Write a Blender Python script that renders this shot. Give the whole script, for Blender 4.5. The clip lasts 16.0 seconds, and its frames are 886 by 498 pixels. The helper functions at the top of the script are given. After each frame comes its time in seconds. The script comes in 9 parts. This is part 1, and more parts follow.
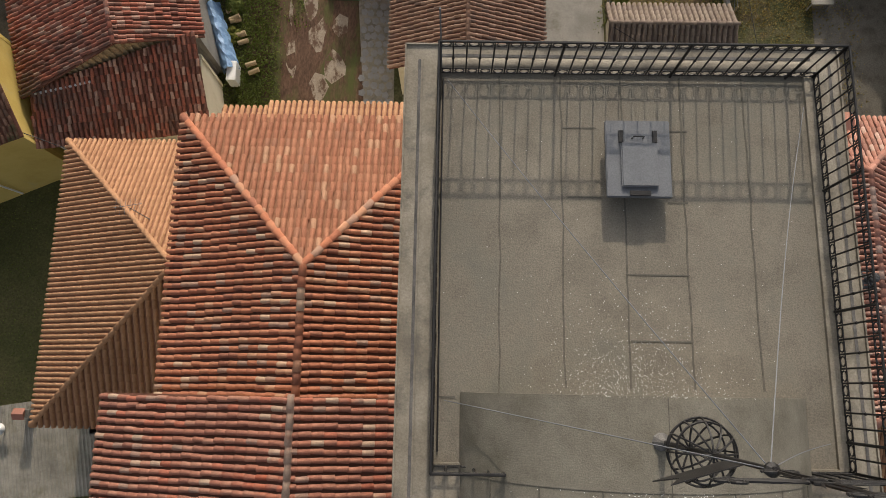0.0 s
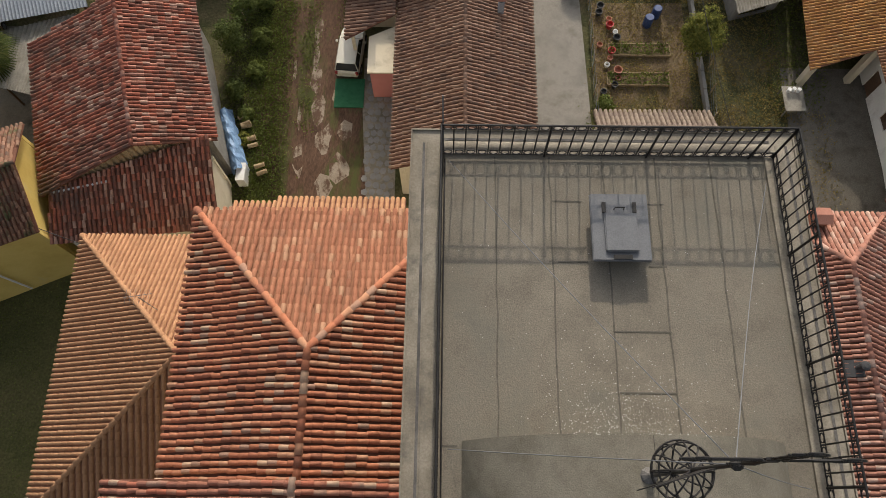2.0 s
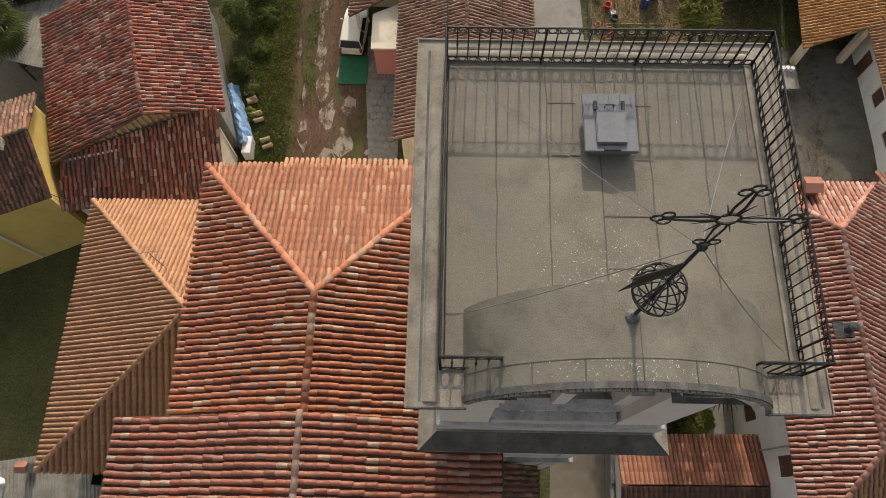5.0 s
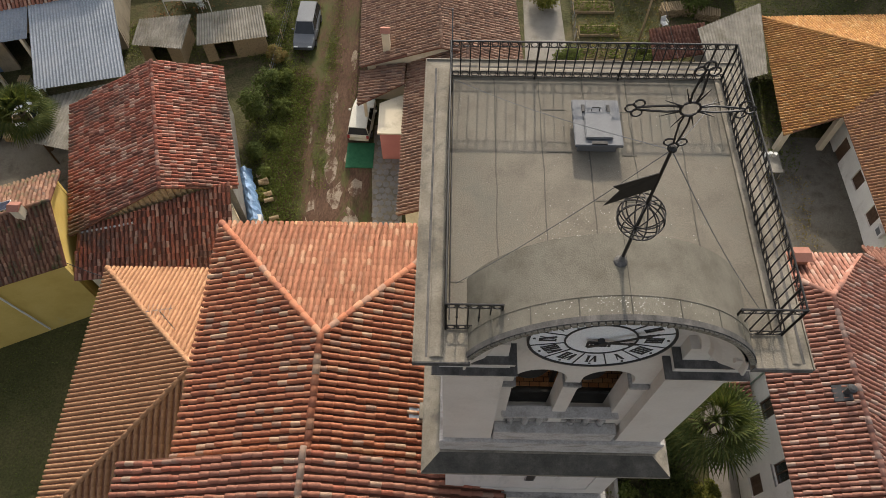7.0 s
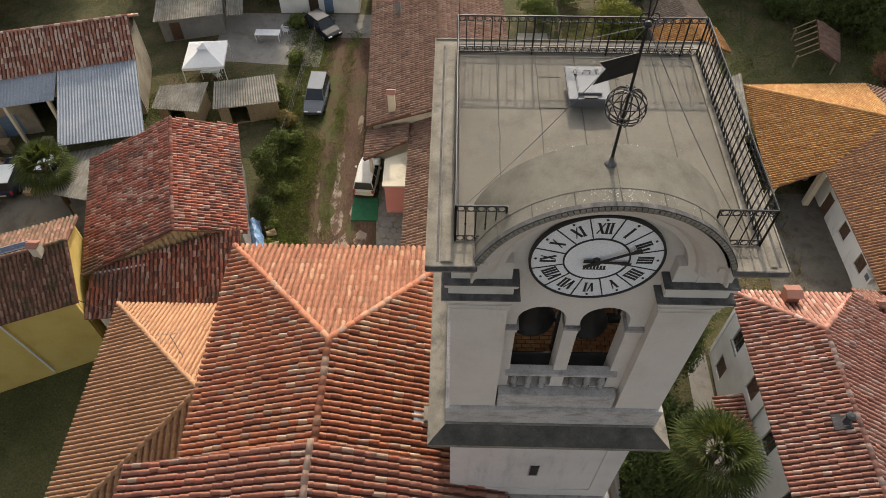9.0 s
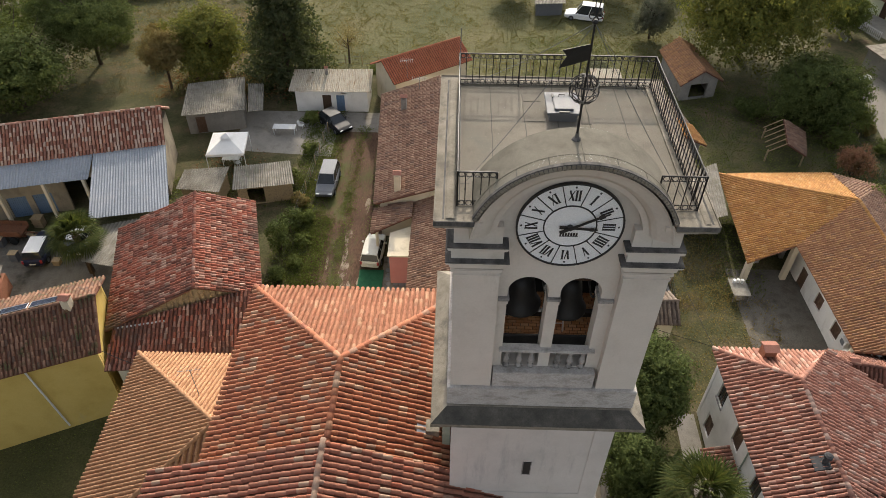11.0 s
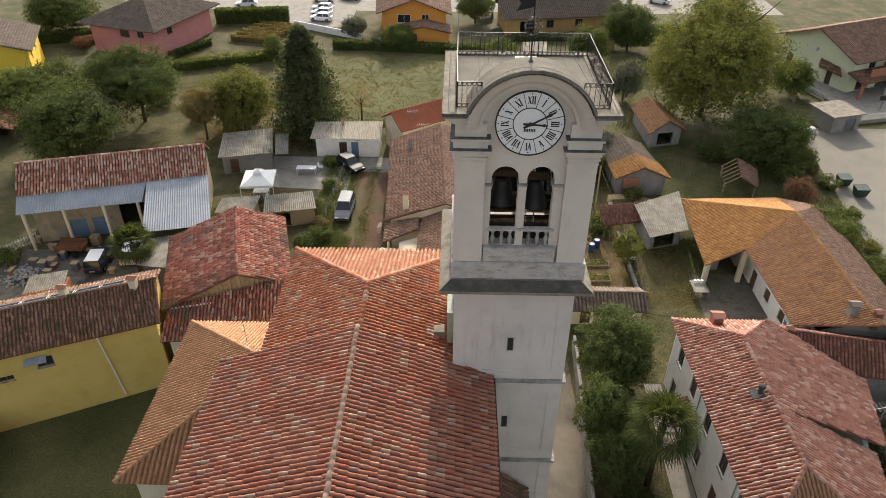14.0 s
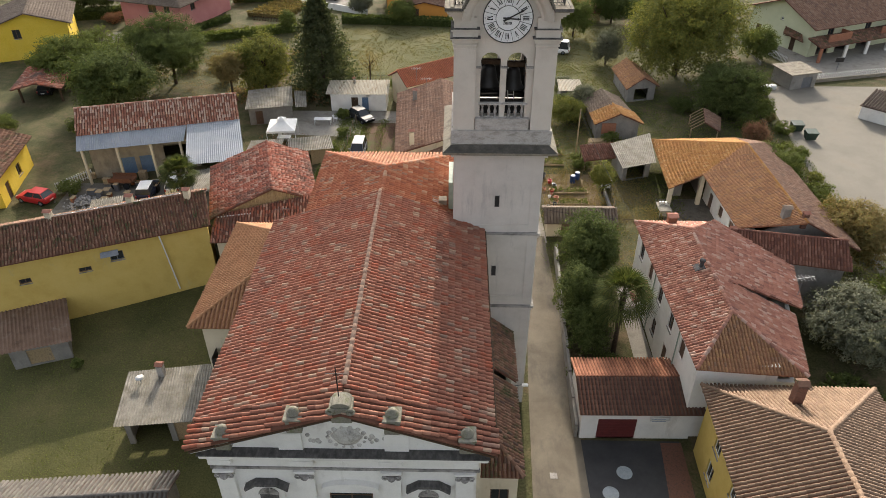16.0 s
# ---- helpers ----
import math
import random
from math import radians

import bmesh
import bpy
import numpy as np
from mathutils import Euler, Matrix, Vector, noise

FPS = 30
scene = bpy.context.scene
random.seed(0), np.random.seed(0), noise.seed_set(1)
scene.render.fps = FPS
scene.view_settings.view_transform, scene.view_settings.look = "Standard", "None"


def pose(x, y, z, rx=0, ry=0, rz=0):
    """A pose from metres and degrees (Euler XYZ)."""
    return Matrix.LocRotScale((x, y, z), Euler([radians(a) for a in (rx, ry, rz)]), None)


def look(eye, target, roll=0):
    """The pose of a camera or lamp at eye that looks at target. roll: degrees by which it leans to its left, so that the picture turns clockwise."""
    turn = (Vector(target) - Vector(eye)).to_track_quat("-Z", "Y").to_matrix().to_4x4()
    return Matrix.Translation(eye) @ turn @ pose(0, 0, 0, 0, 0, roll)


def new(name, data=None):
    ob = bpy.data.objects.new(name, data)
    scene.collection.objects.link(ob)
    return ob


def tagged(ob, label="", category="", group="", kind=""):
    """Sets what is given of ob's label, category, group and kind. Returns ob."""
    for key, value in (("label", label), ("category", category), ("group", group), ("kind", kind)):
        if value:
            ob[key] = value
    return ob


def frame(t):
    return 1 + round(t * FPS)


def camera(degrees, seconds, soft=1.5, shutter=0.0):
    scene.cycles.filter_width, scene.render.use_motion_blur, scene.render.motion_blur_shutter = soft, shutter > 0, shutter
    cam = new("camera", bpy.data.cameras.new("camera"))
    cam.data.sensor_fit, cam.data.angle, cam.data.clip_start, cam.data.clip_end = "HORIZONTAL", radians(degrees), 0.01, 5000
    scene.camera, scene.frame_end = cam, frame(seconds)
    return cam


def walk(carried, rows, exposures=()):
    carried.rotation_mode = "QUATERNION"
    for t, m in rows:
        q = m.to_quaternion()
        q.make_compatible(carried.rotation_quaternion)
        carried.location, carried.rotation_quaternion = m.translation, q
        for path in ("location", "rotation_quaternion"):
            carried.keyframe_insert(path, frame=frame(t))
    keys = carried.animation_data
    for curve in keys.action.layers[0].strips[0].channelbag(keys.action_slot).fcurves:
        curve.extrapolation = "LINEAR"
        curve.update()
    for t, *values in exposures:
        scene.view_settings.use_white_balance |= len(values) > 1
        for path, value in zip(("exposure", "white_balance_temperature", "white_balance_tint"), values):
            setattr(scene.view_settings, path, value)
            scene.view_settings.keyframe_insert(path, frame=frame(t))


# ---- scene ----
# camera and its walk
cam = camera(65.3, 16.0, 0.5)
PATH = [
    (0, (0.209, 1.073, 37.004), (0.186, 1.467, 35.043), -2.4),
    (0.5, (0.206, 0.893, 37.207), (0.182, 1.38, 35.267), -1.9),
    (1, (0.17, 0.666, 37.446), (0.148, 1.25, 35.534), -1.2),
    (1.5, (0.174, 0.435, 37.662), (0.151, 1.101, 35.776), -1.1),
    (2, (0.155, 0.157, 37.815), (0.135, 0.843, 35.936), -0.9),
    (2.5, (0.165, -0.083, 37.911), (0.144, 0.605, 36.033), -0.8),
    (3, (0.142, -0.387, 37.981), (0.122, 0.3, 36.103), -0.9),
    (3.5, (0.142, -0.772, 38.021), (0.122, -0.083, 36.144), -0.8),
    (4, (0.12, -1.194, 38.062), (0.1, -0.505, 36.184), -0.7),
    (6.3, (0.145, -3.565, 38.043), (0.125, -2.785, 36.202), -0.4),
    (6.5, (0.152, -3.885, 38.025), (0.13, -3.041, 36.212), -0.5),
    (7, (0.085, -4.71, 38.036), (0.059, -3.717, 36.3), -0.3),
    (7.5, (0.035, -5.528, 37.92), (0.01, -4.491, 36.21), -0.3),
    (8, (-0.013, -6.36, 37.709), (-0.037, -5.32, 36.001), -0.2),
    (8.5, (-0.056, -7.252, 37.458), (-0.082, -6.112, 35.815), -0.1),
    (9, (-0.049, -8.19, 37.296), (-0.076, -6.963, 35.717), 0.0),
    (9.2, (-0.07, -8.571, 37.251), (-0.096, -7.323, 35.688), 0.0),
    (11.3, (-0.061, -13.84, 37.521), (-0.092, -12.32, 36.221), 0.6),
    (11.5, (-0.069, -14.427, 37.528), (-0.101, -12.876, 36.265), 0.5),
    (12, (-0.079, -15.953, 37.526), (-0.113, -14.347, 36.335), 0.5),
    (12.5, (-0.085, -17.658, 37.541), (-0.118, -16.021, 36.393), 0.5),
    (13, (-0.072, -19.591, 37.557), (-0.104, -17.949, 36.416), 0.5),
    (13.5, (-0.044, -21.934, 37.541), (-0.077, -20.291, 36.401), 0.4),
    (14, (-0.004, -24.511, 37.501), (-0.037, -22.868, 36.36), 0.3),
    (14.5, (-0.001, -27.32, 37.428), (-0.033, -25.677, 36.288), 0.2),
    (15, (0.048, -30.383, 37.356), (0.015, -28.74, 36.216), 0.1),
    (15.5, (0.085, -33.688, 37.317), (0.052, -32.045, 36.176), 0.1),
    (16, (0.08, -37.213, 37.255), (0.048, -35.571, 36.112), 0.0),
]
walk(cam, [(t, look(eye, target, roll)) for t, eye, target, roll in PATH],
     [(0, 0.58), (4, 0.75), (9, 1.02), (12, 1.2), (16, 1.4)])

# ---- light ----
SUN_ELEVATION, SUN_FROM = 28.0, 2.0   # degrees; the sun stands over +y
world = bpy.data.worlds.new("sky")
scene.world = world
world.use_nodes = True
wn = world.node_tree
sky = wn.nodes.new("ShaderNodeTexSky")
sky.sky_type, sky.sun_disc = "NISHITA", False
sky.sun_elevation, sky.sun_rotation = radians(SUN_ELEVATION), radians(SUN_FROM)
sky.air_density, sky.dust_density, sky.ozone_density = 1.0, 4.0, 1.0
# haze: the sky's colour is half washed out
grey = wn.nodes.new("ShaderNodeHueSaturation")
grey.inputs["Saturation"].default_value = 0.36
wn.links.new(sky.outputs[0], grey.inputs["Color"])
wn.links.new(grey.outputs[0], wn.nodes["Background"].inputs[0])
wn.nodes["Background"].inputs[1].default_value = 0.122
sun = new("sun", bpy.data.lights.new("sun", "SUN"))
sun.data.energy, sun.data.angle, sun.data.color = 2.15, radians(0.6), (1.0, 0.88, 0.72)
se, sa = radians(SUN_ELEVATION), radians(SUN_FROM)
sun.matrix_basis = look((0, 0, 60), Vector((0, 0, 60)) - Vector((math.cos(se) * math.sin(sa), math.cos(se) * math.cos(sa), math.sin(se))))


# ---- materials ----
def material(name, colours, rough=0.85, scale=3.0, metal=0.0, bump=0.3, fine=40.0, island=0.0, objects=0.0, ramp=None, stretch=(1, 1, 1), stain=None, bumpdist=0.02, grit=0.62):
    """Procedural surface: colours mixed by a broad and a fine noise, with relief; island/objects: share of piece-to-piece change; ramp: piece colours."""
    m = bpy.data.materials.new(name)
    m.use_nodes = True
    nt = m.node_tree
    N, L = nt.nodes, nt.links
    b = N["Principled BSDF"]
    b.inputs["Roughness"].default_value, b.inputs["Metallic"].default_value = rough, metal
    if rough >= 0.85:
        b.inputs["Specular IOR Level"].default_value = 0.12
    mp = N.new("ShaderNodeMapping")
    mp.inputs["Scale"].default_value = stretch
    geo = N.new("ShaderNodeNewGeometry")
    L.new(geo.outputs["Position"], mp.inputs[0])
    big, small = N.new("ShaderNodeTexNoise"), N.new("ShaderNodeTexNoise")
    for n, s, d in ((big, scale, 5), (small, fine, 3)):
        n.inputs["Scale"].default_value, n.inputs["Detail"].default_value = s, d
        n.inputs["Roughness"].default_value = 0.65
        L.new(mp.outputs[0], n.inputs["Vector"])
    cr = N.new("ShaderNodeValToRGB")
    cr.color_ramp.elements[0].position, cr.color_ramp.elements[1].position = 0.3, 0.7
    cr.color_ramp.elements[0].color, cr.color_ramp.elements[1].color = (*colours[0], 1), (*colours[-1], 1)
    for i, c in enumerate(colours[1:-1]):
        cr.color_ramp.elements.new(0.3 + 0.4 * (i + 1) / (len(colours) - 1)).color = (*c, 1)
    L.new(big.outputs[0], cr.inputs[0])
    col = cr.outputs[0]
    if ramp:
        pr = N.new("ShaderNodeValToRGB")
        pr.color_ramp.interpolation = "CONSTANT"
        els = pr.color_ramp.elements
        els[0].position, els[0].color = 0.0, (*ramp[0][1], 1)
        els[1].position, els[1].color = ramp[1][0], (*ramp[1][1], 1)
        for pos, c in ramp[2:]:
            els.new(pos).color = (*c, 1)
        if objects:
            oi = N.new("ShaderNodeObjectInfo")
            L.new(oi.outputs["Random"], pr.inputs[0])
        else:
            L.new(geo.outputs["Random Per Island"], pr.inputs[0])
        mx = N.new("ShaderNodeMix")
        mx.data_type, mx.blend_type = "RGBA", "MIX"
        mx.inputs[0].default_value = 0.36
        L.new(pr.outputs[0], mx.inputs[6])
        L.new(col, mx.inputs[7])
        col = mx.outputs[2]
    fm = N.new("ShaderNodeMix")
    fm.data_type, fm.blend_type = "RGBA", "MULTIPLY"
    fm.inputs[0].default_value = 0.55
    fr = N.new("ShaderNodeValToRGB")
    fr.color_ramp.elements[0].position, fr.color_ramp.elements[1].position = 0.3, 0.72
    fr.color_ramp.elements[0].color, fr.color_ramp.elements[1].color = (grit, grit, grit, 1), (1.82 - grit, 1.82 - grit, 1.82 - grit, 1)
    L.new(small.outputs[0], fr.inputs[0])
    L.new(col, fm.inputs[6])
    L.new(fr.outputs[0], fm.inputs[7])
    col = fm.outputs[2]
    if stain:
        c, s, lo, hi, st = stain
        sn = N.new("ShaderNodeTexNoise")
        sn.inputs["Scale"].default_value, sn.inputs["Detail"].default_value = s, 8
        sn.inputs["Roughness"].default_value = 0.7
        smp = N.new("ShaderNodeMapping")
        smp.inputs["Scale"].default_value = st
        L.new(geo.outputs["Position"], smp.inputs[0])
        L.new(smp.outputs[0], sn.inputs["Vector"])
        sr = N.new("ShaderNodeMapRange")
        sr.inputs[1].default_value, sr.inputs[2].default_value = lo, hi
        L.new(sn.outputs[0], sr.inputs[0])
        sm = N.new("ShaderNodeMix")
        sm.data_type = "RGBA"
        L.new(sr.outputs[0], sm.inputs[0])
        L.new(col, sm.inputs[6])
        sm.inputs[7].default_value = (*c, 1)
        col = sm.outputs[2]
    L.new(col, b.inputs["Base Color"])
    if bump:
        bn = N.new("ShaderNodeBump")
        bn.inputs["Strength"].default_value, bn.inputs["Distance"].default_value = bump, bumpdist
        L.new(small.outputs[0], bn.inputs["Height"])
        L.new(bn.outputs[0], b.inputs["Normal"])
    return m


PIECES = {}


def tiles_mat(name, ramp, objects=False, stain=None):
    """Tiles: one surface for joined rows, its twin for tiles that stand as pieces of their own."""
    base = ramp[0][1]
    if not objects:
        PIECES[name] = tiles_mat(name + " piece", ramp, True, stain)
    return material(name, [tuple(v * 0.6 for v in base), base, tuple(min(1, v * 1.3) for v in base)], 0.9, 0.9, bump=0.25, fine=25.0, ramp=ramp, objects=1.0 if objects else 0.0, stain=stain)


R_OLD = [(0, (0.293, 0.127, 0.085)), (0.22, (0.321, 0.147, 0.100)), (0.45, (0.256, 0.111, 0.078)), (0.62, (0.349, 0.183, 0.127)), (0.74, (0.209, 0.097, 0.072)), (0.81, (0.409, 0.322, 0.234)), (0.86, (0.335, 0.104, 0.064)), (0.94, (0.265, 0.193, 0.151))]
R_LIGHT = [(0, (0.347, 0.188, 0.102)), (0.4, (0.376, 0.209, 0.114)), (0.75, (0.319, 0.167, 0.090))]
R_CHOIR = [(0, (0.363, 0.142, 0.079)), (0.25, (0.334, 0.128, 0.074)), (0.42, (0.393, 0.176, 0.102)), (0.58, (0.284, 0.110, 0.068)), (0.71, (0.214, 0.094, 0.065)), (0.79, (0.477, 0.370, 0.257)), (0.84, (0.408, 0.240, 0.149)), (0.93, (0.269, 0.205, 0.158))]
R_BARN = [(0, (0.30, 0.105, 0.07)), (0.2, (0.36, 0.14, 0.095)), (0.36, (0.22, 0.083, 0.06)), (0.48, (0.40, 0.21, 0.155)), (0.6, (0.14, 0.07, 0.056)), (0.72, (0.48, 0.345, 0.27)), (0.80, (0.33, 0.20, 0.155)), (0.92, (0.10, 0.07, 0.058))]
R_BROWN = [(0, (0.235, 0.142, 0.10)), (0.3, (0.275, 0.172, 0.123)), (0.55, (0.19, 0.116, 0.085)), (0.75, (0.32, 0.215, 0.158)), (0.9, (0.155, 0.11, 0.09))]
R_ORANGE = [(0, (0.38, 0.195, 0.072)), (0.3, (0.335, 0.165, 0.066)), (0.55, (0.42, 0.235, 0.09)), (0.78, (0.28, 0.14, 0.064)), (0.92, (0.45, 0.29, 0.14))]
R_PINK = [(0, (0.34, 0.165, 0.12)), (0.26, (0.385, 0.20, 0.15)), (0.46, (0.29, 0.135, 0.10)), (0.64, (0.42, 0.25, 0.195)), (0.79, (0.19, 0.105, 0.085)), (0.87, (0.49, 0.37, 0.30))]
R_FARM = [(0, (0.35, 0.165, 0.118)), (0.2, (0.42, 0.235, 0.172)), (0.38, (0.29, 0.13, 0.096)), (0.5, (0.48, 0.34, 0.26)), (0.64, (0.59, 0.48, 0.39)), (0.88, (0.21, 0.115, 0.092))]
R_GREY = [(0, (0.185, 0.145, 0.115)), (0.4, (0.225, 0.18, 0.145)), (0.75, (0.155, 0.12, 0.10))]
R_DARK = [(0, (0.17, 0.095, 0.065)), (0.3, (0.22, 0.12, 0.08)), (0.55, (0.13, 0.075, 0.055)), (0.75, (0.28, 0.17, 0.12)), (0.9, (0.09, 0.065, 0.055))]
T_NAVE = tiles_mat("nave tiles", R_OLD, stain=((0.33, 0.075, 0.035), 0.35, 0.55, 0.75, (1, 1, 1)))
T_CHOIR = tiles_mat("choir tiles", R_CHOIR)
BED_RED = material("terracotta channel tiles", [(0.20, 0.10, 0.062), (0.28, 0.135, 0.08)], 0.95, 2.0)
T_LIGHT = tiles_mat("new tiles", R_LIGHT)
T_BARN = tiles_mat("barn tiles", R_BARN, stain=((0.10, 0.075, 0.062), 0.3, 0.50, 0.66, (1, 1, 1)))
T_BROWN = tiles_mat("brown tiles", R_BROWN, stain=((0.15, 0.10, 0.08), 0.3, 0.56, 0.75, (1, 1, 1)))
T_ORANGE = tiles_mat("lichen tiles", R_ORANGE, stain=((0.30, 0.17, 0.06), 0.5, 0.5, 0.7, (1, 1, 1)))
T_PINK = tiles_mat("pinkish tiles", R_PINK, stain=((0.17, 0.095, 0.08), 0.75, 0.60, 0.68, (1, 1, 1)))
# darker, evener choir tiles: glare on the sun-facing hip is offset in their colour
T_HIP = tiles_mat("toned-down choir tiles", [(0, (0.270, 0.118, 0.070)), (0.25, (0.237, 0.099, 0.058)), (0.5, (0.294, 0.139, 0.083)), (0.7, (0.208, 0.088, 0.053)), (0.82, (0.350, 0.220, 0.139)), (0.92, (0.227, 0.116, 0.075))])
T_VILLA = tiles_mat("greyish brown tiles", [(0, (0.235, 0.16, 0.11)), (0.4, (0.265, 0.185, 0.13)), (0.75, (0.205, 0.14, 0.10))])
T_SLATE = tiles_mat("dark grey cement tiles", [(0, (0.12, 0.11, 0.10)), (0.4, (0.15, 0.137, 0.122)), (0.75, (0.10, 0.092, 0.084))])
T_FARM = tiles_mat("mixed red and cream tiles", R_FARM)
T_RUST = tiles_mat("rust brown tiles", [(0, (0.18, 0.085, 0.062)), (0.3, (0.22, 0.11, 0.08)), (0.55, (0.14, 0.07, 0.055)), (0.75, (0.28, 0.155, 0.115)), (0.9, (0.11, 0.06, 0.05))])
T_LICHEN = tiles_mat("brown lichen tiles", [(0, (0.30, 0.165, 0.092)), (0.3, (0.34, 0.185, 0.10)), (0.55, (0.255, 0.135, 0.082)), (0.75, (0.385, 0.22, 0.105)), (0.9, (0.235, 0.145, 0.10))])
T_GREY = tiles_mat("grey cement tiles", R_GREY)
T_DARK = tiles_mat("dark tiles", R_DARK, stain=((0.06, 0.065, 0.03), 1.2, 0.5, 0.65, (1, 1, 1)))
UNDER = material("tile bed", [(0.115, 0.055, 0.038), (0.175, 0.08, 0.054)], 0.95, 2.0)
UNDER_GREY = material("cement tile bed", [(0.10, 0.075, 0.06), (0.15, 0.11, 0.09)], 0.95, 2.0)
STUCCO = material("pale stucco", [(0.49, 0.455, 0.415), (0.565, 0.525, 0.48), (0.605, 0.565, 0.52)], 0.9, 0.6, bump=0.06, fine=18, grit=0.85, stain=((0.36, 0.34, 0.32), 0.7, 0.56, 0.75, (1.6, 1.6, 0.25)))
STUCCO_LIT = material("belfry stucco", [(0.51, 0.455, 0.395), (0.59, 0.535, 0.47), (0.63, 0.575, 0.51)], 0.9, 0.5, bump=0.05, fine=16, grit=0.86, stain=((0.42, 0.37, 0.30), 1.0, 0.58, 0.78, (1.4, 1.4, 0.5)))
STONE = material("weathered stone", [(0.20, 0.19, 0.175), (0.33, 0.31, 0.29), (0.40, 0.38, 0.35)], 0.95, 1.6, bump=0.5, fine=22, stain=((0.085, 0.08, 0.075), 1.4, 0.48, 0.66, (1, 1, 1)))
STONE_DARK = material("blackened stone", [(0.06, 0.058, 0.056), (0.10, 0.095, 0.09), (0.16, 0.15, 0.14)], 0.95, 2.2, bump=0.5, fine=26, stretch=(2, 1, 1))
STONE_MOSS = material("mossy stone", [(0.15, 0.145, 0.115), (0.23, 0.215, 0.175), (0.14, 0.15, 0.085)], 0.95, 4.0, bump=0.6, fine=30)
COPING = material("coping concrete", [(0.17, 0.148, 0.115), (0.235, 0.208, 0.165), (0.29, 0.26, 0.21)], 0.92, 1.4, bump=0.35, fine=30, stain=((0.115, 0.105, 0.088), 1.7, 0.5, 0.68, (1, 1, 1)))
FELT = material("roofing felt", [(0.148, 0.132, 0.106), (0.186, 0.166, 0.134), (0.22, 0.196, 0.158)], 0.88, 1.6, bump=0.3, fine=45, grit=0.5, stain=((0.125, 0.12, 0.10), 0.8, 0.5, 0.7, (1, 1, 1)))
FELT_DARK = material("felt on the barrel vault", [(0.12, 0.11, 0.085), (0.165, 0.15, 0.12), (0.20, 0.185, 0.15)], 0.9, 1.5, bump=0.4, fine=50, stain=((0.5, 0.49, 0.46), 40, 0.68, 0.72, (1, 1, 1)))
SEAM = material("felt seam", [(0.09, 0.085, 0.07), (0.13, 0.12, 0.10)], 0.9, 8.0)
DROP = material("droppings", [(0.46, 0.45, 0.41), (0.62, 0.61, 0.57)], 0.9, 20.0, bump=0)
IRON = material("black iron", [(0.012, 0.011, 0.011), (0.022, 0.02, 0.019)], 0.55, 6.0, metal=0.3, bump=0.1)
STEEL = material("grey sheet steel", [(0.11, 0.115, 0.125), (0.14, 0.145, 0.155)], 0.65, 3.0, metal=0.05, bump=0.05)
ZINC = material("zinc sheet", [(0.20, 0.225, 0.26), (0.25, 0.275, 0.31), (0.28, 0.305, 0.345)], 0.75, 0.4, metal=0.15, bump=0.08, fine=9, stain=((0.30, 0.31, 0.33), 0.5, 0.55, 0.75, (1, 1, 1)))
FIBRE = material("fibre cement sheet", [(0.155, 0.143, 0.12), (0.235, 0.218, 0.185), (0.30, 0.28, 0.24)], 0.92, 1.0, bump=0.3, fine=20, stain=((0.14, 0.125, 0.09), 0.9, 0.5, 0.72, (1, 1, 1)))
CLOCK_WHITE = material("clock enamel", [(0.76, 0.76, 0.76), (0.8, 0.8, 0.8)], 0.4, 2.0, bump=0)
CLOCK_GREY = material("clock ring enamel", [(0.72, 0.72, 0.72), (0.77, 0.77, 0.77)], 0.4, 2.0, bump=0)
CLOCK_BLACK = material("clock black", [(0.015, 0.015, 0.016), (0.022, 0.022, 0.024)], 0.5, 4.0, bump=0)
YELLOW = material("yellow plaster", [(0.50, 0.36, 0.10), (0.57, 0.42, 0.13), (0.60, 0.45, 0.15)], 0.9, 0.5, bump=0.06, grit=0.84, fine=15, stain=((0.42, 0.36, 0.20), 0.6, 0.6, 0.78, (1, 1, 0.4)))
YELLOW_BRIGHT = material("bright yellow plaster", [(0.66, 0.46, 0.05), (0.72, 0.52, 0.08)], 0.9, 0.6, bump=0.1)
WHITE = material("white plaster", [(0.64, 0.62, 0.58), (0.74, 0.72, 0.68), (0.79, 0.77, 0.73)], 0.9, 0.5, bump=0.06, grit=0.84, fine=14, stain=((0.42, 0.39, 0.34), 0.7, 0.58, 0.8, (1, 1, 0.35)))
CREAM = material("cream plaster", [(0.55, 0.48, 0.35), (0.63, 0.56, 0.43)], 0.9, 0.6, bump=0.06, grit=0.84, stain=((0.36, 0.31, 0.23), 0.7, 0.55, 0.75, (1, 1, 0.4)))
GREENISH = material("pale green plaster", [(0.52, 0.54, 0.36), (0.60, 0.61, 0.43)], 0.9, 0.5, bump=0.06, grit=0.84)
PINK = material("pink plaster", [(0.50, 0.20, 0.19), (0.56, 0.25, 0.23)], 0.9, 0.5, bump=0.06, grit=0.84)
ORANGE = material("orange plaster", [(0.62, 0.27, 0.06), (0.68, 0.32, 0.08)], 0.9, 0.5, bump=0.06, grit=0.84)
GREY_WALL = material("grey render", [(0.20, 0.19, 0.175), (0.28, 0.265, 0.24)], 0.93, 0.9, bump=0.3, stain=((0.14, 0.13, 0.11), 0.8, 0.52, 0.7, (1, 1, 0.5)))
BRICK_DARK = material("sooty brick", [(0.11, 0.06, 0.045), (0.17, 0.09, 0.065), (0.085, 0.055, 0.045)], 0.93, 5.0, bump=0.5)
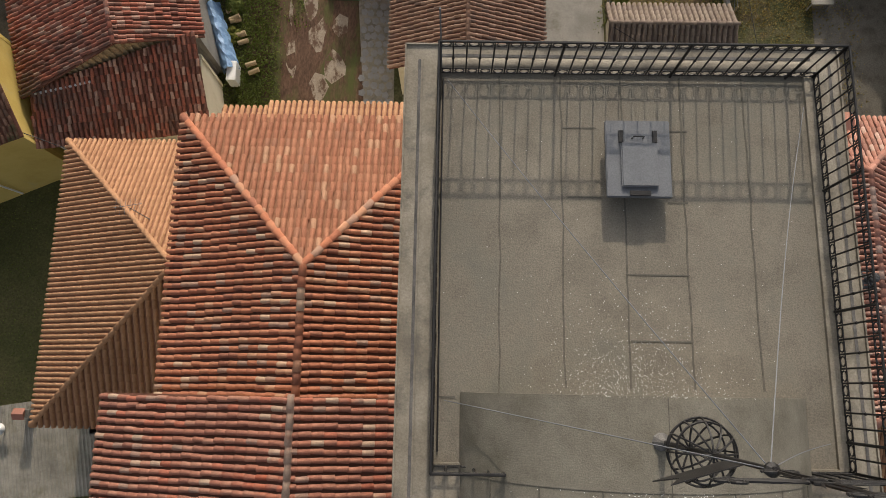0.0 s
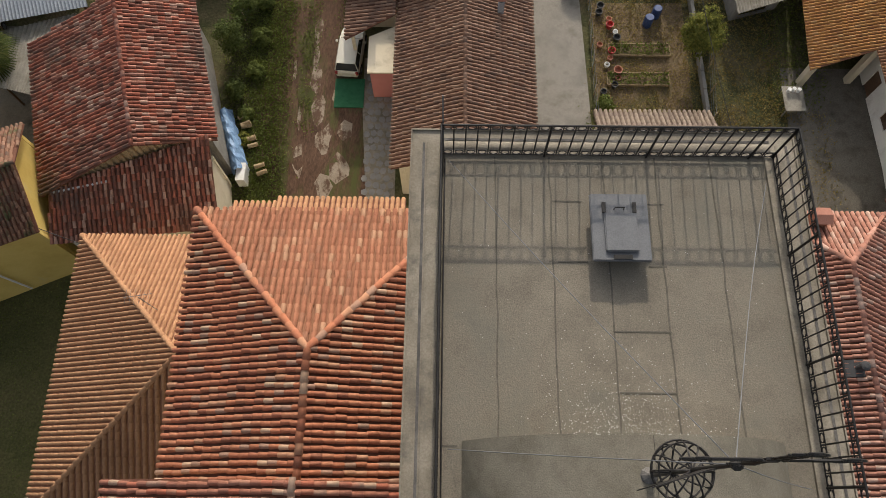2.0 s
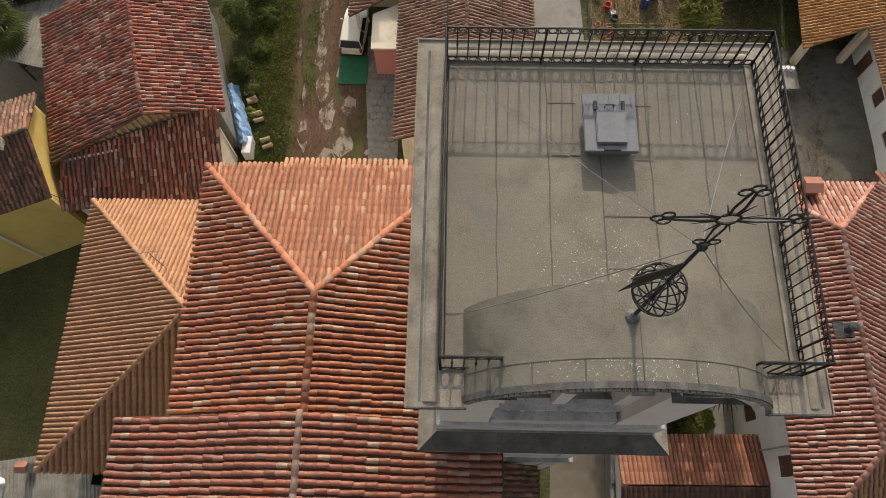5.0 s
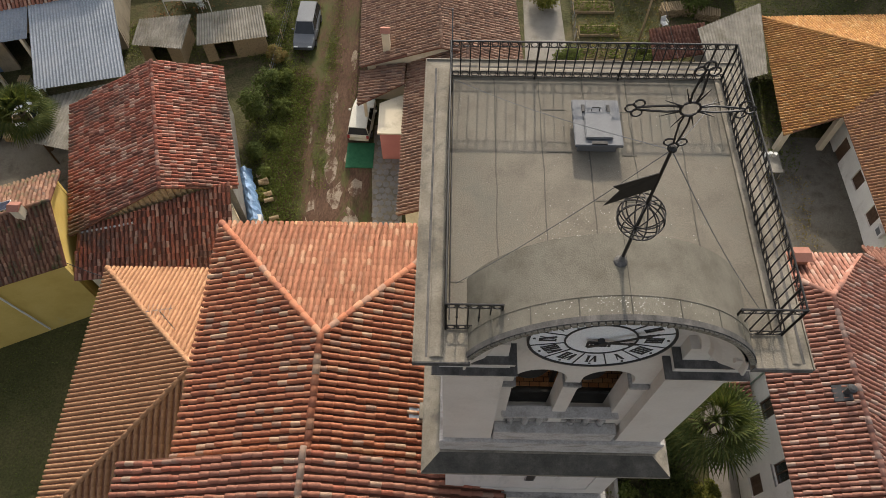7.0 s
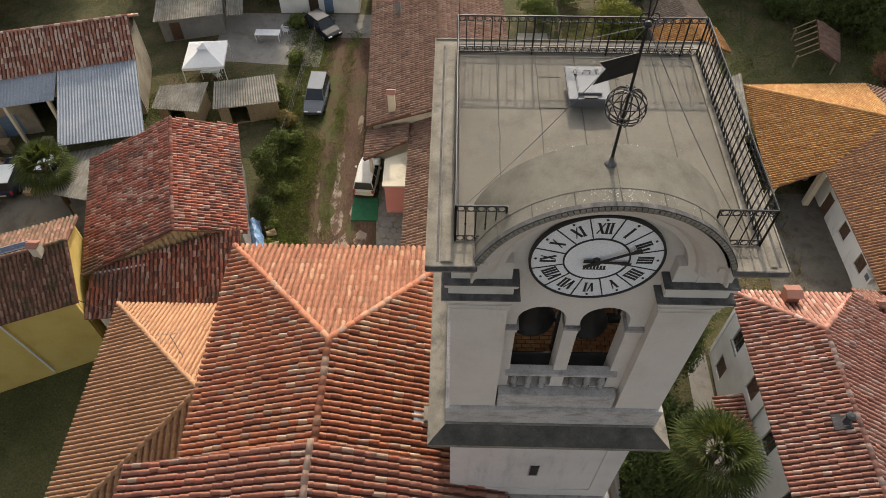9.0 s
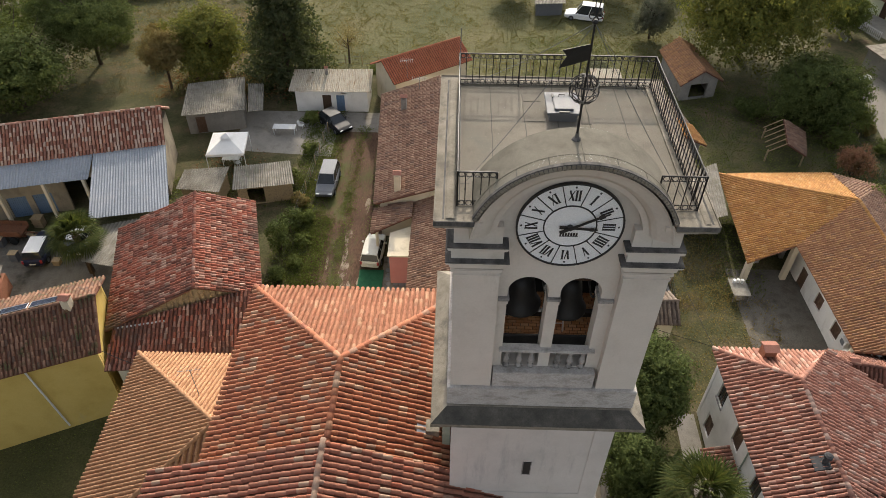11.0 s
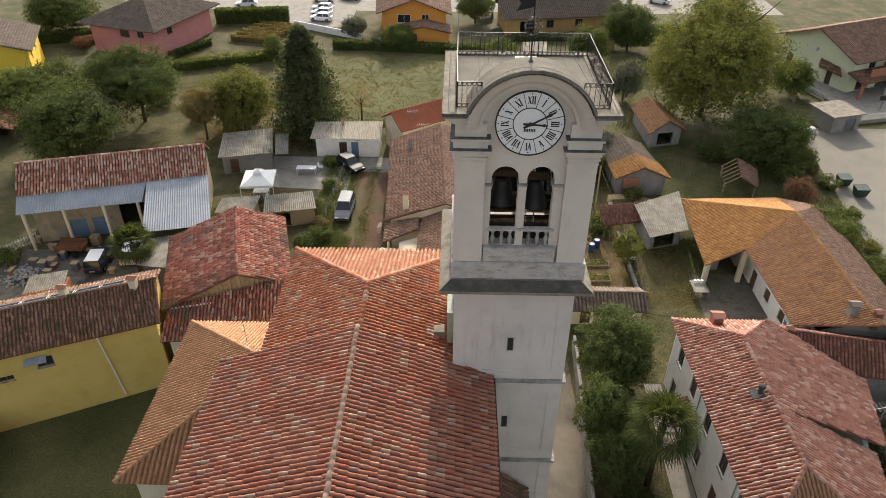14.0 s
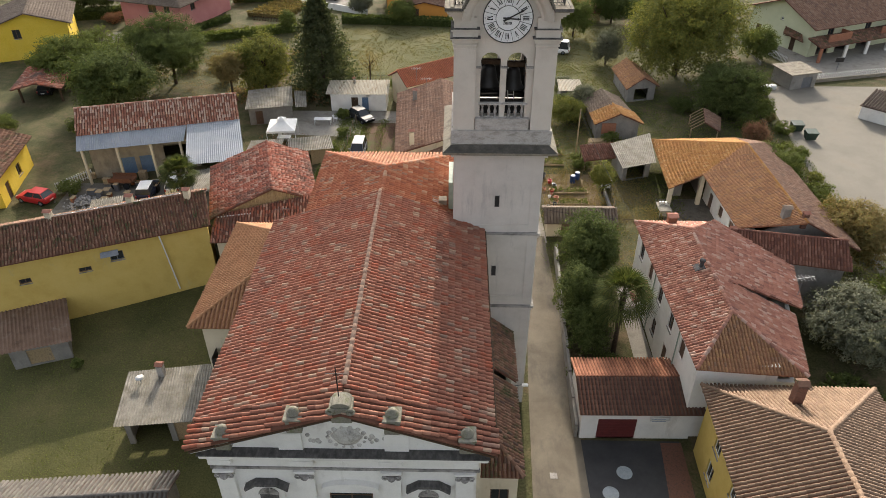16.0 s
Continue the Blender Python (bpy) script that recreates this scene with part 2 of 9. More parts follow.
SHEET_BUFF = material("buff ribbed sheet", [(0.36, 0.325, 0.26), (0.45, 0.41, 0.335)], 0.9, 1.0, bump=0.2, fine=18, stain=((0.22, 0.15, 0.09), 2.2, 0.54, 0.66, (3, 0.25, 1)))
MORTAR = material("pale bedded ridge tiles", [(0.35, 0.22, 0.155), (0.43, 0.30, 0.22), (0.31, 0.175, 0.12)], 0.93, 2.5, bump=0.3)
BRICK = material("rough brick", [(0.25, 0.10, 0.06), (0.34, 0.16, 0.10), (0.22, 0.09, 0.06)], 0.92, 6.0, bump=0.5)
WOOD = material("dark timber", [(0.055, 0.036, 0.023), (0.10, 0.065, 0.042)], 0.85, 4.0, stretch=(6, 6, 1), bump=0.3)
WOOD_PALE = material("weathered boards", [(0.25, 0.19, 0.11), (0.36, 0.27, 0.16), (0.20, 0.15, 0.10)], 0.88, 5.0, bump=0.3)
GLASS = material("dark glazing", [(0.02, 0.024, 0.028), (0.035, 0.04, 0.045)], 0.12, 1.0, bump=0)
FRAME = material("painted frame", [(0.09, 0.05, 0.03), (0.13, 0.075, 0.045)], 0.6, 5.0, bump=0.05)
WHITE_PAINT = material("white paint", [(0.62, 0.61, 0.59), (0.70, 0.69, 0.67)], 0.6, 4.0, bump=0.05)
BLUE_PAINT = material("faded blue paint", [(0.10, 0.16, 0.25), (0.14, 0.21, 0.31)], 0.7, 5.0, bump=0.05)
RED_DOOR = material("dark red door", [(0.10, 0.018, 0.018), (0.14, 0.026, 0.024)], 0.6, 3.0, bump=0.05)
TARP = material("blue tarpaulin", [(0.10, 0.20, 0.36), (0.20, 0.32, 0.50), (0.07, 0.14, 0.27)], 0.45, 3.0, bump=0.2)
CANVAS = material("white canvas", [(0.74, 0.73, 0.70), (0.80, 0.79, 0.77)], 0.8, 3.0, bump=0.05)
SOLAR = material("solar cells", [(0.02, 0.028, 0.05), (0.03, 0.04, 0.065)], 0.15, 4.0, bump=0)
COPPER = material("green copper", [(0.24, 0.30, 0.25), (0.33, 0.40, 0.33)], 0.7, 4.0, bump=0.1)
GROUND = material("rough grass", [(0.046, 0.05, 0.02), (0.078, 0.076, 0.034), (0.13, 0.104, 0.06)], 0.95, 0.35, bump=0.7, fine=6, bumpdist=0.1, grit=0.3, stain=((0.145, 0.10, 0.065), 0.25, 0.56, 0.7, (1, 1, 1)))
LAWN = material("shaded lawn", [(0.060, 0.063, 0.024), (0.090, 0.088, 0.034), (0.129, 0.114, 0.050)], 0.95, 0.15, bump=0.6, fine=8, bumpdist=0.08, grit=0.3)
FIELD = material("meadow", [(0.085, 0.09, 0.038), (0.115, 0.112, 0.05), (0.15, 0.132, 0.066)], 0.95, 0.12, bump=0.7, fine=5, bumpdist=0.1, grit=0.3)
DIRT = material("reddish dirt track", [(0.07, 0.04, 0.026), (0.11, 0.066, 0.044), (0.06, 0.036, 0.025)], 0.9, 0.5, bump=0.5, fine=9, bumpdist=0.05, grit=0.3, stretch=(1, 0.35, 1), stain=((0.075, 0.08, 0.028), 0.45, 0.47, 0.58, (1, 0.3, 1)))
MUD = material("pale puddled gravel", [(0.25, 0.20, 0.15), (0.32, 0.265, 0.205)], 0.9, 1.2, bump=0.3, fine=14, stain=((0.10, 0.062, 0.042), 1.6, 0.47, 0.56, (1, 0.6, 1)))
ROAD = material("worn asphalt lane", [(0.125, 0.108, 0.084), (0.165, 0.142, 0.11), (0.20, 0.172, 0.134)], 0.92, 0.35, bump=0.25, fine=30, stain=((0.09, 0.082, 0.07), 0.4, 0.52, 0.70, (1, 0.4, 1)))
ASPHALT = material("dark asphalt", [(0.045, 0.046, 0.048), (0.065, 0.065, 0.067)], 0.9, 0.6, bump=0.25, fine=30)
CONCRETE = material("yard concrete", [(0.20, 0.185, 0.16), (0.27, 0.25, 0.22), (0.31, 0.29, 0.255)], 0.93, 0.5, bump=0.25, fine=18, stain=((0.13, 0.115, 0.09), 0.5, 0.5, 0.7, (1, 1, 1)))
LOT = material("pale gravel lot", [(0.185, 0.17, 0.142), (0.235, 0.215, 0.18)], 0.93, 0.3, bump=0.3, fine=14, stain=((0.19, 0.165, 0.13), 0.3, 0.55, 0.75, (1, 1, 1)))
SOIL = material("dry garden soil", [(0.12, 0.085, 0.05), (0.17, 0.125, 0.075), (0.085, 0.08, 0.035)], 0.95, 0.5, bump=0.6, fine=8, bumpdist=0.08, grit=0.3)
FLAG = material("flagstone", [(0.20, 0.195, 0.185), (0.27, 0.26, 0.25)], 0.9, 1.5, bump=0.3)
BARK = material("bark", [(0.05, 0.036, 0.026), (0.085, 0.062, 0.045)], 0.95, 8.0, bump=0.6)


def leaf_mat(name, a, b, c):
    k = 1.75
    a, b, c = (tuple(v * k for v in q) for q in (a, b, c))
    m = material(name, [a, b], 0.95, 0.6, bump=0, fine=3.0, ramp=[(0, a), (0.35, b), (0.75, c)])
    nt = m.node_tree
    b = nt.nodes["Principled BSDF"]
    b.inputs["Specular IOR Level"].default_value = 0.1
    # thin blades let some light through, yellower than their face
    tr, mix, tint = nt.nodes.new("ShaderNodeBsdfTranslucent"), nt.nodes.new("ShaderNodeMixShader"), nt.nodes.new("ShaderNodeMix")
    tint.data_type, tint.blend_type = "RGBA", "MULTIPLY"
    tint.inputs[0].default_value = 1.0
    tint.inputs[7].default_value = (1.35, 1.3, 0.7, 1)
    nt.links.new(b.inputs["Base Color"].links[0].from_socket, tint.inputs[6])
    nt.links.new(tint.outputs[2], tr.inputs[0])
    mix.inputs[0].default_value = 0.35
    nt.links.new(b.outputs[0], mix.inputs[1])
    nt.links.new(tr.outputs[0], mix.inputs[2])
    nt.links.new(mix.outputs[0], nt.nodes["Material Output"].inputs[0])
    return m


L_DARK = leaf_mat("dark leaves", (0.034, 0.046, 0.015), (0.052, 0.066, 0.021), (0.075, 0.088, 0.030))
L_MID = leaf_mat("green leaves", (0.046, 0.06, 0.016), (0.07, 0.084, 0.024), (0.098, 0.108, 0.034))
L_YELLOW = leaf_mat("yellowing leaves", (0.057, 0.065, 0.018), (0.092, 0.097, 0.023), (0.141, 0.133, 0.032))
L_CONIFER = leaf_mat("conifer needles", (0.028, 0.035, 0.018), (0.04, 0.048, 0.023), (0.054, 0.06, 0.03))
L_AUTUMN = leaf_mat("autumn leaves", (0.095, 0.078, 0.032), (0.135, 0.098, 0.04), (0.10, 0.095, 0.038))
L_PALM = leaf_mat("palm fronds", (0.022, 0.03, 0.01), (0.036, 0.046, 0.014), (0.058, 0.062, 0.02))
L_RED = leaf_mat("reddish leaves", (0.12, 0.062, 0.04), (0.17, 0.088, 0.055), (0.11, 0.08, 0.04))
L_GREYGREEN = leaf_mat("grey green leaves", (0.065, 0.07, 0.05), (0.09, 0.095, 0.07), (0.12, 0.12, 0.09))
L_MEADOW = leaf_mat("meadow grass", (0.07, 0.068, 0.026), (0.095, 0.087, 0.034), (0.12, 0.10, 0.046))
YARD = material("stained yard surface", [(0.105, 0.095, 0.078), (0.155, 0.14, 0.116), (0.20, 0.18, 0.148)], 0.93, 0.5, bump=0.3, fine=14, grit=0.45, stain=((0.065, 0.058, 0.046), 0.5, 0.48, 0.66, (1, 1, 1)))


# ---- building helpers ----
class Geo:
    """Collects the faces of one mesh."""

    def __init__(self):
        self.v, self.f = [], []

    def face(self, *pts):
        n = len(self.v)
        self.v += [tuple(p) for p in pts]
        self.f.append(tuple(range(n, n + len(pts))))
        return self

    def raw(self, v, f):
        n = len(self.v)
        self.v += [tuple(p) for p in v]
        self.f += [tuple(i + n for i in q) for q in f]
        return self

    def box(self, x0, x1, y0, y1, z0, z1):
        return self.raw([(x0, y0, z0), (x1, y0, z0), (x1, y1, z0), (x0, y1, z0), (x0, y0, z1), (x1, y0, z1), (x1, y1, z1), (x0, y1, z1)],
                        [(0, 3, 2, 1), (4, 5, 6, 7), (0, 1, 5, 4), (1, 2, 6, 5), (2, 3, 7, 6), (3, 0, 4, 7)])

    def slab(self, top, down):
        """A plate with the outline top (3D, counter-clockwise from above), set down by the vector down."""
        n = len(top)
        low = [Vector(p) + Vector(down) for p in top]
        return self.raw([*top, *low], [tuple(range(n)), tuple(range(2 * n - 1, n - 1, -1)), *[(i, i + n, (i + 1) % n + n, (i + 1) % n) for i in range(n)]])

    def tube(self, pts, r, n=6, r1=None, caps=True):
        """A round bar along pts; the radius runs from r to r1."""
        pts = [Vector(p) for p in pts]
        rings = []
        for i, p in enumerate(pts):
            d = (pts[min(i + 1, len(pts) - 1)] - pts[max(i - 1, 0)]).normalized()
            a = d.cross(Vector((0, 0, 1)) if abs(d.z) < 0.9 else Vector((1, 0, 0))).normalized()
            b = d.cross(a)
            k = r if r1 is None else r + (r1 - r) * i / (len(pts) - 1)
            rings.append([p + (a * math.cos(2 * math.pi * j / n) + b * math.sin(2 * math.pi * j / n)) * k for j in range(n)])
        f = []
        for i in range(len(pts) - 1):
            f += [(i * n + j, i * n + (j + 1) % n, (i + 1) * n + (j + 1) % n, (i + 1) * n + j) for j in range(n)]
        if caps:
            f += [tuple(range(n - 1, -1, -1)), tuple(range((len(pts) - 1) * n, len(pts) * n))]
        return self.raw([q for ring in rings for q in ring], f)

    def lathe(self, profile, centre, n=12):
        """A turned body about the vertical through centre; profile: (radius, height) from below upwards."""
        v = [(centre[0] + r * math.cos(2 * math.pi * j / n), centre[1] + r * math.sin(2 * math.pi * j / n), centre[2] + h) for r, h in profile for j in range(n)]
        f = [(i * n + j, i * n + (j + 1) % n, (i + 1) * n + (j + 1) % n, (i + 1) * n + j) for i in range(len(profile) - 1) for j in range(n)]
        f += [tuple(range(n - 1, -1, -1)), tuple(range((len(profile) - 1) * n, len(profile) * n))]
        return self.raw(v, f)

    def mesh(self, name, mat, smooth=False):
        me = bpy.data.meshes.new(name)
        me.from_pydata(self.v, [], self.f)
        me.materials.append(mat)
        if smooth:
            me.polygons.foreach_set("use_smooth", [True] * len(me.polygons))
        me.update()
        return me


def thing(name, label, category, at=(0, 0, 0), group="", kind=""):
    ob = new(name)
    ob.empty_display_size = 0.3
    ob.matrix_basis = Matrix.Translation(at)
    return tagged(ob, label, category, group, kind)


def under(ob, parent):
    ob.parent = parent
    if parent.type == "EMPTY":
        ob.matrix_parent_inverse = parent.matrix_basis.inverted()
    return ob


def part(name, geo, mat, parent=None, label="", smooth=False, kind="", bevel=0.0, weld=False):
    me = geo.mesh(name, mat, smooth)
    if weld:
        bm = bmesh.new()
        bm.from_mesh(me)
        bmesh.ops.remove_doubles(bm, verts=bm.verts, dist=0.0005)
        bm.to_mesh(me)
        bm.free()
    if bevel:
        bm = bmesh.new()
        bm.from_mesh(me)
        bmesh.ops.remove_doubles(bm, verts=bm.verts, dist=0.0005)
        bmesh.ops.bevel(bm, geom=bm.edges[:], offset=bevel, segments=2, affect="EDGES")
        bm.to_mesh(me)
        bm.free()
    ob = new(name, me)
    if parent is not None:
        under(ob, parent)
    return tagged(ob, label, "", "", kind)


def structure(name, geo, mat, label, category, smooth=False):
    return tagged(part(name, geo, mat, smooth=smooth), label, category, "", "structure")


def solo(name, geo, mat, label, category, smooth=False, group="", kind="", bevel=0.0):
    return tagged(part(name, geo, mat, smooth=smooth, bevel=bevel), label, category, group, kind)


GROUND_Y = (-420, 0, 10, 20, 30, 45, 60, 90, 420)
GROUND_Z = (-3.0, -3.0, -2.2, -0.9, -0.5, -0.3, 0.0, 0.5, 0.5)


def ground_z(y):
    return float(np.interp(y, GROUND_Y, GROUND_Z))


def tile_rows(poly, pitch, length, jitter, segs, rng, skip=None):
    """Barrel tiles on the plane polygon poly, whose first edge is the eave. Returns each tile as (verts, faces)."""
    p = [Vector(q) for q in poly]
    e = (p[1] - p[0]).normalized()
    n = Vector((0, 0, 0))
    for i in range(1, len(p) - 1):
        n += (p[i] - p[0]).cross(p[i + 1] - p[0])
    n.normalize()
    if n.z < 0:
        n = -n
    s = n.cross(e)
    if s.z < 0:
        s = -s
    uv = [((q - p[0]).dot(e), (q - p[0]).dot(s)) for q in p]
    u0, u1 = min(a for a, b in uv), max(a for a, b in uv)
    count = max(1, round((u1 - u0) / pitch))
    step = (u1 - u0) / count
    out = []
    w = pitch * 0.35
    arc = [(-math.cos(math.pi * k / segs), math.sin(math.pi * k / segs)) for k in range(segs + 1)]
    for c in range(count):
        u = u0 + (c + 0.5) * step
        cuts = []
        for i in range(len(uv)):
            (a, b), (c2, d) = uv[i], uv[(i + 1) % len(uv)]
            if (a - u) * (c2 - u) < 0:
                cuts.append(b + (d - b) * (u - a) / (c2 - a))
        if len(cuts) < 2:
            continue
        lo, hi = min(cuts), max(cuts)
        v = lo - 0.05 + (rng.random() - 0.5) * 0.04
        while v < hi - 0.06:
            t = min(length * 1.1, hi - v)
            du, dr, lift = rng.gauss(0, jitter), rng.gauss(0, jitter * 0.8), rng.random() * jitter * 0.6
            if jitter >= 0.01:
                # old rows wander and sag a little
                du += 0.03 * math.sin(0.75 * v + 0.2 * u)
                lift += 0.018 + 0.018 * math.sin(0.8 * u + 0.5 * v) * math.sin(0.9 * v - 0.25 * u + 1.0)
            a = p[0] + e * (u + du) + s * v + n * (0.028 + lift)
            b = p[0] + e * (u + du + dr) + s * (v + t) + n * (0.008 + (lift if jitter >= 0.01 else 0))
            verts = [a + e * (x * w * 1.08) + n * (y * w * 1.2) for x, y in arc] + [b + e * (x * w * 0.9) + n * (y * w * 1.05) for x, y in arc]
            m = segs + 1
            faces = [(k, k + m, k + m + 1, k + 1) for k in range(segs)] + [tuple(range(m))]
            out.append((a, verts, faces))
            v += length
    return out


def flatten(poly):
    """The polygon laid onto its mean plane."""
    p = [Vector(q) for q in poly]
    n = Vector((0, 0, 0))
    for i in range(1, len(p) - 1):
        n += (p[i] - p[0]).cross(p[i + 1] - p[0])
    n.normalize()
    c = sum(p, Vector()) / len(p)
    return [q - Vector((0, 0, (q - c).dot(n) / n.z)) for q in p]


def roof_plane(parent, poly, mat, pitch=0.25, length=0.38, jitter=0.012, segs=3, thick=0.10, bed=None, name="roof_slope", rng=None, pieces=0, keep=None):
    """A tiled slope: a bed plate as the part, its tiles under it; the first of them (that pass keep) stand as pieces of their own."""
    rng = rng or random.Random(len(bpy.data.objects))
    poly = flatten(poly)
    base = part(name, Geo().slab(poly if poly_up(poly) else list(reversed(poly)), (0, 0, -thick)), bed or UNDER, parent)
    g, made, shared = Geo(), 0, None
    for a, verts, faces in tile_rows(poly, pitch, length, jitter, segs, rng):
        whole = (verts[-1] - verts[0]).length > length
        if whole and made < pieces and (keep is None or keep(a)):
            if shared is None:
                shared = Geo().raw([v - a for v in verts], faces).mesh("roof_tile", PIECES.get(mat.name, mat), True)
            put(shared, "roof_tile", Matrix.Translation(a), base)
            made += 1
        else:
            g.raw(verts, faces)
    if g.v:
        part("tiles", g, mat, base, smooth=True, kind="stuff")
    return base


def put(me, name, m, parent):
    ob = new(name, me)
    ob.matrix_basis = m
    return under(ob, parent)


def poly_up(poly):
    p = [Vector(q) for q in poly]
    n = Vector((0, 0, 0))
    for i in range(1, len(p) - 1):
        n += (p[i] - p[0]).cross(p[i + 1] - p[0])
    return n.z > 0


def ridge_tiles(parent, p, q, mat, r=0.12, length=0.4, name="ridge_tile"):
    """A row of cap tiles along a ridge or hip, each a piece of its own."""
    p, q = Vector(p), Vector(q)
    d = (q - p).normalized()
    side = d.cross(Vector((0, 0, 1))).normalized()
    up = side.cross(d)
    n = max(1, round((q - p).length / length))
    step = (q - p).length / n
    ring = [(-math.cos(math.pi * k / 5), math.sin(math.pi * k / 5)) for k in range(6)]
    me = Geo().raw([side * (x * r * 1.1) + up * (y * r + 0.055) for x, y in ring] + [d * step * 1.1 + side * (x * r * 0.92) + up * (y * r * 0.86 + 0.035) for x, y in ring],
                   [(k, k + 6, k + 7, k + 1) for k in range(5)] + [tuple(range(6))]).mesh(name, PIECES.get(mat.name, mat), True)
    rng = random.Random(5)
    for k in range(n):
        put(me, name, Matrix.Translation(p + d * (step * k) + side * rng.uniform(-0.012, 0.012) + up * rng.uniform(0, 0.012)), parent)


def corrugated(name, p0, p1, p2, p3, mat, parent=None, wave=0.2, depth=0.045, label=""):
    """A wavy sheet: p0-p1 its lower edge, p3-p2 its upper edge."""
    p0, p1, p2, p3 = (Vector(q) for q in (p0, p1, p2, p3))
    n = max(2, round((p1 - p0).length / wave)) * 4
    up = (p1 - p0).cross(p3 - p0).normalized()
    if up.z < 0:
        up = -up
    g = Geo()
    v = []
    for i in range(n + 1):
        t = i / n
        o = up * (depth * math.sin(i * math.pi / 2 + 0.4))
        a, b = p0.lerp(p1, t), p3.lerp(p2, t)
        v += [a + o, b + o, a + o - up * 0.012, b + o - up * 0.012]
    f = []
    for i in range(n):
        k = 4 * i
        f += [(k, k + 4, k + 5, k + 1), (k + 2, k + 3, k + 7, k + 6), (k, k + 2, k + 6, k + 4), (k + 1, k + 5, k + 7, k + 3)]
    f += [(0, 1, 3, 2), (4 * n, 4 * n + 2, 4 * n + 3, 4 * n + 1)]
    g.raw(v, f)
    return part(name, g, mat, parent, label)


def wall_run(parent, a, b, z0, z1, mat, holes=(), thick=0.3, name="wall", zb=None):
    """A wall from a to b (its outer face on the right of the way), z1 high at a and zb at b, with openings (u, z, w, h) through it."""
    a, b = Vector((*a, 0)), Vector((*b, 0))
    d = (b - a).normalized()
    inward = Vector((-d.y, d.x, 0)) * thick
    total = (b - a).length
    zb = z1 if zb is None else zb
    us = sorted({0.0, total, *[h[0] for h in holes], *[h[0] + h[2] for h in holes]})
    zs = sorted({z0, min(z1, zb), *[h[1] for h in holes], *[h[1] + h[3] for h in holes]})
    g = Geo()

    def block(u0, u1, lo0, hi0, lo1, hi1):
        p, q = a + d * u0, a + d * u1
        v = [(p.x, p.y, lo0), (q.x, q.y, lo1), (q.x, q.y, hi1), (p.x, p.y, hi0)]
        v += [(x + inward.x, y + inward.y, z) for x, y, z in v]
        g.raw(v, [(0, 1, 2, 3), (7, 6, 5, 4), (0, 4, 5, 1), (1, 5, 6, 2), (2, 6, 7, 3), (3, 7, 4, 0)])

    for i in range(len(us) - 1):
        for j in range(len(zs) - 1):
            cu, cz = (us[i] + us[i + 1]) / 2, (zs[j] + zs[j + 1]) / 2
            if not any(h[0] < cu < h[0] + h[2] and h[1] < cz < h[1] + h[3] for h in holes):
                block(us[i], us[i + 1], zs[j], zs[j + 1], zs[j], zs[j + 1])
    if z1 != zb:
        lo = min(z1, zb)
        block(0, total, lo, z1 + 0.001, lo, zb + 0.001)
    return part(name, g, mat, parent, weld=True)


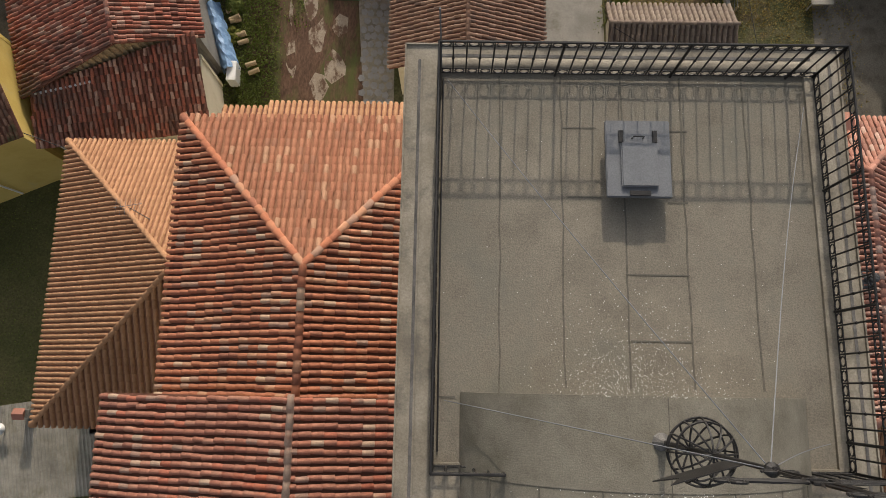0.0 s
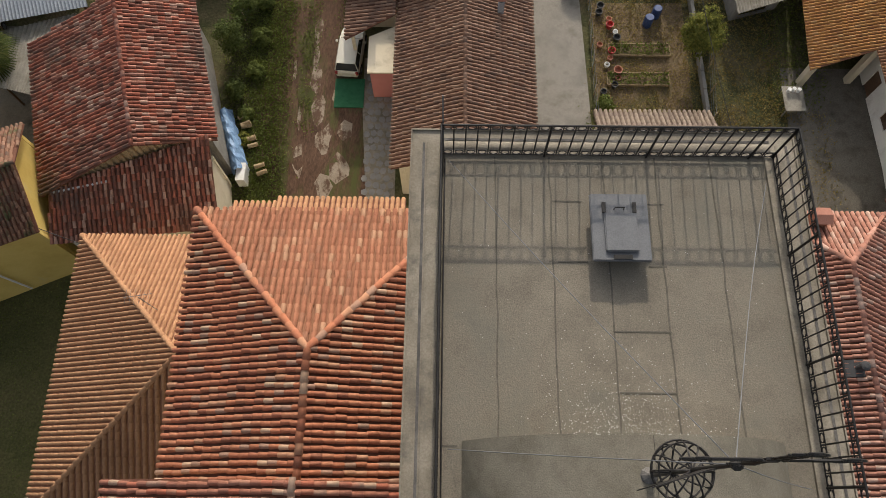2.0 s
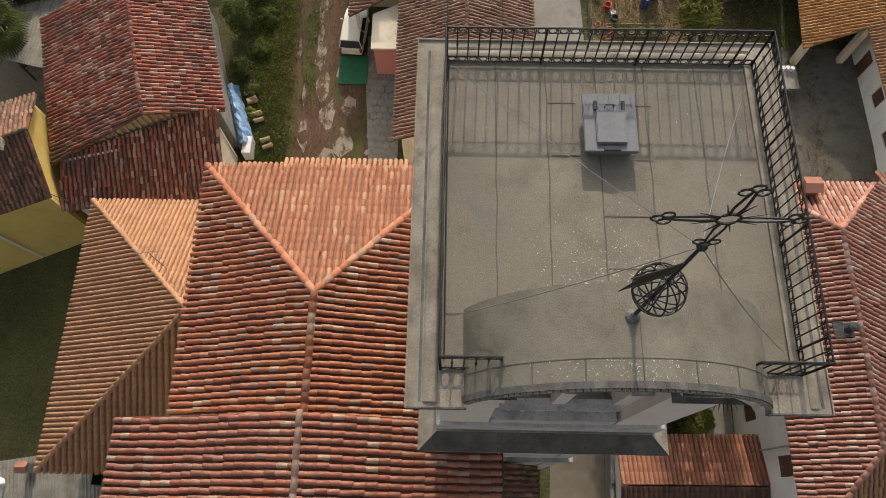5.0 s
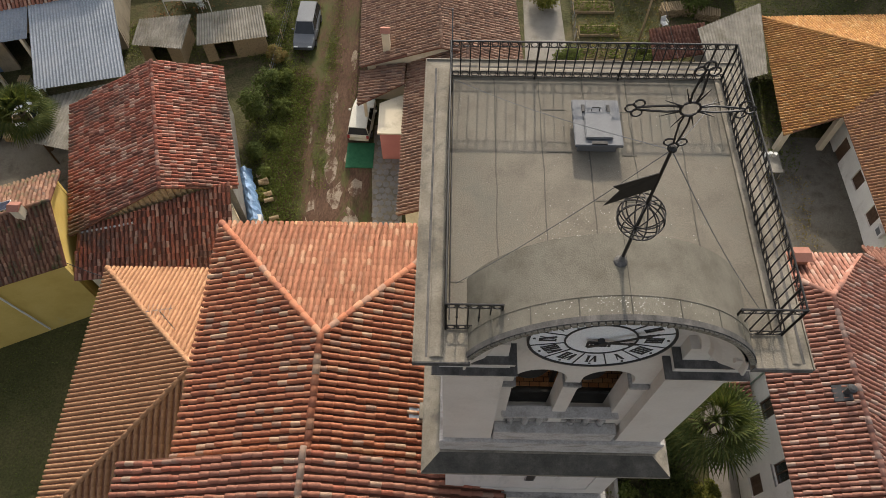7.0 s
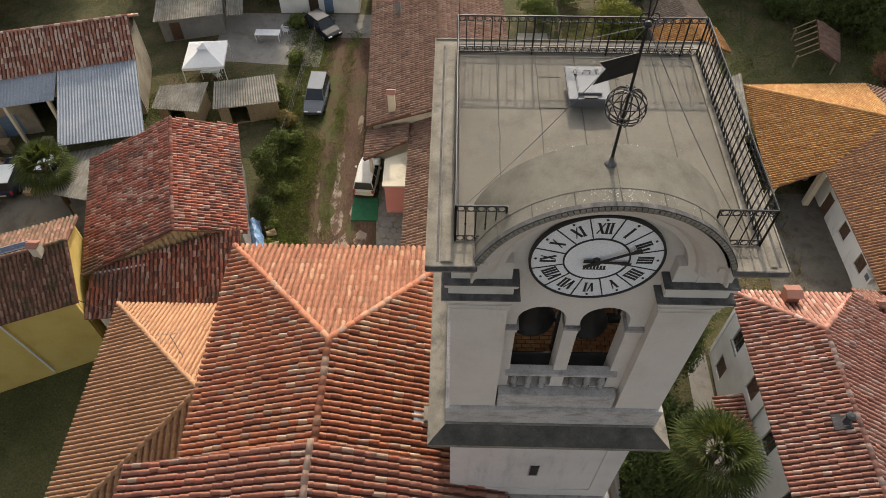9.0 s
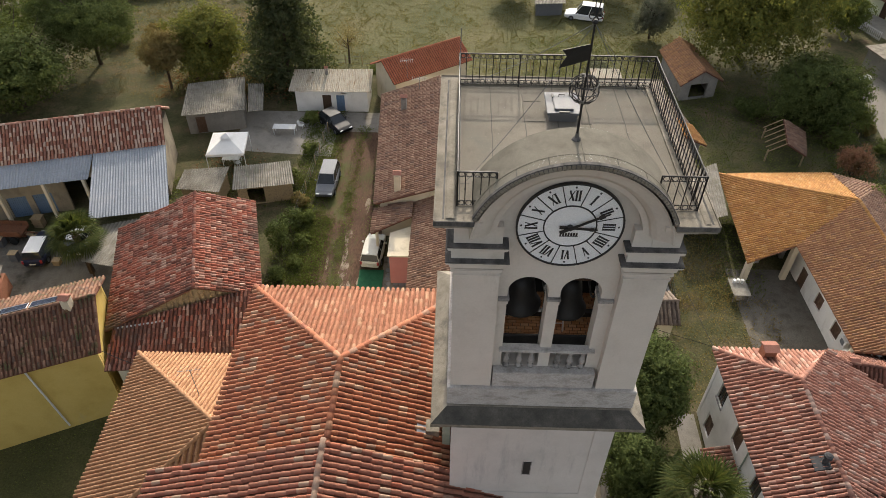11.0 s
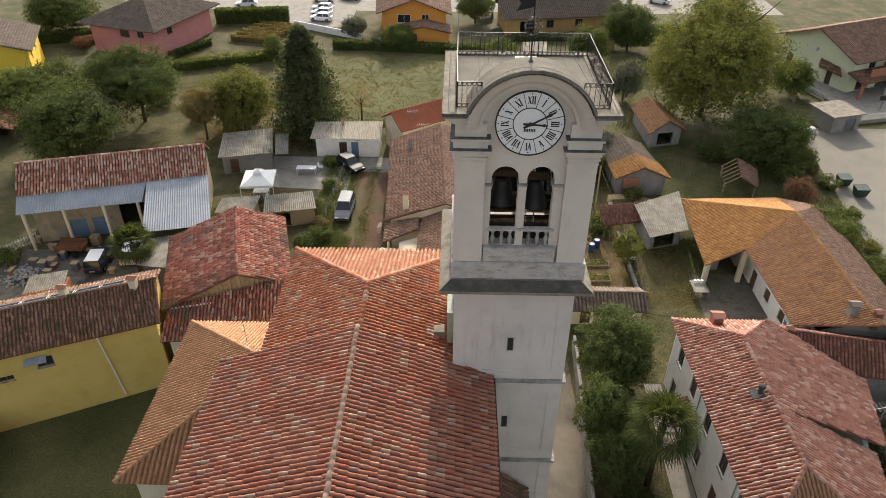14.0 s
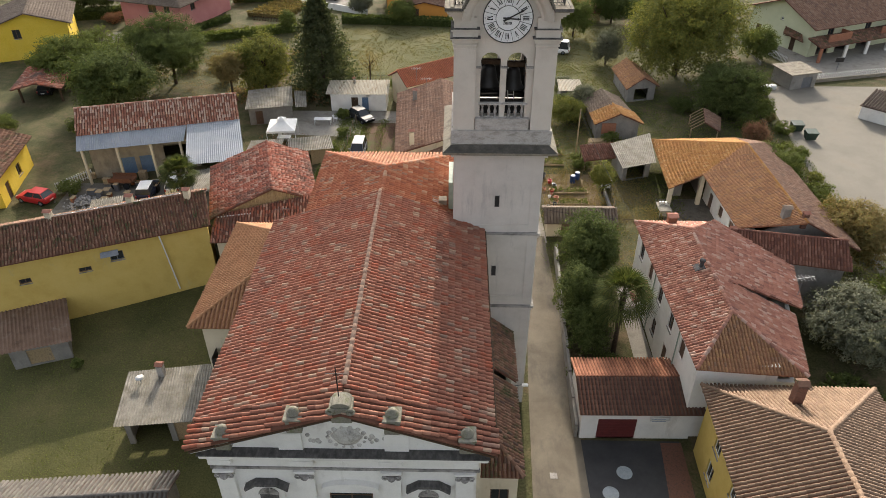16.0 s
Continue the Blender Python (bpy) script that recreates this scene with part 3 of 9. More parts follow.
def opening(parent, a, b, hole, kind, frame_mat=None, depth=0.14):
    """What fills an opening of wall_run: window, shutter, door, roller or dark."""
    a, b = Vector((*a, 0)), Vector((*b, 0))
    d = (b - a).normalized()
    inn = Vector((-d.y, d.x, 0))
    u, z, w, h = hole

    def bar(g, u0, u1, z0, z1, i0, i1):
        v = [a + d * uu + inn * ii + Vector((0, 0, zz)) for ii in (i0, i1) for uu, zz in ((u0, z0), (u1, z0), (u1, z1), (u0, z1))]
        g.raw(v, [(0, 1, 2, 3), (7, 6, 5, 4), (0, 4, 5, 1), (1, 5, 6, 2), (2, 6, 7, 3), (3, 7, 4, 0)])

    if kind == "dark":
        return
    fm = frame_mat or FRAME
    f = Geo()
    t = 0.07
    bar(f, u, u + t, z, z + h, depth - 0.04, depth + 0.04)
    bar(f, u + w - t, u + w, z, z + h, depth - 0.04, depth + 0.04)
    bar(f, u + t, u + w - t, z, z + t, depth - 0.04, depth + 0.04)
    bar(f, u + t, u + w - t, z + h - t, z + h, depth - 0.04, depth + 0.04)
    win = part("window" if kind in ("window", "shutter") else "door", f, fm, parent)
    g = Geo()
    if kind == "window":
        bar(f := Geo(), u + w / 2 - 0.03, u + w / 2 + 0.03, z + t, z + h - t, depth - 0.03, depth + 0.03)
        part("mullion", f, fm, win)
        bar(g, u + t, u + w - t, z + t, z + h - t, depth - 0.006, depth + 0.006)
        part("pane", g, GLASS, win)
        bar(s := Geo(), u - 0.06, u + w + 0.06, z - 0.06, z - 0.001, -0.07, 0.12)
        part("sill", s, STONE, win)
    elif kind == "shutter":
        k = 0
        for half in (0, 1):
            lo = u + t + half * (w / 2 - t)
            hi = lo + w / 2 - t - 0.01
            g = Geo()
            zz = z + t
            while zz < z + h - t - 0.03:
                bar(g, lo, hi, zz, zz + 0.035, depth - 0.02, depth + 0.015)
                zz += 0.05
            bar(g, lo, lo + 0.05, z + t, z + h - t, depth - 0.025, depth + 0.02)
            bar(g, hi - 0.05, hi, z + t, z + h - t, depth - 0.025, depth + 0.02)
            part("shutter", g, fm, win)
    else:
        n = max(3, int(h / 0.28)) if kind == "roller" else max(3, int(w / 0.16))
        for i in range(n):
            if kind == "roller":
                bar(g, u + t, u + w - t, z + t + (h - 2 * t) * i / n, z + t + (h - 2 * t) * (i + 1) / n - 0.012, depth - 0.02, depth + 0.02)
            else:
                bar(g, u + t + (w - 2 * t) * i / n, u + t + (w - 2 * t) * (i + 1) / n - 0.01, z + t, z + h - t, depth - 0.02, depth + 0.02)
        part("door_leaf", g, fm, win)
    return win


def shell(parent, pts, z0, ze, mat, holes=(), thick=0.3):
    """The outer walls over the outline pts (counter-clockwise). holes: (side, u, z above z0, w, h, kind, material)."""
    for i in range(len(pts)):
        mine = [h for h in holes if h[0] == i]
        a, b = pts[i], pts[(i + 1) % len(pts)]
        va, vb = Vector((*a, 0)), Vector((*b, 0))
        d = (vb - va).normalized()
        start = va + d * (thick + 0.002) if i % 2 else va
        end = vb - d * (thick + 0.002) if i % 2 else vb
        shift = (start - va).length
        cut = [(h[1] - shift, z0 + h[2], h[3], h[4]) for h in mine]
        wall_run(parent, start.xy, end.xy, z0 - 0.6, ze, mat, cut, thick)
        for h, c in zip(mine, cut):
            opening(parent, start.xy, end.xy, c, h[5], h[6] if len(h) > 6 else None)


def gable_end(parent, a, b, ze, zr, mat, thick=0.3, at=0.5):
    """The triangle of wall over the side from a to b."""
    a, b = Vector((*a, ze)), Vector((*b, ze))
    d = (b - a).normalized()
    inn = Vector((-d.y, d.x, 0)) * thick
    c = a.lerp(b, at)
    c.z = zr
    v = [a, b, c, a + inn, b + inn, c + inn]
    part("gable", Geo().raw(v, [(0, 1, 2), (5, 4, 3), (0, 3, 4, 1), (1, 4, 5, 2), (2, 5, 3, 0)]), mat, parent)


def gable_house(name, label, pts, z0, ze, zr, wall, tile, over=0.45, holes=(), pitch=0.25, bed=None, jitter=0.012, category="house", ends=True, length=0.38, segs=3, walls=True, at=0.5, pieces=0):
    """pts: four wall corners, counter-clockwise; the ridge runs along sides 0 and 2."""
    P = [Vector((*p, 0)) for p in pts]
    c = sum(P, Vector()) / 4
    top = thing(name, label, category, (c.x, c.y, z0))
    if walls:
        shell(top, pts, z0, ze, wall, holes)
    if ends and walls:
        gable_end(top, pts[1], pts[2], ze + 0.001, zr, wall)
        gable_end(top, pts[3], pts[0], ze + 0.001, zr, wall)
    ex, ey = (P[1] - P[0]).normalized(), (P[3] - P[0]).normalized()
    half = (P[3] - P[0]).length / 2
    drop = (zr - ze) / half * over
    r0, r1 = P[0].lerp(P[3], at) - ex * over, P[1].lerp(P[2], at) + ex * over
    r0.z = r1.z = zr + 0.12
    lo = [P[0] - ex * over - ey * over, P[1] + ex * over - ey * over, P[2] + ex * over + ey * over, P[3] - ex * over + ey * over]
    for q in lo:
        q.z = ze - drop + 0.12
    roof_plane(top, [lo[0], lo[1], r1, r0], tile, pitch, length, jitter, segs, bed=bed, pieces=pieces)
    roof_plane(top, [lo[2], lo[3], r0, r1], tile, pitch, length, jitter, segs, bed=bed)
    ridge_tiles(top, r0, r1, tile)
    return top


def hip_house(name, label, pts, z0, ze, zr, wall, tile, over=0.45, holes=(), inset=None, pitch=0.25, bed=None, jitter=0.012, category="house", ridge=None):
    """As gable_house, with hipped ends; inset: how far the ridge's ends stand in."""
    P = [Vector((*p, 0)) for p in pts]
    c = sum(P, Vector()) / 4
    top = thing(name, label, category, (c.x, c.y, z0))
    shell(top, pts, z0, ze, wall, holes)
    ex, ey = (P[1] - P[0]).normalized(), (P[3] - P[0]).normalized()
    half = (P[3] - P[0]).length / 2
    inset = half if inset is None else inset
    drop = (zr - ze) / half * over
    r0, r1 = (P[0] + P[3]) / 2 + ex * inset, (P[1] + P[2]) / 2 - ex * inset
    r0.z = r1.z = zr + 0.12
    lo = [P[0] - ex * over - ey * over, P[1] + ex * over - ey * over, P[2] + ex * over + ey * over, P[3] - ex * over + ey * over]
    for q in lo:
        q.z = ze - drop + 0.12
    roof_plane(top, [lo[0], lo[1], r1, r0], tile, pitch, jitter=jitter, bed=bed)
    roof_plane(top, [lo[2], lo[3], r0, r1], tile, pitch, jitter=jitter, bed=bed)
    roof_plane(top, [lo[1], lo[2], r1], tile, pitch, jitter=jitter, bed=bed)
    roof_plane(top, [lo[3], lo[0], r0], tile, pitch, jitter=jitter, bed=bed)
    if (r1 - r0).length > 0.3:
        ridge_tiles(top, r0, r1, tile)
    for a, b in ((lo[0], r0), (lo[3], r0), (lo[1], r1), (lo[2], r1)):
        ridge_tiles(top, a, b, tile)
    return top


def chimney(x, y, z0, z1, mat, label="brick chimney with a tiled cap on the roof", w=0.5, cap=None):
    top = thing("chimney", label, "chimney", (x, y, z0), "chimneys")
    part("shaft", Geo().box(x - w / 2, x + w / 2, y - w / 2, y + w / 2, z0 - 0.5, z1 - 0.25), mat, top)
    g = Geo()
    for sx in (-1, 1):
        for sy in (-1, 1):
            g.box(x + sx * w * 0.38 - 0.05, x + sx * w * 0.38 + 0.05, y + sy * w * 0.38 - 0.05, y + sy * w * 0.38 + 0.05, z1 - 0.25, z1 - 0.08)
    part("cap_support", g, mat, top)
    k = w * 0.66
    part("cap", Geo().raw([(x - k, y - k, z1 - 0.08), (x + k, y - k, z1 - 0.08), (x + k, y + k, z1 - 0.08), (x - k, y + k, z1 - 0.08), (x - k, y, z1 + 0.1), (x + k, y, z1 + 0.1)],
                          [(3, 2, 1, 0), (0, 1, 5, 4), (2, 3, 4, 5), (1, 2, 5), (3, 0, 4)]), cap or T_PINK, top)
    return top


def drape(poly, dz, step=1.5):
    """A sheet over the ground inside a convex outline, dz above it."""
    xs, ys = [p[0] for p in poly], [p[1] for p in poly]
    cuts = sorted({min(ys), max(ys), *[y for y in GROUND_Y if min(ys) < y < max(ys)], *ys, *np.arange(math.ceil(min(ys)), max(ys), step).tolist()})

    def span(y):
        hit = []
        for i in range(len(poly)):
            (a, b), (c, d) = poly[i], poly[(i + 1) % len(poly)]
            if b == d:
                if abs(b - y) < 1e-9:
                    hit += [a, c]
            elif min(b, d) - 1e-9 <= y <= max(b, d) + 1e-9:
                hit.append(a + (c - a) * (y - b) / (d - b))
        return min(hit), max(hit)

    g = Geo()
    for y0, y1 in zip(cuts, cuts[1:]):
        (a, b), (c, d) = span(y0), span(y1)
        z0, z1 = ground_z(y0) + dz, ground_z(y1) + dz
        g.face((a, y0, z0), (b, y0, z0), (d, y1, z1), (c, y1, z1))
    return g


# ---- ground ----
g = Geo()
ys = sorted({*GROUND_Y, *range(-60, 130, 4)})
xs = [-420, -120, *range(-80, 81, 5), 120, 420]
for y0, y1 in zip(ys, ys[1:]):
    for x0, x1 in zip(xs, xs[1:]):
        g.face((x0, y0, ground_z(y0)), (x1, y0, ground_z(y0)), (x1, y1, ground_z(y1)), (x0, y1, ground_z(y1)))
structure("ground", g, GROUND, "rough grass and bare earth between the village houses", "ground")
for nm, poly, dz, m, lab, cat in (
    ("lawn", [(-47, -30), (-12, -30), (-12, 13.5), (-45, 13.5)], 0.012, LAWN, "mown lawn in the shade beside the church", "lawn"),
    ("meadow", [(-20, 56), (27, 56), (27, 84), (-20, 84)], 0.012, FIELD, "open meadow of dry grass behind the houses", "meadow"),
    ("dirt_track", [(-12.2, 14), (-4.8, 14), (-7.2, 45), (-11.8, 45)], 0.016, DIRT, "reddish dirt track with wheel ruts and grass", "track"),
    ("lane", [(3.96, -40), (9.0, -40), (9.6, 6.5), (9.0, 20), (7.2, 20), (6.2, 4)], 0.016, ROAD, "narrow worn asphalt lane beside the bell tower", "road"),
    ("driveway", [(5.3, 19), (9.2, 19), (8.2, 46), (5.5, 46)], 0.014, CONCRETE, "bare concrete driveway between the houses", "driveway"),
    ("yard", [(9.1, -14), (16.4, -14), (16.6, -3.6), (9.1, -3.6)], 0.014, ASPHALT, "dark asphalt yard before the garage", "yard"),
    ("courtyard", [(-42, 17), (-26, 17), (-24, 30), (-42, 29)], 0.014, YARD, "worn concrete farm courtyard", "courtyard"),
    ("paved_court", [(21.5, 14), (27, 14), (27, 27), (21.5, 27)], 0.014, YARD, "stained concrete court of the farmhouse", "courtyard"),
    ("gravel_lot", [(39.5, -10), (70, -10), (75, 58), (44, 58), (42.5, 50), (40, 30)], 0.014, LOT, "wide pale gravel parking lot", "parking lot"),
    ("villa_forecourt", [(51.3, 59.6), (78, 66), (78, 80), (54.0, 69.2), (50.0, 79), (48.2, 78), (51.6, 66)], 0.02, CONCRETE, "pale paved forecourt of the villa", "forecourt"),
    ("garden_soil", [(9.5, 22.5), (15.6, 22.5), (15.6, 32), (9.5, 32)], 0.013, SOIL, "dry vegetable garden with bare soil", "garden"),
    ("hut_yard", [(-21.5, 41.5), (-7.4, 40.5), (-7.4, 48.5), (-21.5, 48.5)], 0.014, CONCRETE, "concrete yard before the white hut", "yard"),
    ("far_road", [(-60, 106), (60, 106), (60, 116), (-60, 116)], 0.014, CONCRETE, "asphalt street between the gardens", "road"),
    ("far_forecourt", [(-34, 96), (-19, 96), (-19, 106), (-34, 106)], 0.015, CONCRETE, "paved forecourt where cars are parked", "forecourt"),
    ("brick_path", [(14.4, -11.5), (16.3, -11.5), (16.7, -3.75), (15.2, -3.75)], 0.024, BRICK_DARK, "strip of dark reddish brick paving beside the yard", "path"),
    ("house_path", [(15.0, 2), (16.6, 2), (16.2, 14), (14.9, 14)], 0.015, CONCRETE, "pale concrete path along the white house", "path"),
):
    structure(nm, drape(poly, dz), m, lab, cat)
rng = random.Random(17)
# puddles in the ruts, drawn as pale matte gravel
for cx, cy, w, l in ((-8.75, 29.7, 0.28, 1.0), (-8.8, 27.6, 0.22, 0.8), (-8.7, 25.9, 0.4, 1.1), (-8.3, 23.6, 0.5, 1.2), (-7.9, 21.4, 0.55, 1.2), (-6.9, 19.6, 0.7, 0.9), (-6.6, 22.2, 0.45, 0.8), (-9.4, 20.1, 0.3, 1.2), (-10.1, 26.5, 0.14, 0.9), (-7.7, 18.4, 0.6, 0.9), (-7.3, 24.6, 0.25, 0.6), (-8.1, 16.6, 0.5, 0.9), (-9.6, 23.0, 0.16, 0.8), (-5.0, 33.2, 0.5, 1.6), (-7.6, 33.5, 0.2, 1.4)):
    n = 11
    poly = [(cx + w * rng.uniform(0.6, 1.25) * math.cos(2 * math.pi * k / n), cy + l * rng.uniform(0.65, 1.25) * math.sin(2 * math.pi * k / n)) for k in range(n)]
    structure("wet_gravel", Geo().face(*[(x, y, ground_z(y) + 0.024) for x, y in poly]), MUD, "pale puddle on the gravel in a rut of the track", "gravel")
structure("backdrop", Geo().face((-420, 415, 0), (420, 415, 0), (420, 415, 14), (-420, 415, 14)), L_DARK, "dark far woods closing the plain", "woods")

# crazy paving beside the row of houses
rng = random.Random(3)
pav = thing("stone_path", "crazy-paved path of grey flagstones beside the long house", "path", (-4.2, 22, ground_z(22)), kind="structure")
part("bed", drape([(-5.4, 14.5), (-3.3, 14.5), (-3.3, 27.5), (-5.6, 27.5)], 0.014), COPING, pav)
stones = [(-5.2 + 0.46 * i + rng.uniform(-0.08, 0.08) + (0.2 if j % 2 else 0), 15.0 + 0.5 * j + rng.uniform(-0.08, 0.08)) for j in range(25) for i in range(4)]
for sx, sy in stones:
    k = rng.randint(5, 6)
    pts = [(sx + rng.uniform(0.19, 0.25) * math.cos(2 * math.pi * q / k), sy + rng.uniform(0.2, 0.26) * math.sin(2 * math.pi * q / k)) for q in range(k)]
    zz = ground_z(sy) + 0.035
    part("flagstone", Geo().slab([(x, y, zz + (y - sy) * 0.08) for x, y in pts], (0, 0, -0.04)), FLAG, pav)

# ---- bell tower ----
PED = material("stained pedestal render", [(0.36, 0.335, 0.31), (0.46, 0.43, 0.40), (0.50, 0.47, 0.44)], 0.93, 1.2, bump=0.3, fine=20, stain=((0.20, 0.185, 0.155), 1.6, 0.48, 0.74, (1, 1, 2.2)))
BOARD_BLACK = material("black boards", [(0.022, 0.021, 0.02), (0.04, 0.038, 0.035)], 0.9, 3.0, bump=0.2)
FLOOR = material("dusty brick floor", [(0.27, 0.135, 0.07), (0.36, 0.195, 0.10)], 0.95, 5.0, bump=0.3)
FLOOR_BRICK = material("orange floor bricks", [(0.27, 0.13, 0.065), (0.38, 0.20, 0.10)], 0.95, 6.0, bump=0.3, objects=1.0, ramp=[(0, (0.34, 0.165, 0.08)), (0.3, (0.40, 0.215, 0.11)), (0.6, (0.27, 0.125, 0.065)), (0.85, (0.44, 0.27, 0.16))])
tower = thing("bell_tower", "tall pale stucco bell tower with a clock and flat roof", "bell tower", (2.75, 2.8, -3))
TX0, TX1, TY0, TY1 = 0.0, 5.45, 0.0, 5.6
# shaft: a core, corner strips and string courses that leave shallow panels
part("shaft", Geo().box(TX0 + 0.04, TX1 - 0.04, TY0 + 0.04, TY1 - 0.04, -3.4, 18.6), STUCCO, tower)
for z0, z1, lo, hi in ((-3.4, 6.35, 0, 0), (6.75, 12.35, 0.75, 0.45), (12.75, 18.5, 0.55, 0.9)):
    g = Geo()
    for x0, x1 in ((TX0, 0.62), (4.8, TX1)):
        g.box(x0, x1, TY0, TY0 + 0.038, z0, z1)
    if lo:
        g.box(0.622, 4.798, TY0, TY0 + 0.038, z0, z0 + lo)
        g.box(0.622, 4.798, TY0, TY0 + 0.038, z1 - hi, z1)
    part("panel_frame", g, STUCCO, tower)
    for xa, xb in ((TX1 - 0.038, TX1), (TX0, TX0 + 0.038)):
        g = Geo()
        for y0, y1 in ((TY0 + 0.04, 0.7), (4.9, TY1)):
            g.box(xa, xb, y0, y1, z0, z1)
        if lo:
            g.box(xa, xb, 0.702, 4.898, z0, z0 + lo)
            g.box(xa, xb, 0.702, 4.898, z1 - hi, z1)
        part("panel_frame", g, STUCCO, tower)


def ring_band(name, out, z0, z1, mat, x0=TX0, x1=TX1, y0=TY0, y1=TY1, bevel=0.03, label=""):
    return part(name, Geo().box(x0 - out, x1 + out, y0 - out, y1 + out, z0, z1), mat, tower, label, bevel=bevel)


for z in (6.55, 12.55):
    ring_band("string_course", 0.07, z - 0.2, z + 0.02, STUCCO)
    ring_band("drip_moulding", 0.17, z + 0.03, z + 0.16, STONE, label="grey weathered stone moulding")
for z in (15.05, 9.65):
    s = part("slit_window", Geo().box(2.60, 2.86, -0.006, 0.036, z - 0.42, z + 0.36), CLOCK_BLACK, tower, "narrow dark slit")
    part("surround", Geo().box(2.57, 2.60, -0.004, 0.036, z - 0.45, z + 0.39).box(2.86, 2.89, -0.004, 0.036, z - 0.45, z + 0.39), STONE, s)
# ledge under the belfry
ring_band("ledge_moulding", 0.18, 18.15, 18.35, STUCCO)
ring_band("ledge_moulding", 0.36, 18.36, 18.52, STONE)
a, b = 0.66, 0.16
top = [(TX0 - b, TY0 - b, 18.98), (TX1 + b, TY0 - b, 18.98), (TX1 + b, TY1 + b, 18.98), (TX0 - b, TY1 + b, 18.98)]
mid = [(TX0 - a, TY0 - a, 18.68), (TX1 + a, TY0 - a, 18.68), (TX1 + a, TY1 + a, 18.68), (TX0 - a, TY1 + a, 18.68)]
low = [(x, y, 18.53) for x, y, z in mid]
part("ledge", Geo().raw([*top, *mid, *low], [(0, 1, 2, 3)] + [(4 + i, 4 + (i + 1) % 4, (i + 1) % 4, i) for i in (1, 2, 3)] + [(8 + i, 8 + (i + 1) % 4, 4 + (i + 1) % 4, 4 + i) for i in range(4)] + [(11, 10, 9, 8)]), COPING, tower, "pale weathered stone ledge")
# darker stone for the front: stains, plus the shaded side's tone in the colour
STONE_LEDGE_SHADED = material("stained ledge stone with front shade", [(0.055, 0.051, 0.044), (0.085, 0.078, 0.066), (0.13, 0.118, 0.10)], 0.95, 1.8, bump=0.4, fine=24, stain=((0.075, 0.07, 0.062), 1.6, 0.48, 0.64, (1, 1, 1)))
part("ledge_front", Geo().raw([*mid[:2], top[1], top[0]], [(0, 1, 2, 3)]), STONE_LEDGE_SHADED, tower, "stained front of the ledge, darkened as its shaded side")
BX0, BX1 = -0.06, 5.62
ring_band("pedestal", 0.1, 18.99, 19.86, PED, BX0, BX1, 0, 5.65, 0.02, "grey stained pedestal")


def arched_wall(parent, place, width, z0, z1, arches, mat, thick, name="belfry_wall"):
    """A wall with round-headed openings. place maps (u, inwards, z) to the world; arches: (u0, u1, sill, spring)."""
    us = {0.0, width}
    for u0, u1, sill, spring in arches:
        us |= {u0, u1} | {u0 + (u1 - u0) * (1 - math.cos(math.pi * k / 14)) / 2 for k in range(15)}
    us = sorted(us)
    g = Geo()

    def block(ua, ub, la, lb, ha, hb):
        v = [place(ua, 0, la), place(ub, 0, lb), place(ub, 0, hb), place(ua, 0, ha), place(ua, thick, la), place(ub, thick, lb), place(ub, thick, hb), place(ua, thick, ha)]
        g.raw(v, [(0, 1, 2, 3), (7, 6, 5, 4), (0, 4, 5, 1), (1, 5, 6, 2), (2, 6, 7, 3), (3, 7, 4, 0)])

    def head(u, ar):
        r = (ar[1] - ar[0]) / 2
        return ar[3] + math.sqrt(max(0, r * r - (u - (ar[0] + ar[1]) / 2) ** 2))

    for ua, ub in zip(us, us[1:]):
        ar = next((q for q in arches if q[0] - 1e-6 <= ua and ub <= q[1] + 1e-6), None)
        if ar:
            if ar[2] > z0:
                block(ua, ub, z0, z0, ar[2], ar[2])
            block(ua, ub, head(ua, ar), head(ub, ar), z1, z1)
        else:
            block(ua, ub, z0, z0, z1, z1)
    return part(name, g, mat, parent)


ARCHES = [(1.46, 2.58, 20.6, 23.83), (2.91, 4.03, 20.6, 23.83)]
shift = [(u0 - 1.18, u1 - 1.18, s, t) for u0, u1, s, t in ARCHES]
arched_wall(tower, lambda u, i, z: (1.18 + u, 0.27 + i, z), 3.24, 19.87, 26.3, shift, STUCCO_LIT, 0.5)
arched_wall(tower, lambda u, i, z: (4.42 - u, 5.51 - i, z), 3.24, 19.87, 26.3, shift, STUCCO_LIT, 0.5)
arched_wall(tower, lambda u, i, z: (5.48 - i, 1.18 + u, z), 3.29, 19.87, 26.3, shift, STUCCO_LIT, 0.5)
arched_wall(tower, lambda u, i, z: (0.08 + i, 4.47 - u, z), 3.29, 19.87, 26.3, shift, STUCCO_LIT, 0.5)
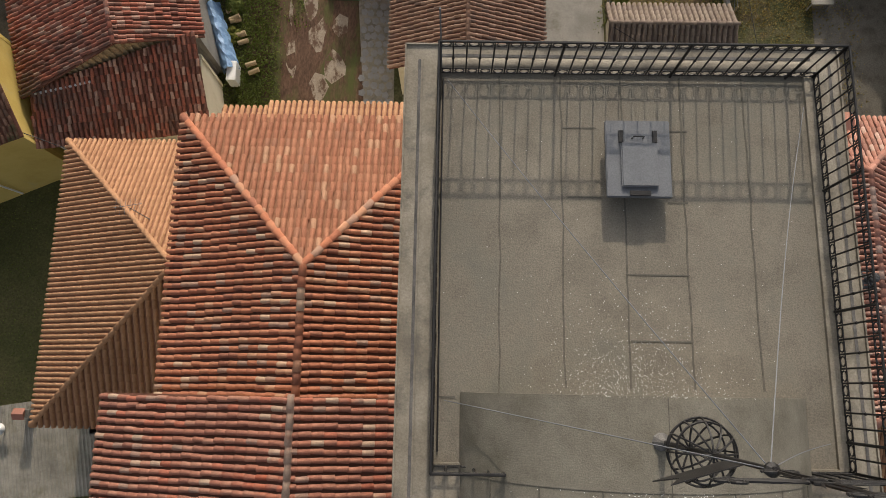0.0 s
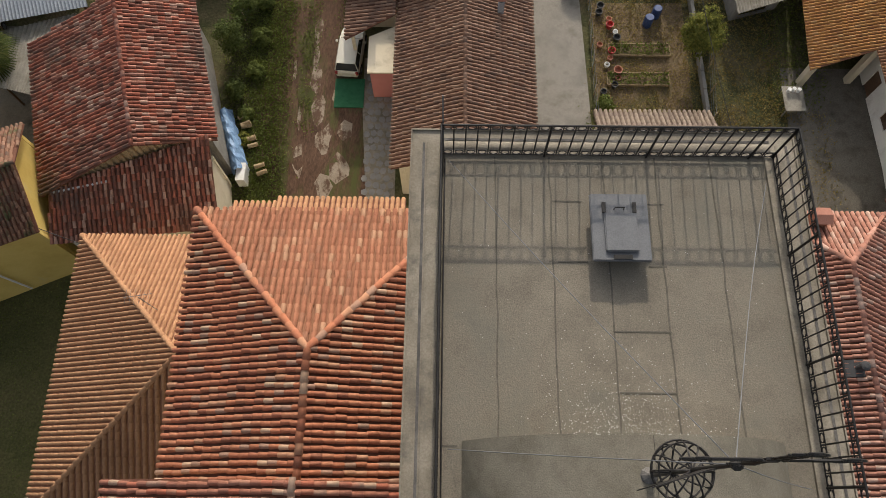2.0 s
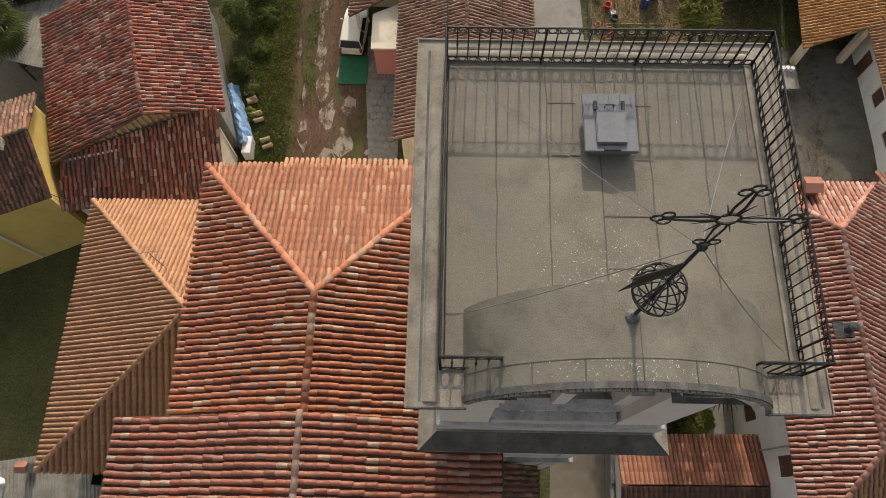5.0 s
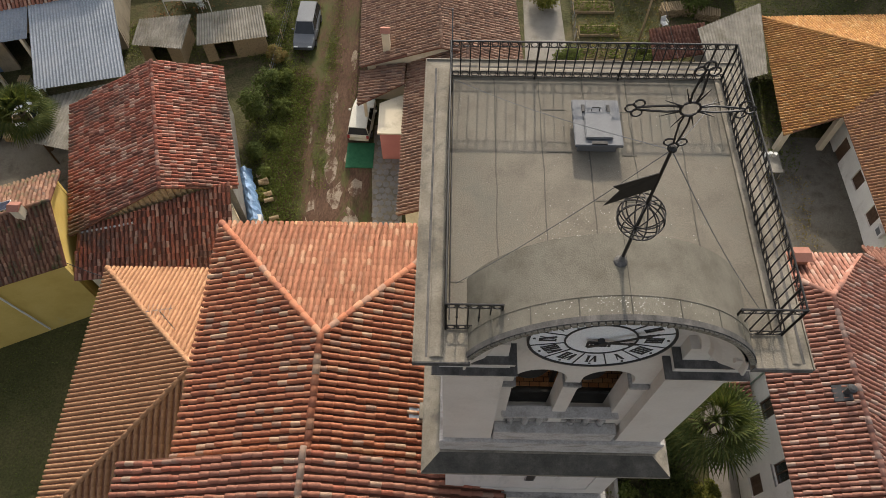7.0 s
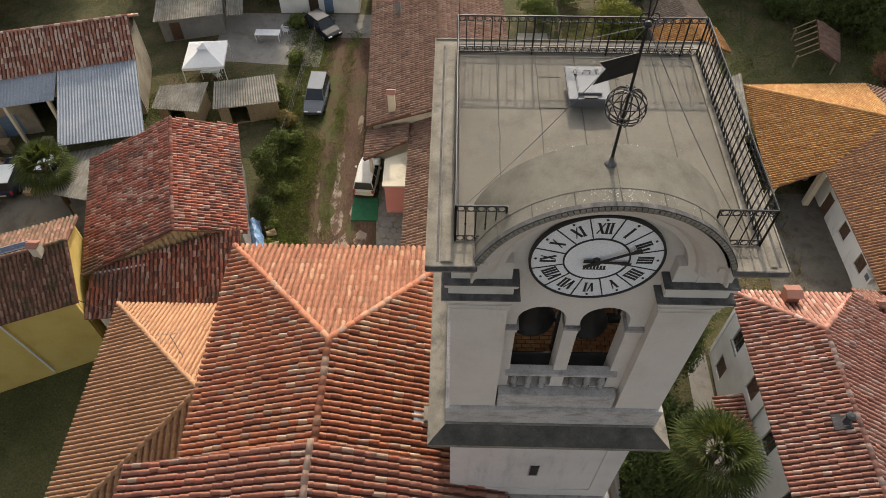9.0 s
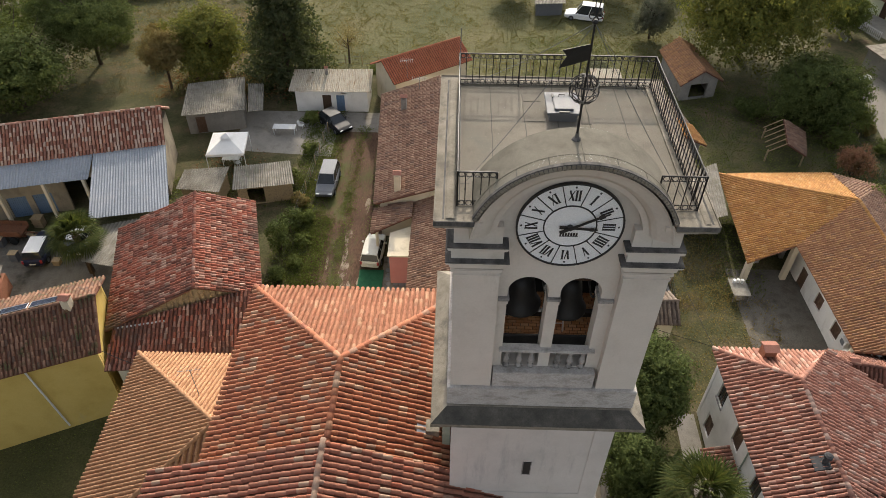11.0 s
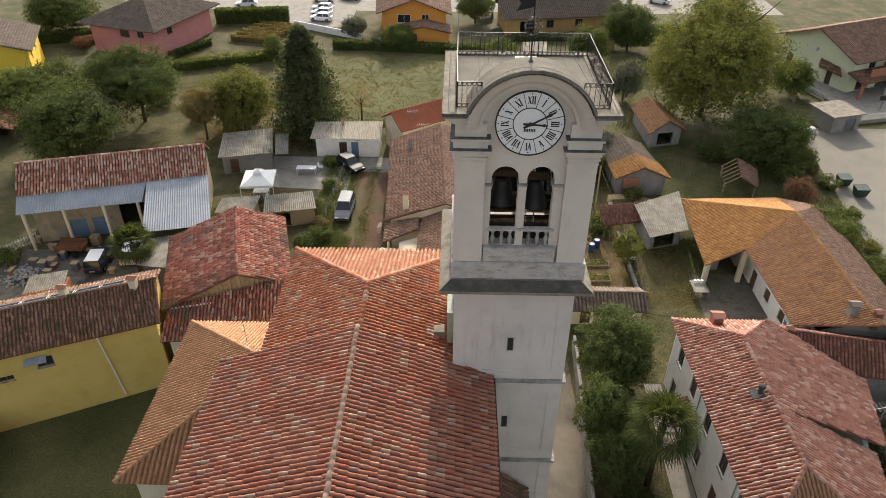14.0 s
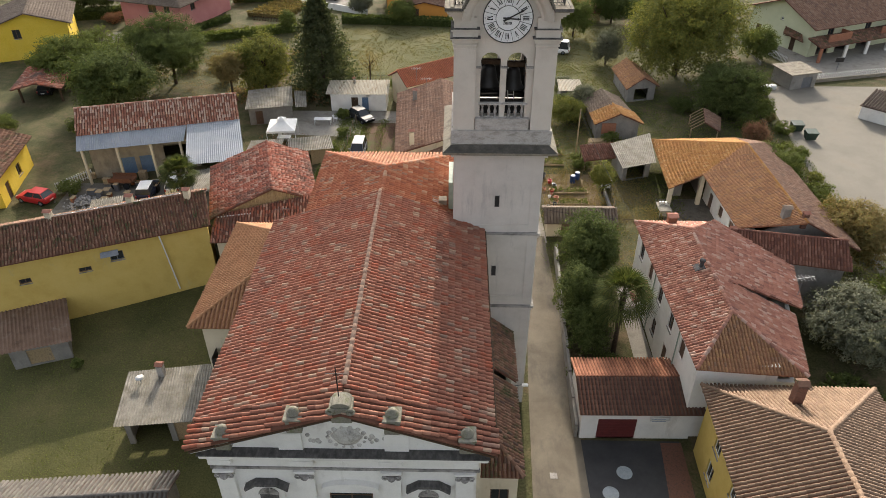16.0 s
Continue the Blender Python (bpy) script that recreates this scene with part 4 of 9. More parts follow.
for x0, x1 in ((BX0, 1.178), (4.422, BX1)):
    for y0, y1 in ((0.0, 1.178), (4.472, 5.65)):
        pier = part("corner_pier", Geo().box(x0, x1, y0, y1, 19.87, 26.35), STUCCO_LIT, tower)
        for z, o in ((24.62, 0.03), (24.82, 0.07)):
            part("capital", Geo().box(x0 - o, x1 + o, y0 - o, y1 + o, z, z + 0.1), STUCCO_LIT, pier, bevel=0.02)
        part("capital_moulding", Geo().box(x0 - 0.11, x1 + 0.11, y0 - 0.11, y1 + 0.11, 25.0, 25.2), STUCCO_LIT, pier, bevel=0.03)
        part("drip_moulding", Geo().box(x0 - 0.2, x1 + 0.2, y0 - 0.2, y1 + 0.2, 25.2, 25.275), STUCCO_LIT, pier, bevel=0.02)
        part("drip_edge", Geo().box(x0 - 0.2 - 0.01, x1 + 0.2 + 0.01, y0 - 0.2 - 0.01, y1 + 0.2 + 0.01, 25.275 + 0.001, 25.32), STONE_DARK, pier, "blackened top of a moulding")
        part("capital_moulding", Geo().box(x0 - 0.06, x1 + 0.06, y0 - 0.06, y1 + 0.06, 25.33, 25.62), STUCCO_LIT, pier)
        part("drip_moulding", Geo().box(x0 - 0.15, x1 + 0.15, y0 - 0.15, y1 + 0.15, 25.64, 25.755), STUCCO_LIT, pier, bevel=0.02)
        part("drip_edge", Geo().box(x0 - 0.15 - 0.01, x1 + 0.15 + 0.01, y0 - 0.15 - 0.01, y1 + 0.15 + 0.01, 25.755 + 0.001, 25.8), STONE_DARK, pier, "blackened top of a moulding")
# imposts and the middle column of the paired arches
for x0, x1 in ((1.2, 1.52), (3.97, 4.4)):
    part("impost", Geo().box(x0, x1, 0.17, 0.78, 23.5, 23.62), STONE, tower, bevel=0.015)
    part("impost", Geo().box(x0, x1 + (0.0 if x0 > 3 else -0.03), 0.2, 0.78, 23.36, 23.49), STUCCO_LIT, tower, bevel=0.015)
col = part("column", Geo().box(2.605, 2.885, 0.3, 0.6, 21.46, 23.3), STUCCO_LIT, tower, bevel=0.02)
part("capital", Geo().box(2.545, 2.945, 0.19, 0.78, 23.5, 23.62), STONE, col, bevel=0.015)
part("capital", Geo().box(2.57, 2.92, 0.22, 0.78, 23.32, 23.49), STUCCO_LIT, col, bevel=0.02)
# balustrade in front of the openings
part("sill_block", Geo().box(1.22, 4.32, -0.02, 0.268, 19.87, 20.58), PED, tower, "grey stained sill block", bevel=0.02)
part("handrail", Geo().box(1.36, 4.2, 0.12, 0.42, 21.36, 21.46), PED, tower, "stained stone handrail", bevel=0.02)
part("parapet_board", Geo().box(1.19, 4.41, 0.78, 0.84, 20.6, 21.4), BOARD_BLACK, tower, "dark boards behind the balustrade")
# back and side boards are added to keep the inside of the belfry dark
part("parapet_board", Geo().box(1.19, 4.41, 4.9, 4.96, 20.6, 22.3), BOARD_BLACK, tower, "added dark boards that darken the back openings")
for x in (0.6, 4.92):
    part("parapet_board", Geo().box(x, x + 0.06, 1.19, 4.46, 20.6, 22.3), BOARD_BLACK, tower, "added dark boards that darken the side openings")
bal = [(0.10, 0), (0.10, 0.06), (0.055, 0.10), (0.06, 0.16), (0.10, 0.26), (0.105, 0.33), (0.075, 0.44), (0.05, 0.54), (0.06, 0.6), (0.1, 0.66), (0.1, 0.76)]
bme = Geo().lathe(bal, (0, 0, 0), 10).mesh("baluster", STONE, True)
for x in (1.62, 2.0, 2.36, 3.16, 3.53, 3.9):
    ob = new("baluster", bme)
    ob.matrix_basis = Matrix.Translation((x, 0.26, 20.6))
    under(ob, tower)
part("belfry_floor", Geo().box(0.58, 4.98, 0.64, 5.01, 19.9, 20.3), FLOOR, tower, "dusty brick floor of the belfry")
brick_me = Geo().raw([(-0.124, -0.06, 0), (0.124, -0.06, 0), (0.124, 0.06, 0), (-0.124, 0.06, 0), (-0.118, -0.054, 0.025), (0.118, -0.054, 0.025), (0.118, 0.054, 0.025), (-0.118, 0.054, 0.025)],
                     [(4, 5, 6, 7), (0, 1, 5, 4), (1, 2, 6, 5), (2, 3, 7, 6), (3, 0, 4, 7)]).mesh("brick", FLOOR_BRICK)
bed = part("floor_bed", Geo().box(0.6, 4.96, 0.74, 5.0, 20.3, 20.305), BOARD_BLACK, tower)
for j in range(18):
    for i in range(16):
        put(brick_me, "brick", Matrix.Translation((0.82 + 0.262 * i + (0.06 if j % 2 else -0.06), 1.35 + 0.133 * j, 20.305)), bed)
part("belfry_ceiling", Geo().box(0.58, 4.98, 0.64, 5.01, 25.6, 26.2), WOOD, tower)
# cornice under the terrace, in steps
for z0, z1, o in ((26.36, 26.48, 0.1), (26.48, 26.64, 0.24), (26.64, 26.78, 0.38)):
    g = Geo()
    for x0, x1 in ((BX0 - o, 0.62), (5.0, BX1 + o)):
        g.box(x0, x1, -o, 0.6, z0, z1)
    g.box(BX0 - o, 0.55, 0.601, 5.1, z0, z1)
    g.box(5.05, BX1 + o, 0.601, 5.1, z0, z1)
    g.box(BX0 - o, BX1 + o, 5.101, 5.65 + o, z0, z1)
    part("cornice", g, STUCCO_LIT, tower)
# terrace slab and coping
part("terrace", Geo().box(0.0, 5.62, 0.6, 5.9, 26.5, 26.95).box(0.0, 0.5, 0.06, 0.599, 26.5, 26.95).box(5.1, 5.62, 0.06, 0.599, 26.5, 26.95), FELT, tower, "grey-green roofing felt terrace")
for c in ((-0.53, -0.002, -0.58, 6.34), (5.622, 6.15, -0.58, 6.34), (-0.001, 5.621, 5.902, 6.34), (-0.001, 0.38, -0.58, 0.058), (5.2, 5.621, -0.58, 0.058)):
    part("coping", Geo().box(*c, 26.79, 27.0), COPING, tower, "weathered concrete coping")
for c in ((-0.555, -0.531, -0.6, 6.36), (6.151, 6.175, -0.6, 6.36), (-0.53, 6.15, 6.341, 6.365)):
    part("coping_edge", Geo().box(*c, 26.84, 27.035), COPING, tower, "raised rim of the coping")
for c in ((-0.555, 0.42, -0.605, -0.581), (5.16, 6.175, -0.605, -0.581)):
    part("coping_edge", Geo().box(*c, 26.86, 27.0), STONE_DARK, tower)


def roll(a, b, away, w=0.25, h=0.05):
    """A rounded ridge of felt and mortar along the coping, from a to b, with a flat dark strip for the groove on its
    outer side.
    """
    a, b, away = Vector(a), Vector(b), Vector(away)
    g, n, m = Geo(), 10, 24
    r = random.Random(int(a.x * 10 + b.y * 7))
    v = []
    for i in range(m + 1):
        c = a.lerp(b, i / m)
        k = 1 + r.uniform(-0.18, 0.18)
        for j in range(n + 1):
            t = math.pi * j / n
            v.append(c + away * (w * (0.5 - 0.5 * math.cos(t))) + Vector((0, 0, h * k * math.sin(t) - 0.006)))
    g.raw(v, [(i * (n + 1) + j, i * (n + 1) + j + 1, (i + 1) * (n + 1) + j + 1, (i + 1) * (n + 1) + j) for i in range(m) for j in range(n)])
    part("coping_roll", g, COPING, tower, smooth=True)
    o = away * (w + 0.02)
    part("coping_groove", Geo().slab([a + o, b + o, b + o + away * 0.045, a + o + away * 0.045] if away.cross(b - a).z < 0 else [b + o, a + o, a + o + away * 0.045, b + o + away * 0.045], (0, 0, 0.006)), STONE_DARK, tower)


roll((-0.03, 6.1, 27.0), (-0.03, -0.5, 27.0), (-1, 0, 0))
roll((5.74, 5.97, 27.0), (0.0, 5.97, 27.0), (0, 1, 0), 0.16, 0.035)
roll((5.82, -0.5, 27.0), (5.82, 6.1, 27.0), (1, 0, 0), 0.16, 0.035)
# felt seams, drain and droppings on the terrace
rng = random.Random(8)
for x in (0.93, 1.87, 2.8, 3.7, 4.68):
    y0, y1 = (0.1 if x < 1 else 1.1), 5.86
    pts = [(x + rng.uniform(-0.015, 0.015), y0 + (y1 - y0) * k / 12) for k in range(13)]
    g = Geo()
    for (xa, ya), (xb, yb) in zip(pts, pts[1:]):
        g.slab([(xa - 0.012, ya, 26.958), (xa + 0.012, ya, 26.958), (xb + 0.012, yb, 26.958), (xb - 0.012, yb, 26.958)], (0, 0, -0.012))
    part("felt_seam", g, SEAM, tower)
for x0, x1, y in ((2.8, 3.72, 2.75), (2.82, 3.72, 1.78), (1.88, 2.4, 5.02), (3.5, 3.8, 4.98), (1.95, 2.45, 3.92), (3.45, 3.75, 3.85), (0.05, 0.3, 0.95)):
    part("felt_seam", Geo().box(x0, x1, y - 0.011, y + 0.011, 26.95, 26.9575), SEAM, tower)
# barrel vault over the clock
VX, VZ, VR = 2.8, 26.03, 2.6
A0 = math.asin((26.97 - VZ) / VR)


def arc_ring(profile, n=40, a0=None, a1=None):
    """Sweeps (radius, y) round the vault's axis."""
    a0 = A0 if a0 is None else a0
    a1 = math.pi - a0 if a1 is None else a1
    m = len(profile)
    v = []
    for k in range(n + 1):
        t = a0 + (a1 - a0) * k / n
        v += [(VX + r * math.cos(t), y, VZ + r * math.sin(t)) for r, y in profile]
    f = [(k * m + i, (k + 1) * m + i, (k + 1) * m + (i + 1) % m, k * m + (i + 1) % m) for k in range(n) for i in range(m)]
    f += [tuple(range(m)), tuple(range((n + 1) * m - 1, n * m - 1, -1))]
    return Geo().raw(v, f)


part("vault", arc_ring([(2.6, -0.46), (2.6, 1.02), (2.45, 1.02), (2.45, -0.46)]), FELT_DARK, tower, "felt-covered barrel vault behind the clock", smooth=False)
part("vault_lip", arc_ring([(2.625, -0.50), (2.625, -0.40), (2.5, -0.40), (2.5, -0.50)]), STONE_DARK, tower, "dark dentilled lip of the vault")
for prof in ([(2.608, -0.08), (2.608, 1.0), (2.601, 1.0), (2.601, -0.08)],):
    part("felt_lap", arc_ring(prof), FELT_DARK, tower)
for k in range(1, 8):
    t = A0 + (math.pi - 2 * A0) * k / 8
    rr = 2.602
    p, q = (VX + rr * math.cos(t), -0.4, VZ + rr * math.sin(t)), (VX + rr * math.cos(t), 1.0 if k == 4 else -0.08, VZ + rr * math.sin(t))
    part("felt_seam", Geo().tube([p, q], 0.012, 4), SEAM, tower)
den = Geo()
for k in range(60):
    t = A0 + (math.pi - 2 * A0) * (k + 0.5) / 60
    c, s = math.cos(t), math.sin(t)
    u = Vector((-s, 0, c))
    o = Vector((VX + 2.55 * c, 0, VZ + 2.55 * s))
    w = Vector((c, 0, s))
    v = [o + u * du + w * dw + Vector((0, dy, 0)) for dy in (-0.53, -0.501) for du, dw in ((-0.04, -0.035), (0.04, -0.035), (0.04, 0.05), (-0.04, 0.05))]
    den.raw(v, [(0, 1, 2, 3), (7, 6, 5, 4), (0, 4, 5, 1), (1, 5, 6, 2), (2, 6, 7, 3), (3, 7, 4, 0)])
part("dentil_band", den, COPING, tower, kind="stuff")
part("archivolt", arc_ring([(2.499, -0.46), (2.46, -0.46), (2.42, -0.37), (2.3, -0.30), (2.12, -0.22), (2.0, -0.11), (1.96, -0.02), (1.82, 0.0), (1.8, 0.262), (2.499, 0.262)], a0=0.1), STUCCO_LIT, tower, "stepped stucco archivolt", smooth=False)
disc = [(VX + 2.5 * math.cos(math.pi * k / 40), VZ + 2.5 * math.sin(math.pi * k / 40)) for k in range(41)]
wallg = Geo()
outline = [(VX - 2.5, 24.99), (VX + 2.5, 24.99), *disc]
wallg.slab([(x, 0.26, z) for x, z in outline], (0, 0.32, 0))
part("clock_wall", wallg, STUCCO_LIT, tower)
part("vault_back", Geo().slab([(VX + 2.5 * math.cos(A0 + (math.pi - 2 * A0) * k / 24), 1.0, VZ + 2.5 * math.sin(A0 + (math.pi - 2 * A0) * k / 24)) for k in range(25)], (0, -0.1, 0)), FELT_DARK, tower)
for x0, x1 in ((BX0, 0.7), (4.9, BX1)):
    part("spandrel", Geo().box(x0, x1, -0.02, 0.5, 25.82, 26.35), STUCCO_LIT, tower)
# roof hatch
hatch = thing("roof_hatch", "grey steel roof hatch with a raised lid on the felt terrace", "roof hatch", (2.95, 4.43, 26.95))
part("curb", Geo().box(2.56, 3.33, 3.95, 4.92, 26.95, 27.2), STEEL, hatch)
part("flange", Geo().box(2.47, 3.42, 3.84, 5.02, 27.2, 27.28), STEEL, hatch, bevel=0.015)
part("lid", Geo().box(2.68, 3.22, 3.98, 4.66, 27.281, 27.34), STEEL, hatch, bevel=0.02)
part("grille", Geo().box(2.8, 3.1, 3.86, 3.93, 27.281, 27.31), IRON, hatch)
part("handle", Geo().tube([(2.86, 4.74, 27.28), (2.86, 4.74, 27.36), (3.02, 4.74, 27.36), (3.02, 4.74, 27.28)], 0.012), IRON, hatch)
part("hinge", Geo().box(2.66, 2.72, 4.67, 4.85, 27.281, 27.32), IRON, hatch)
part("hinge", Geo().box(3.16, 3.22, 4.67, 4.85, 27.281, 27.32), IRON, hatch)
# droppings by the cross: many small flecks
rng = random.Random(11)
fl = Geo()
for _ in range(2600):
    x, y = rng.gauss(2.85, 0.62), rng.gauss(0.75, 0.7)
    if not (0.1 < x < 5.4 and -0.5 < y < 4.5):
        continue
    r = rng.uniform(0.0035, 0.0095)
    z = 26.953
    if y < 1.02:
        dx = min(abs(x - VX), 2.43)
        z = VZ + math.sqrt(VR * VR - dx * dx) + 0.003
    if y < 1.02 and dx > 2.3:
        continue
    fl.face(*[(x + r * rng.uniform(0.6, 1.3) * math.cos(q * math.pi / 3), y + r * rng.uniform(0.6, 1.3) * math.sin(q * math.pi / 3), z + (0 if y >= 1.02 else -(dx / math.sqrt(VR * VR - dx * dx)) * (r * math.cos(q * math.pi / 3)) * (1 if x > VX else -1))) for q in range(6)])
for _ in range(150):
    x, y, r = rng.uniform(0.1, 5.5), rng.uniform(1.2, 5.8), rng.uniform(0.003, 0.008)
    fl.face(*[(x + r * math.cos(q * math.pi / 3), y + r * math.sin(q * math.pi / 3), 26.953) for q in range(6)])
tagged(part("droppings", fl, DROP), "scattered white bird droppings on the felt", "droppings", "", "stuff")

# ---- clock ----
CX, CY, CZ, CR = 2.8, 0.0, 26.3, 1.38
clock = thing("tower_clock", "round white tower clock with black Roman numerals showing ten past three", "clock", (CX, CY, CZ))


def disc_geo(r0, r1, y0, y1, n=64):
    g = Geo()
    v = []
    for k in range(n):
        c, s = math.cos(2 * math.pi * k / n), math.sin(2 * math.pi * k / n)
        v += [(CX + r1 * c, y0, CZ + r1 * s), (CX + r1 * c, y1, CZ + r1 * s), (CX + r0 * c, y0, CZ + r0 * s), (CX + r0 * c, y1, CZ + r0 * s)]
    f = []
    for k in range(n):
        a, b = 4 * k, 4 * ((k + 1) % n)
        f += [(a, b, b + 1, a + 1), (a, a + 2, b + 2, b), (a + 2, a + 3, b + 3, b + 2)]
    return g.raw(v, f)


part("dial_ring", disc_geo(0.70, 1.37, -0.03, 0.03), CLOCK_GREY, clock)
part("dial_centre", Geo().slab([(CX + 0.67 * math.cos(2 * math.pi * k / 48), -0.034, CZ + 0.67 * math.sin(2 * math.pi * k / 48)) for k in range(48)], (0, 0.06, 0)), CLOCK_WHITE, clock)
part("outer_rim", disc_geo(1.36, 1.41, -0.06, 0.03), CLOCK_BLACK, clock)
part("inner_rim", disc_geo(0.665, 0.70, -0.05, 0.03), CLOCK_BLACK, clock)


def on_dial(ang, r, side):
    """A place on the dial: ang degrees clockwise from twelve."""
    a = radians(ang)
    return CX + math.sin(a) * r + math.cos(a) * side, CZ + math.cos(a) * r - math.sin(a) * side


def stroke(g, ang, r0, s0, r1, s1, w, y=-0.031, t=0.012):
    p, q = Vector(on_dial(ang, r0, s0)), Vector(on_dial(ang, r1, s1))
    n = (q - p).normalized()
    n = Vector((-n.y, n.x)) * w / 2
    pts = [p - n, q - n, q + n, p + n]
    g.slab([(x, y - t, z) for x, z in pts], (0, t, 0))


NUM = ["XII", "I", "II", "III", "IIII", "V", "VI", "VII", "VIII", "IX", "X", "XI"]
WID = {"I": 0.085, "V": 0.15, "X": 0.16}
for i, word in enumerate(NUM):
    g = Geo()
    total = sum(WID[c] for c in word)
    x = -total / 2
    for c in word:
        w = WID[c]
        m = x + w / 2
        lo, hi = 0.85, 1.17
        if c == "I":
            stroke(g, i * 30, lo, m, hi, m, 0.05)
            stroke(g, i * 30, lo, m - 0.037, lo, m + 0.037, 0.014)
            stroke(g, i * 30, hi, m - 0.037, hi, m + 0.037, 0.014)
        elif c == "V":
            stroke(g, i * 30, hi, m - 0.055, lo, m, 0.05)
            stroke(g, i * 30, hi, m + 0.055, lo, m, 0.022)
        else:
            stroke(g, i * 30, hi, m - 0.06, lo, m + 0.06, 0.05)
            stroke(g, i * 30, lo, m - 0.06, hi, m + 0.06, 0.02)
        x += w
    part("numeral", g, CLOCK_BLACK, clock)
    g = Geo()
    stroke(g, i * 30 + 15, 0.69, 0, 1.37, 0, 0.025)
    part("divider", g, CLOCK_BLACK, clock)
    px, pz = on_dial(i * 30, 1.27, 0)
    part("minute_stud", Geo().slab([(px + 0.028 * math.cos(q * math.pi / 4), -0.045, pz + 0.028 * math.sin(q * math.pi / 4)) for q in range(8)], (0, 0.02, 0)), CLOCK_BLACK, clock)
for nm, ang, tail, length, y in (("hour_pointer", 94, 0.28, 0.72, -0.1), ("minute_pointer", 61.5, 0.3, 1.1, -0.13)):
    g = Geo()
    stroke(g, ang, -tail, 0, 0.1, 0, 0.10, y)
    stroke(g, ang, 0.1, 0, length * 0.72, 0, 0.075, y)
    stroke(g, ang, length * 0.72, 0, length * 0.86, 0, 0.12, y)
    stroke(g, ang, length * 0.86, 0, length, 0, 0.05, y)
    part(nm, g, CLOCK_BLACK, clock)
part("hub", Geo().slab([(CX + 0.07 * math.cos(q * math.pi / 6), -0.15, CZ + 0.07 * math.sin(q * math.pi / 6)) for q in range(12)], (0, 0.12, 0)), CLOCK_BLACK, clock)
g = Geo()
for k in range(7):
    g.box(CX - 0.24 + k * 0.07, CX - 0.24 + k * 0.07 + 0.05, -0.04, -0.033, CZ - 0.33, CZ - 0.22)
g.box(CX - 0.25, CX + 0.25, -0.04, -0.033, CZ - 0.355, CZ - 0.34)
part("maker_mark", g, CLOCK_BLACK, clock, "small dark bars of lettering")

clock.matrix_basis = Matrix.Translation((CX + 0.03, CY + 0.2, CZ - 0.01)) @ Matrix.Scale(0.957, 4)

# ---- bells and frame in the belfry ----
for bx, bz, br in ((1.98, 22.05, 0.66), (3.42, 21.9, 0.62)):
    bell = thing("church_bell", "dark bronze church bell hanging in the belfry", "bell", (bx, 1.55, bz - 0.2), "bells")
    part("bell_body", Geo().lathe([(br, 0), (br * 1.0, 0.05), (br * 0.86, 0.2), (br * 0.72, 0.45), (br * 0.64, 0.8), (br * 0.58, 1.05), (br * 0.4, 1.2), (0.1, 1.26)], (bx, 1.55, bz), 24), IRON, bell, smooth=True)
    part("clapper", Geo().lathe([(0.02, -0.16), (0.07, -0.12), (0.08, -0.04), (0.03, 0.02), (0.025, 0.7)], (bx, 1.55, bz), 8), IRON, bell)
    part("yoke", Geo().box(bx - 0.62, bx + 0.62, 1.4, 1.7, bz + 1.24, bz + 1.52), WOOD, bell, bevel=0.03)
    part("bell_wheel", Geo().tube([(bx + br + 0.02, 1.55 + 0.6 * math.cos(q), bz + 1.3 + 0.6 * math.sin(q)) for q in [2 * math.pi * j / 24 for j in range(25)]], 0.035, 6), IRON, bell)
fr = thing("steel_stand", "black steel stand that carries the bells", "stand", (2.78, 1.5, 20.3))
for x in (0.75, 2.78, 4.8):
    part("upright", Geo().box(x - 0.06, x + 0.06, 1.42, 1.58, 20.3, 24.2), IRON, fr)
for z in (20.75, 24.05):
    part("beam", Geo().box(0.62, 4.95, 2.15, 2.35, z, z + 0.2), IRON, fr)
part("beam", Geo().box(0.62, 4.95, 3.9, 4.05, 20.75, 20.93), IRON, fr)
for x in (1.4, 2.2, 3.6):
    mot = thing("bell_motor", "small round drive unit on the belfry floor", "motor", (x, 2.6, 20.3))
    part("housing", Geo().lathe([(0.16, 0), (0.16, 0.2), (0.1, 0.24), (0.1, 0.3)], (x, 2.6, 20.3), 14), WOOD_PALE, mot, smooth=False)
    part("axle", Geo().lathe([(0.03, 0), (0.03, 0.06)], (x, 2.6, 20.6), 8), IRON, mot)
lad = thing("wooden_ladder", "pale wooden ladder leaning inside the belfry", "ladder", (3.3, 2.0, 20.3))
for x in (3.2, 3.55):
    part("rail", Geo().tube([(x, 1.9, 20.3), (x, 3.2, 23.0)], 0.03, 6), WHITE_PAINT, lad)
for k in range(9):
    t = (k + 1) / 10
    part("rung", Geo().tube([(3.2, 1.9 + 1.3 * t, 20.3 + 2.7 * t), (3.55, 1.9 + 1.3 * t, 20.3 + 2.7 * t)], 0.018, 6), WHITE_PAINT, lad)

# ---- railing round the terrace ----
railing = thing("terrace_railing", "black wrought-iron railing with rings round the terrace", "railing", (2.8, 2.9, 26.95))
bar_me = Geo().tube([(0, 0, 0.05), (0, 0, 1.02)], 0.0135, 6).mesh("bar", IRON)
knob_me = Geo().lathe([(0.008, -0.03), (0.024, -0.01), (0.024, 0.01), (0.008, 0.03)], (0, 0, 0), 8).mesh("knob", IRON)
ring_pts = [(0.07 * math.cos(2 * math.pi * k / 12), 0, 0.07 * math.sin(2 * math.pi * k / 12)) for k in range(13)]
ring_me = Geo().tube(ring_pts, 0.0125, 5).mesh("ring", IRON)
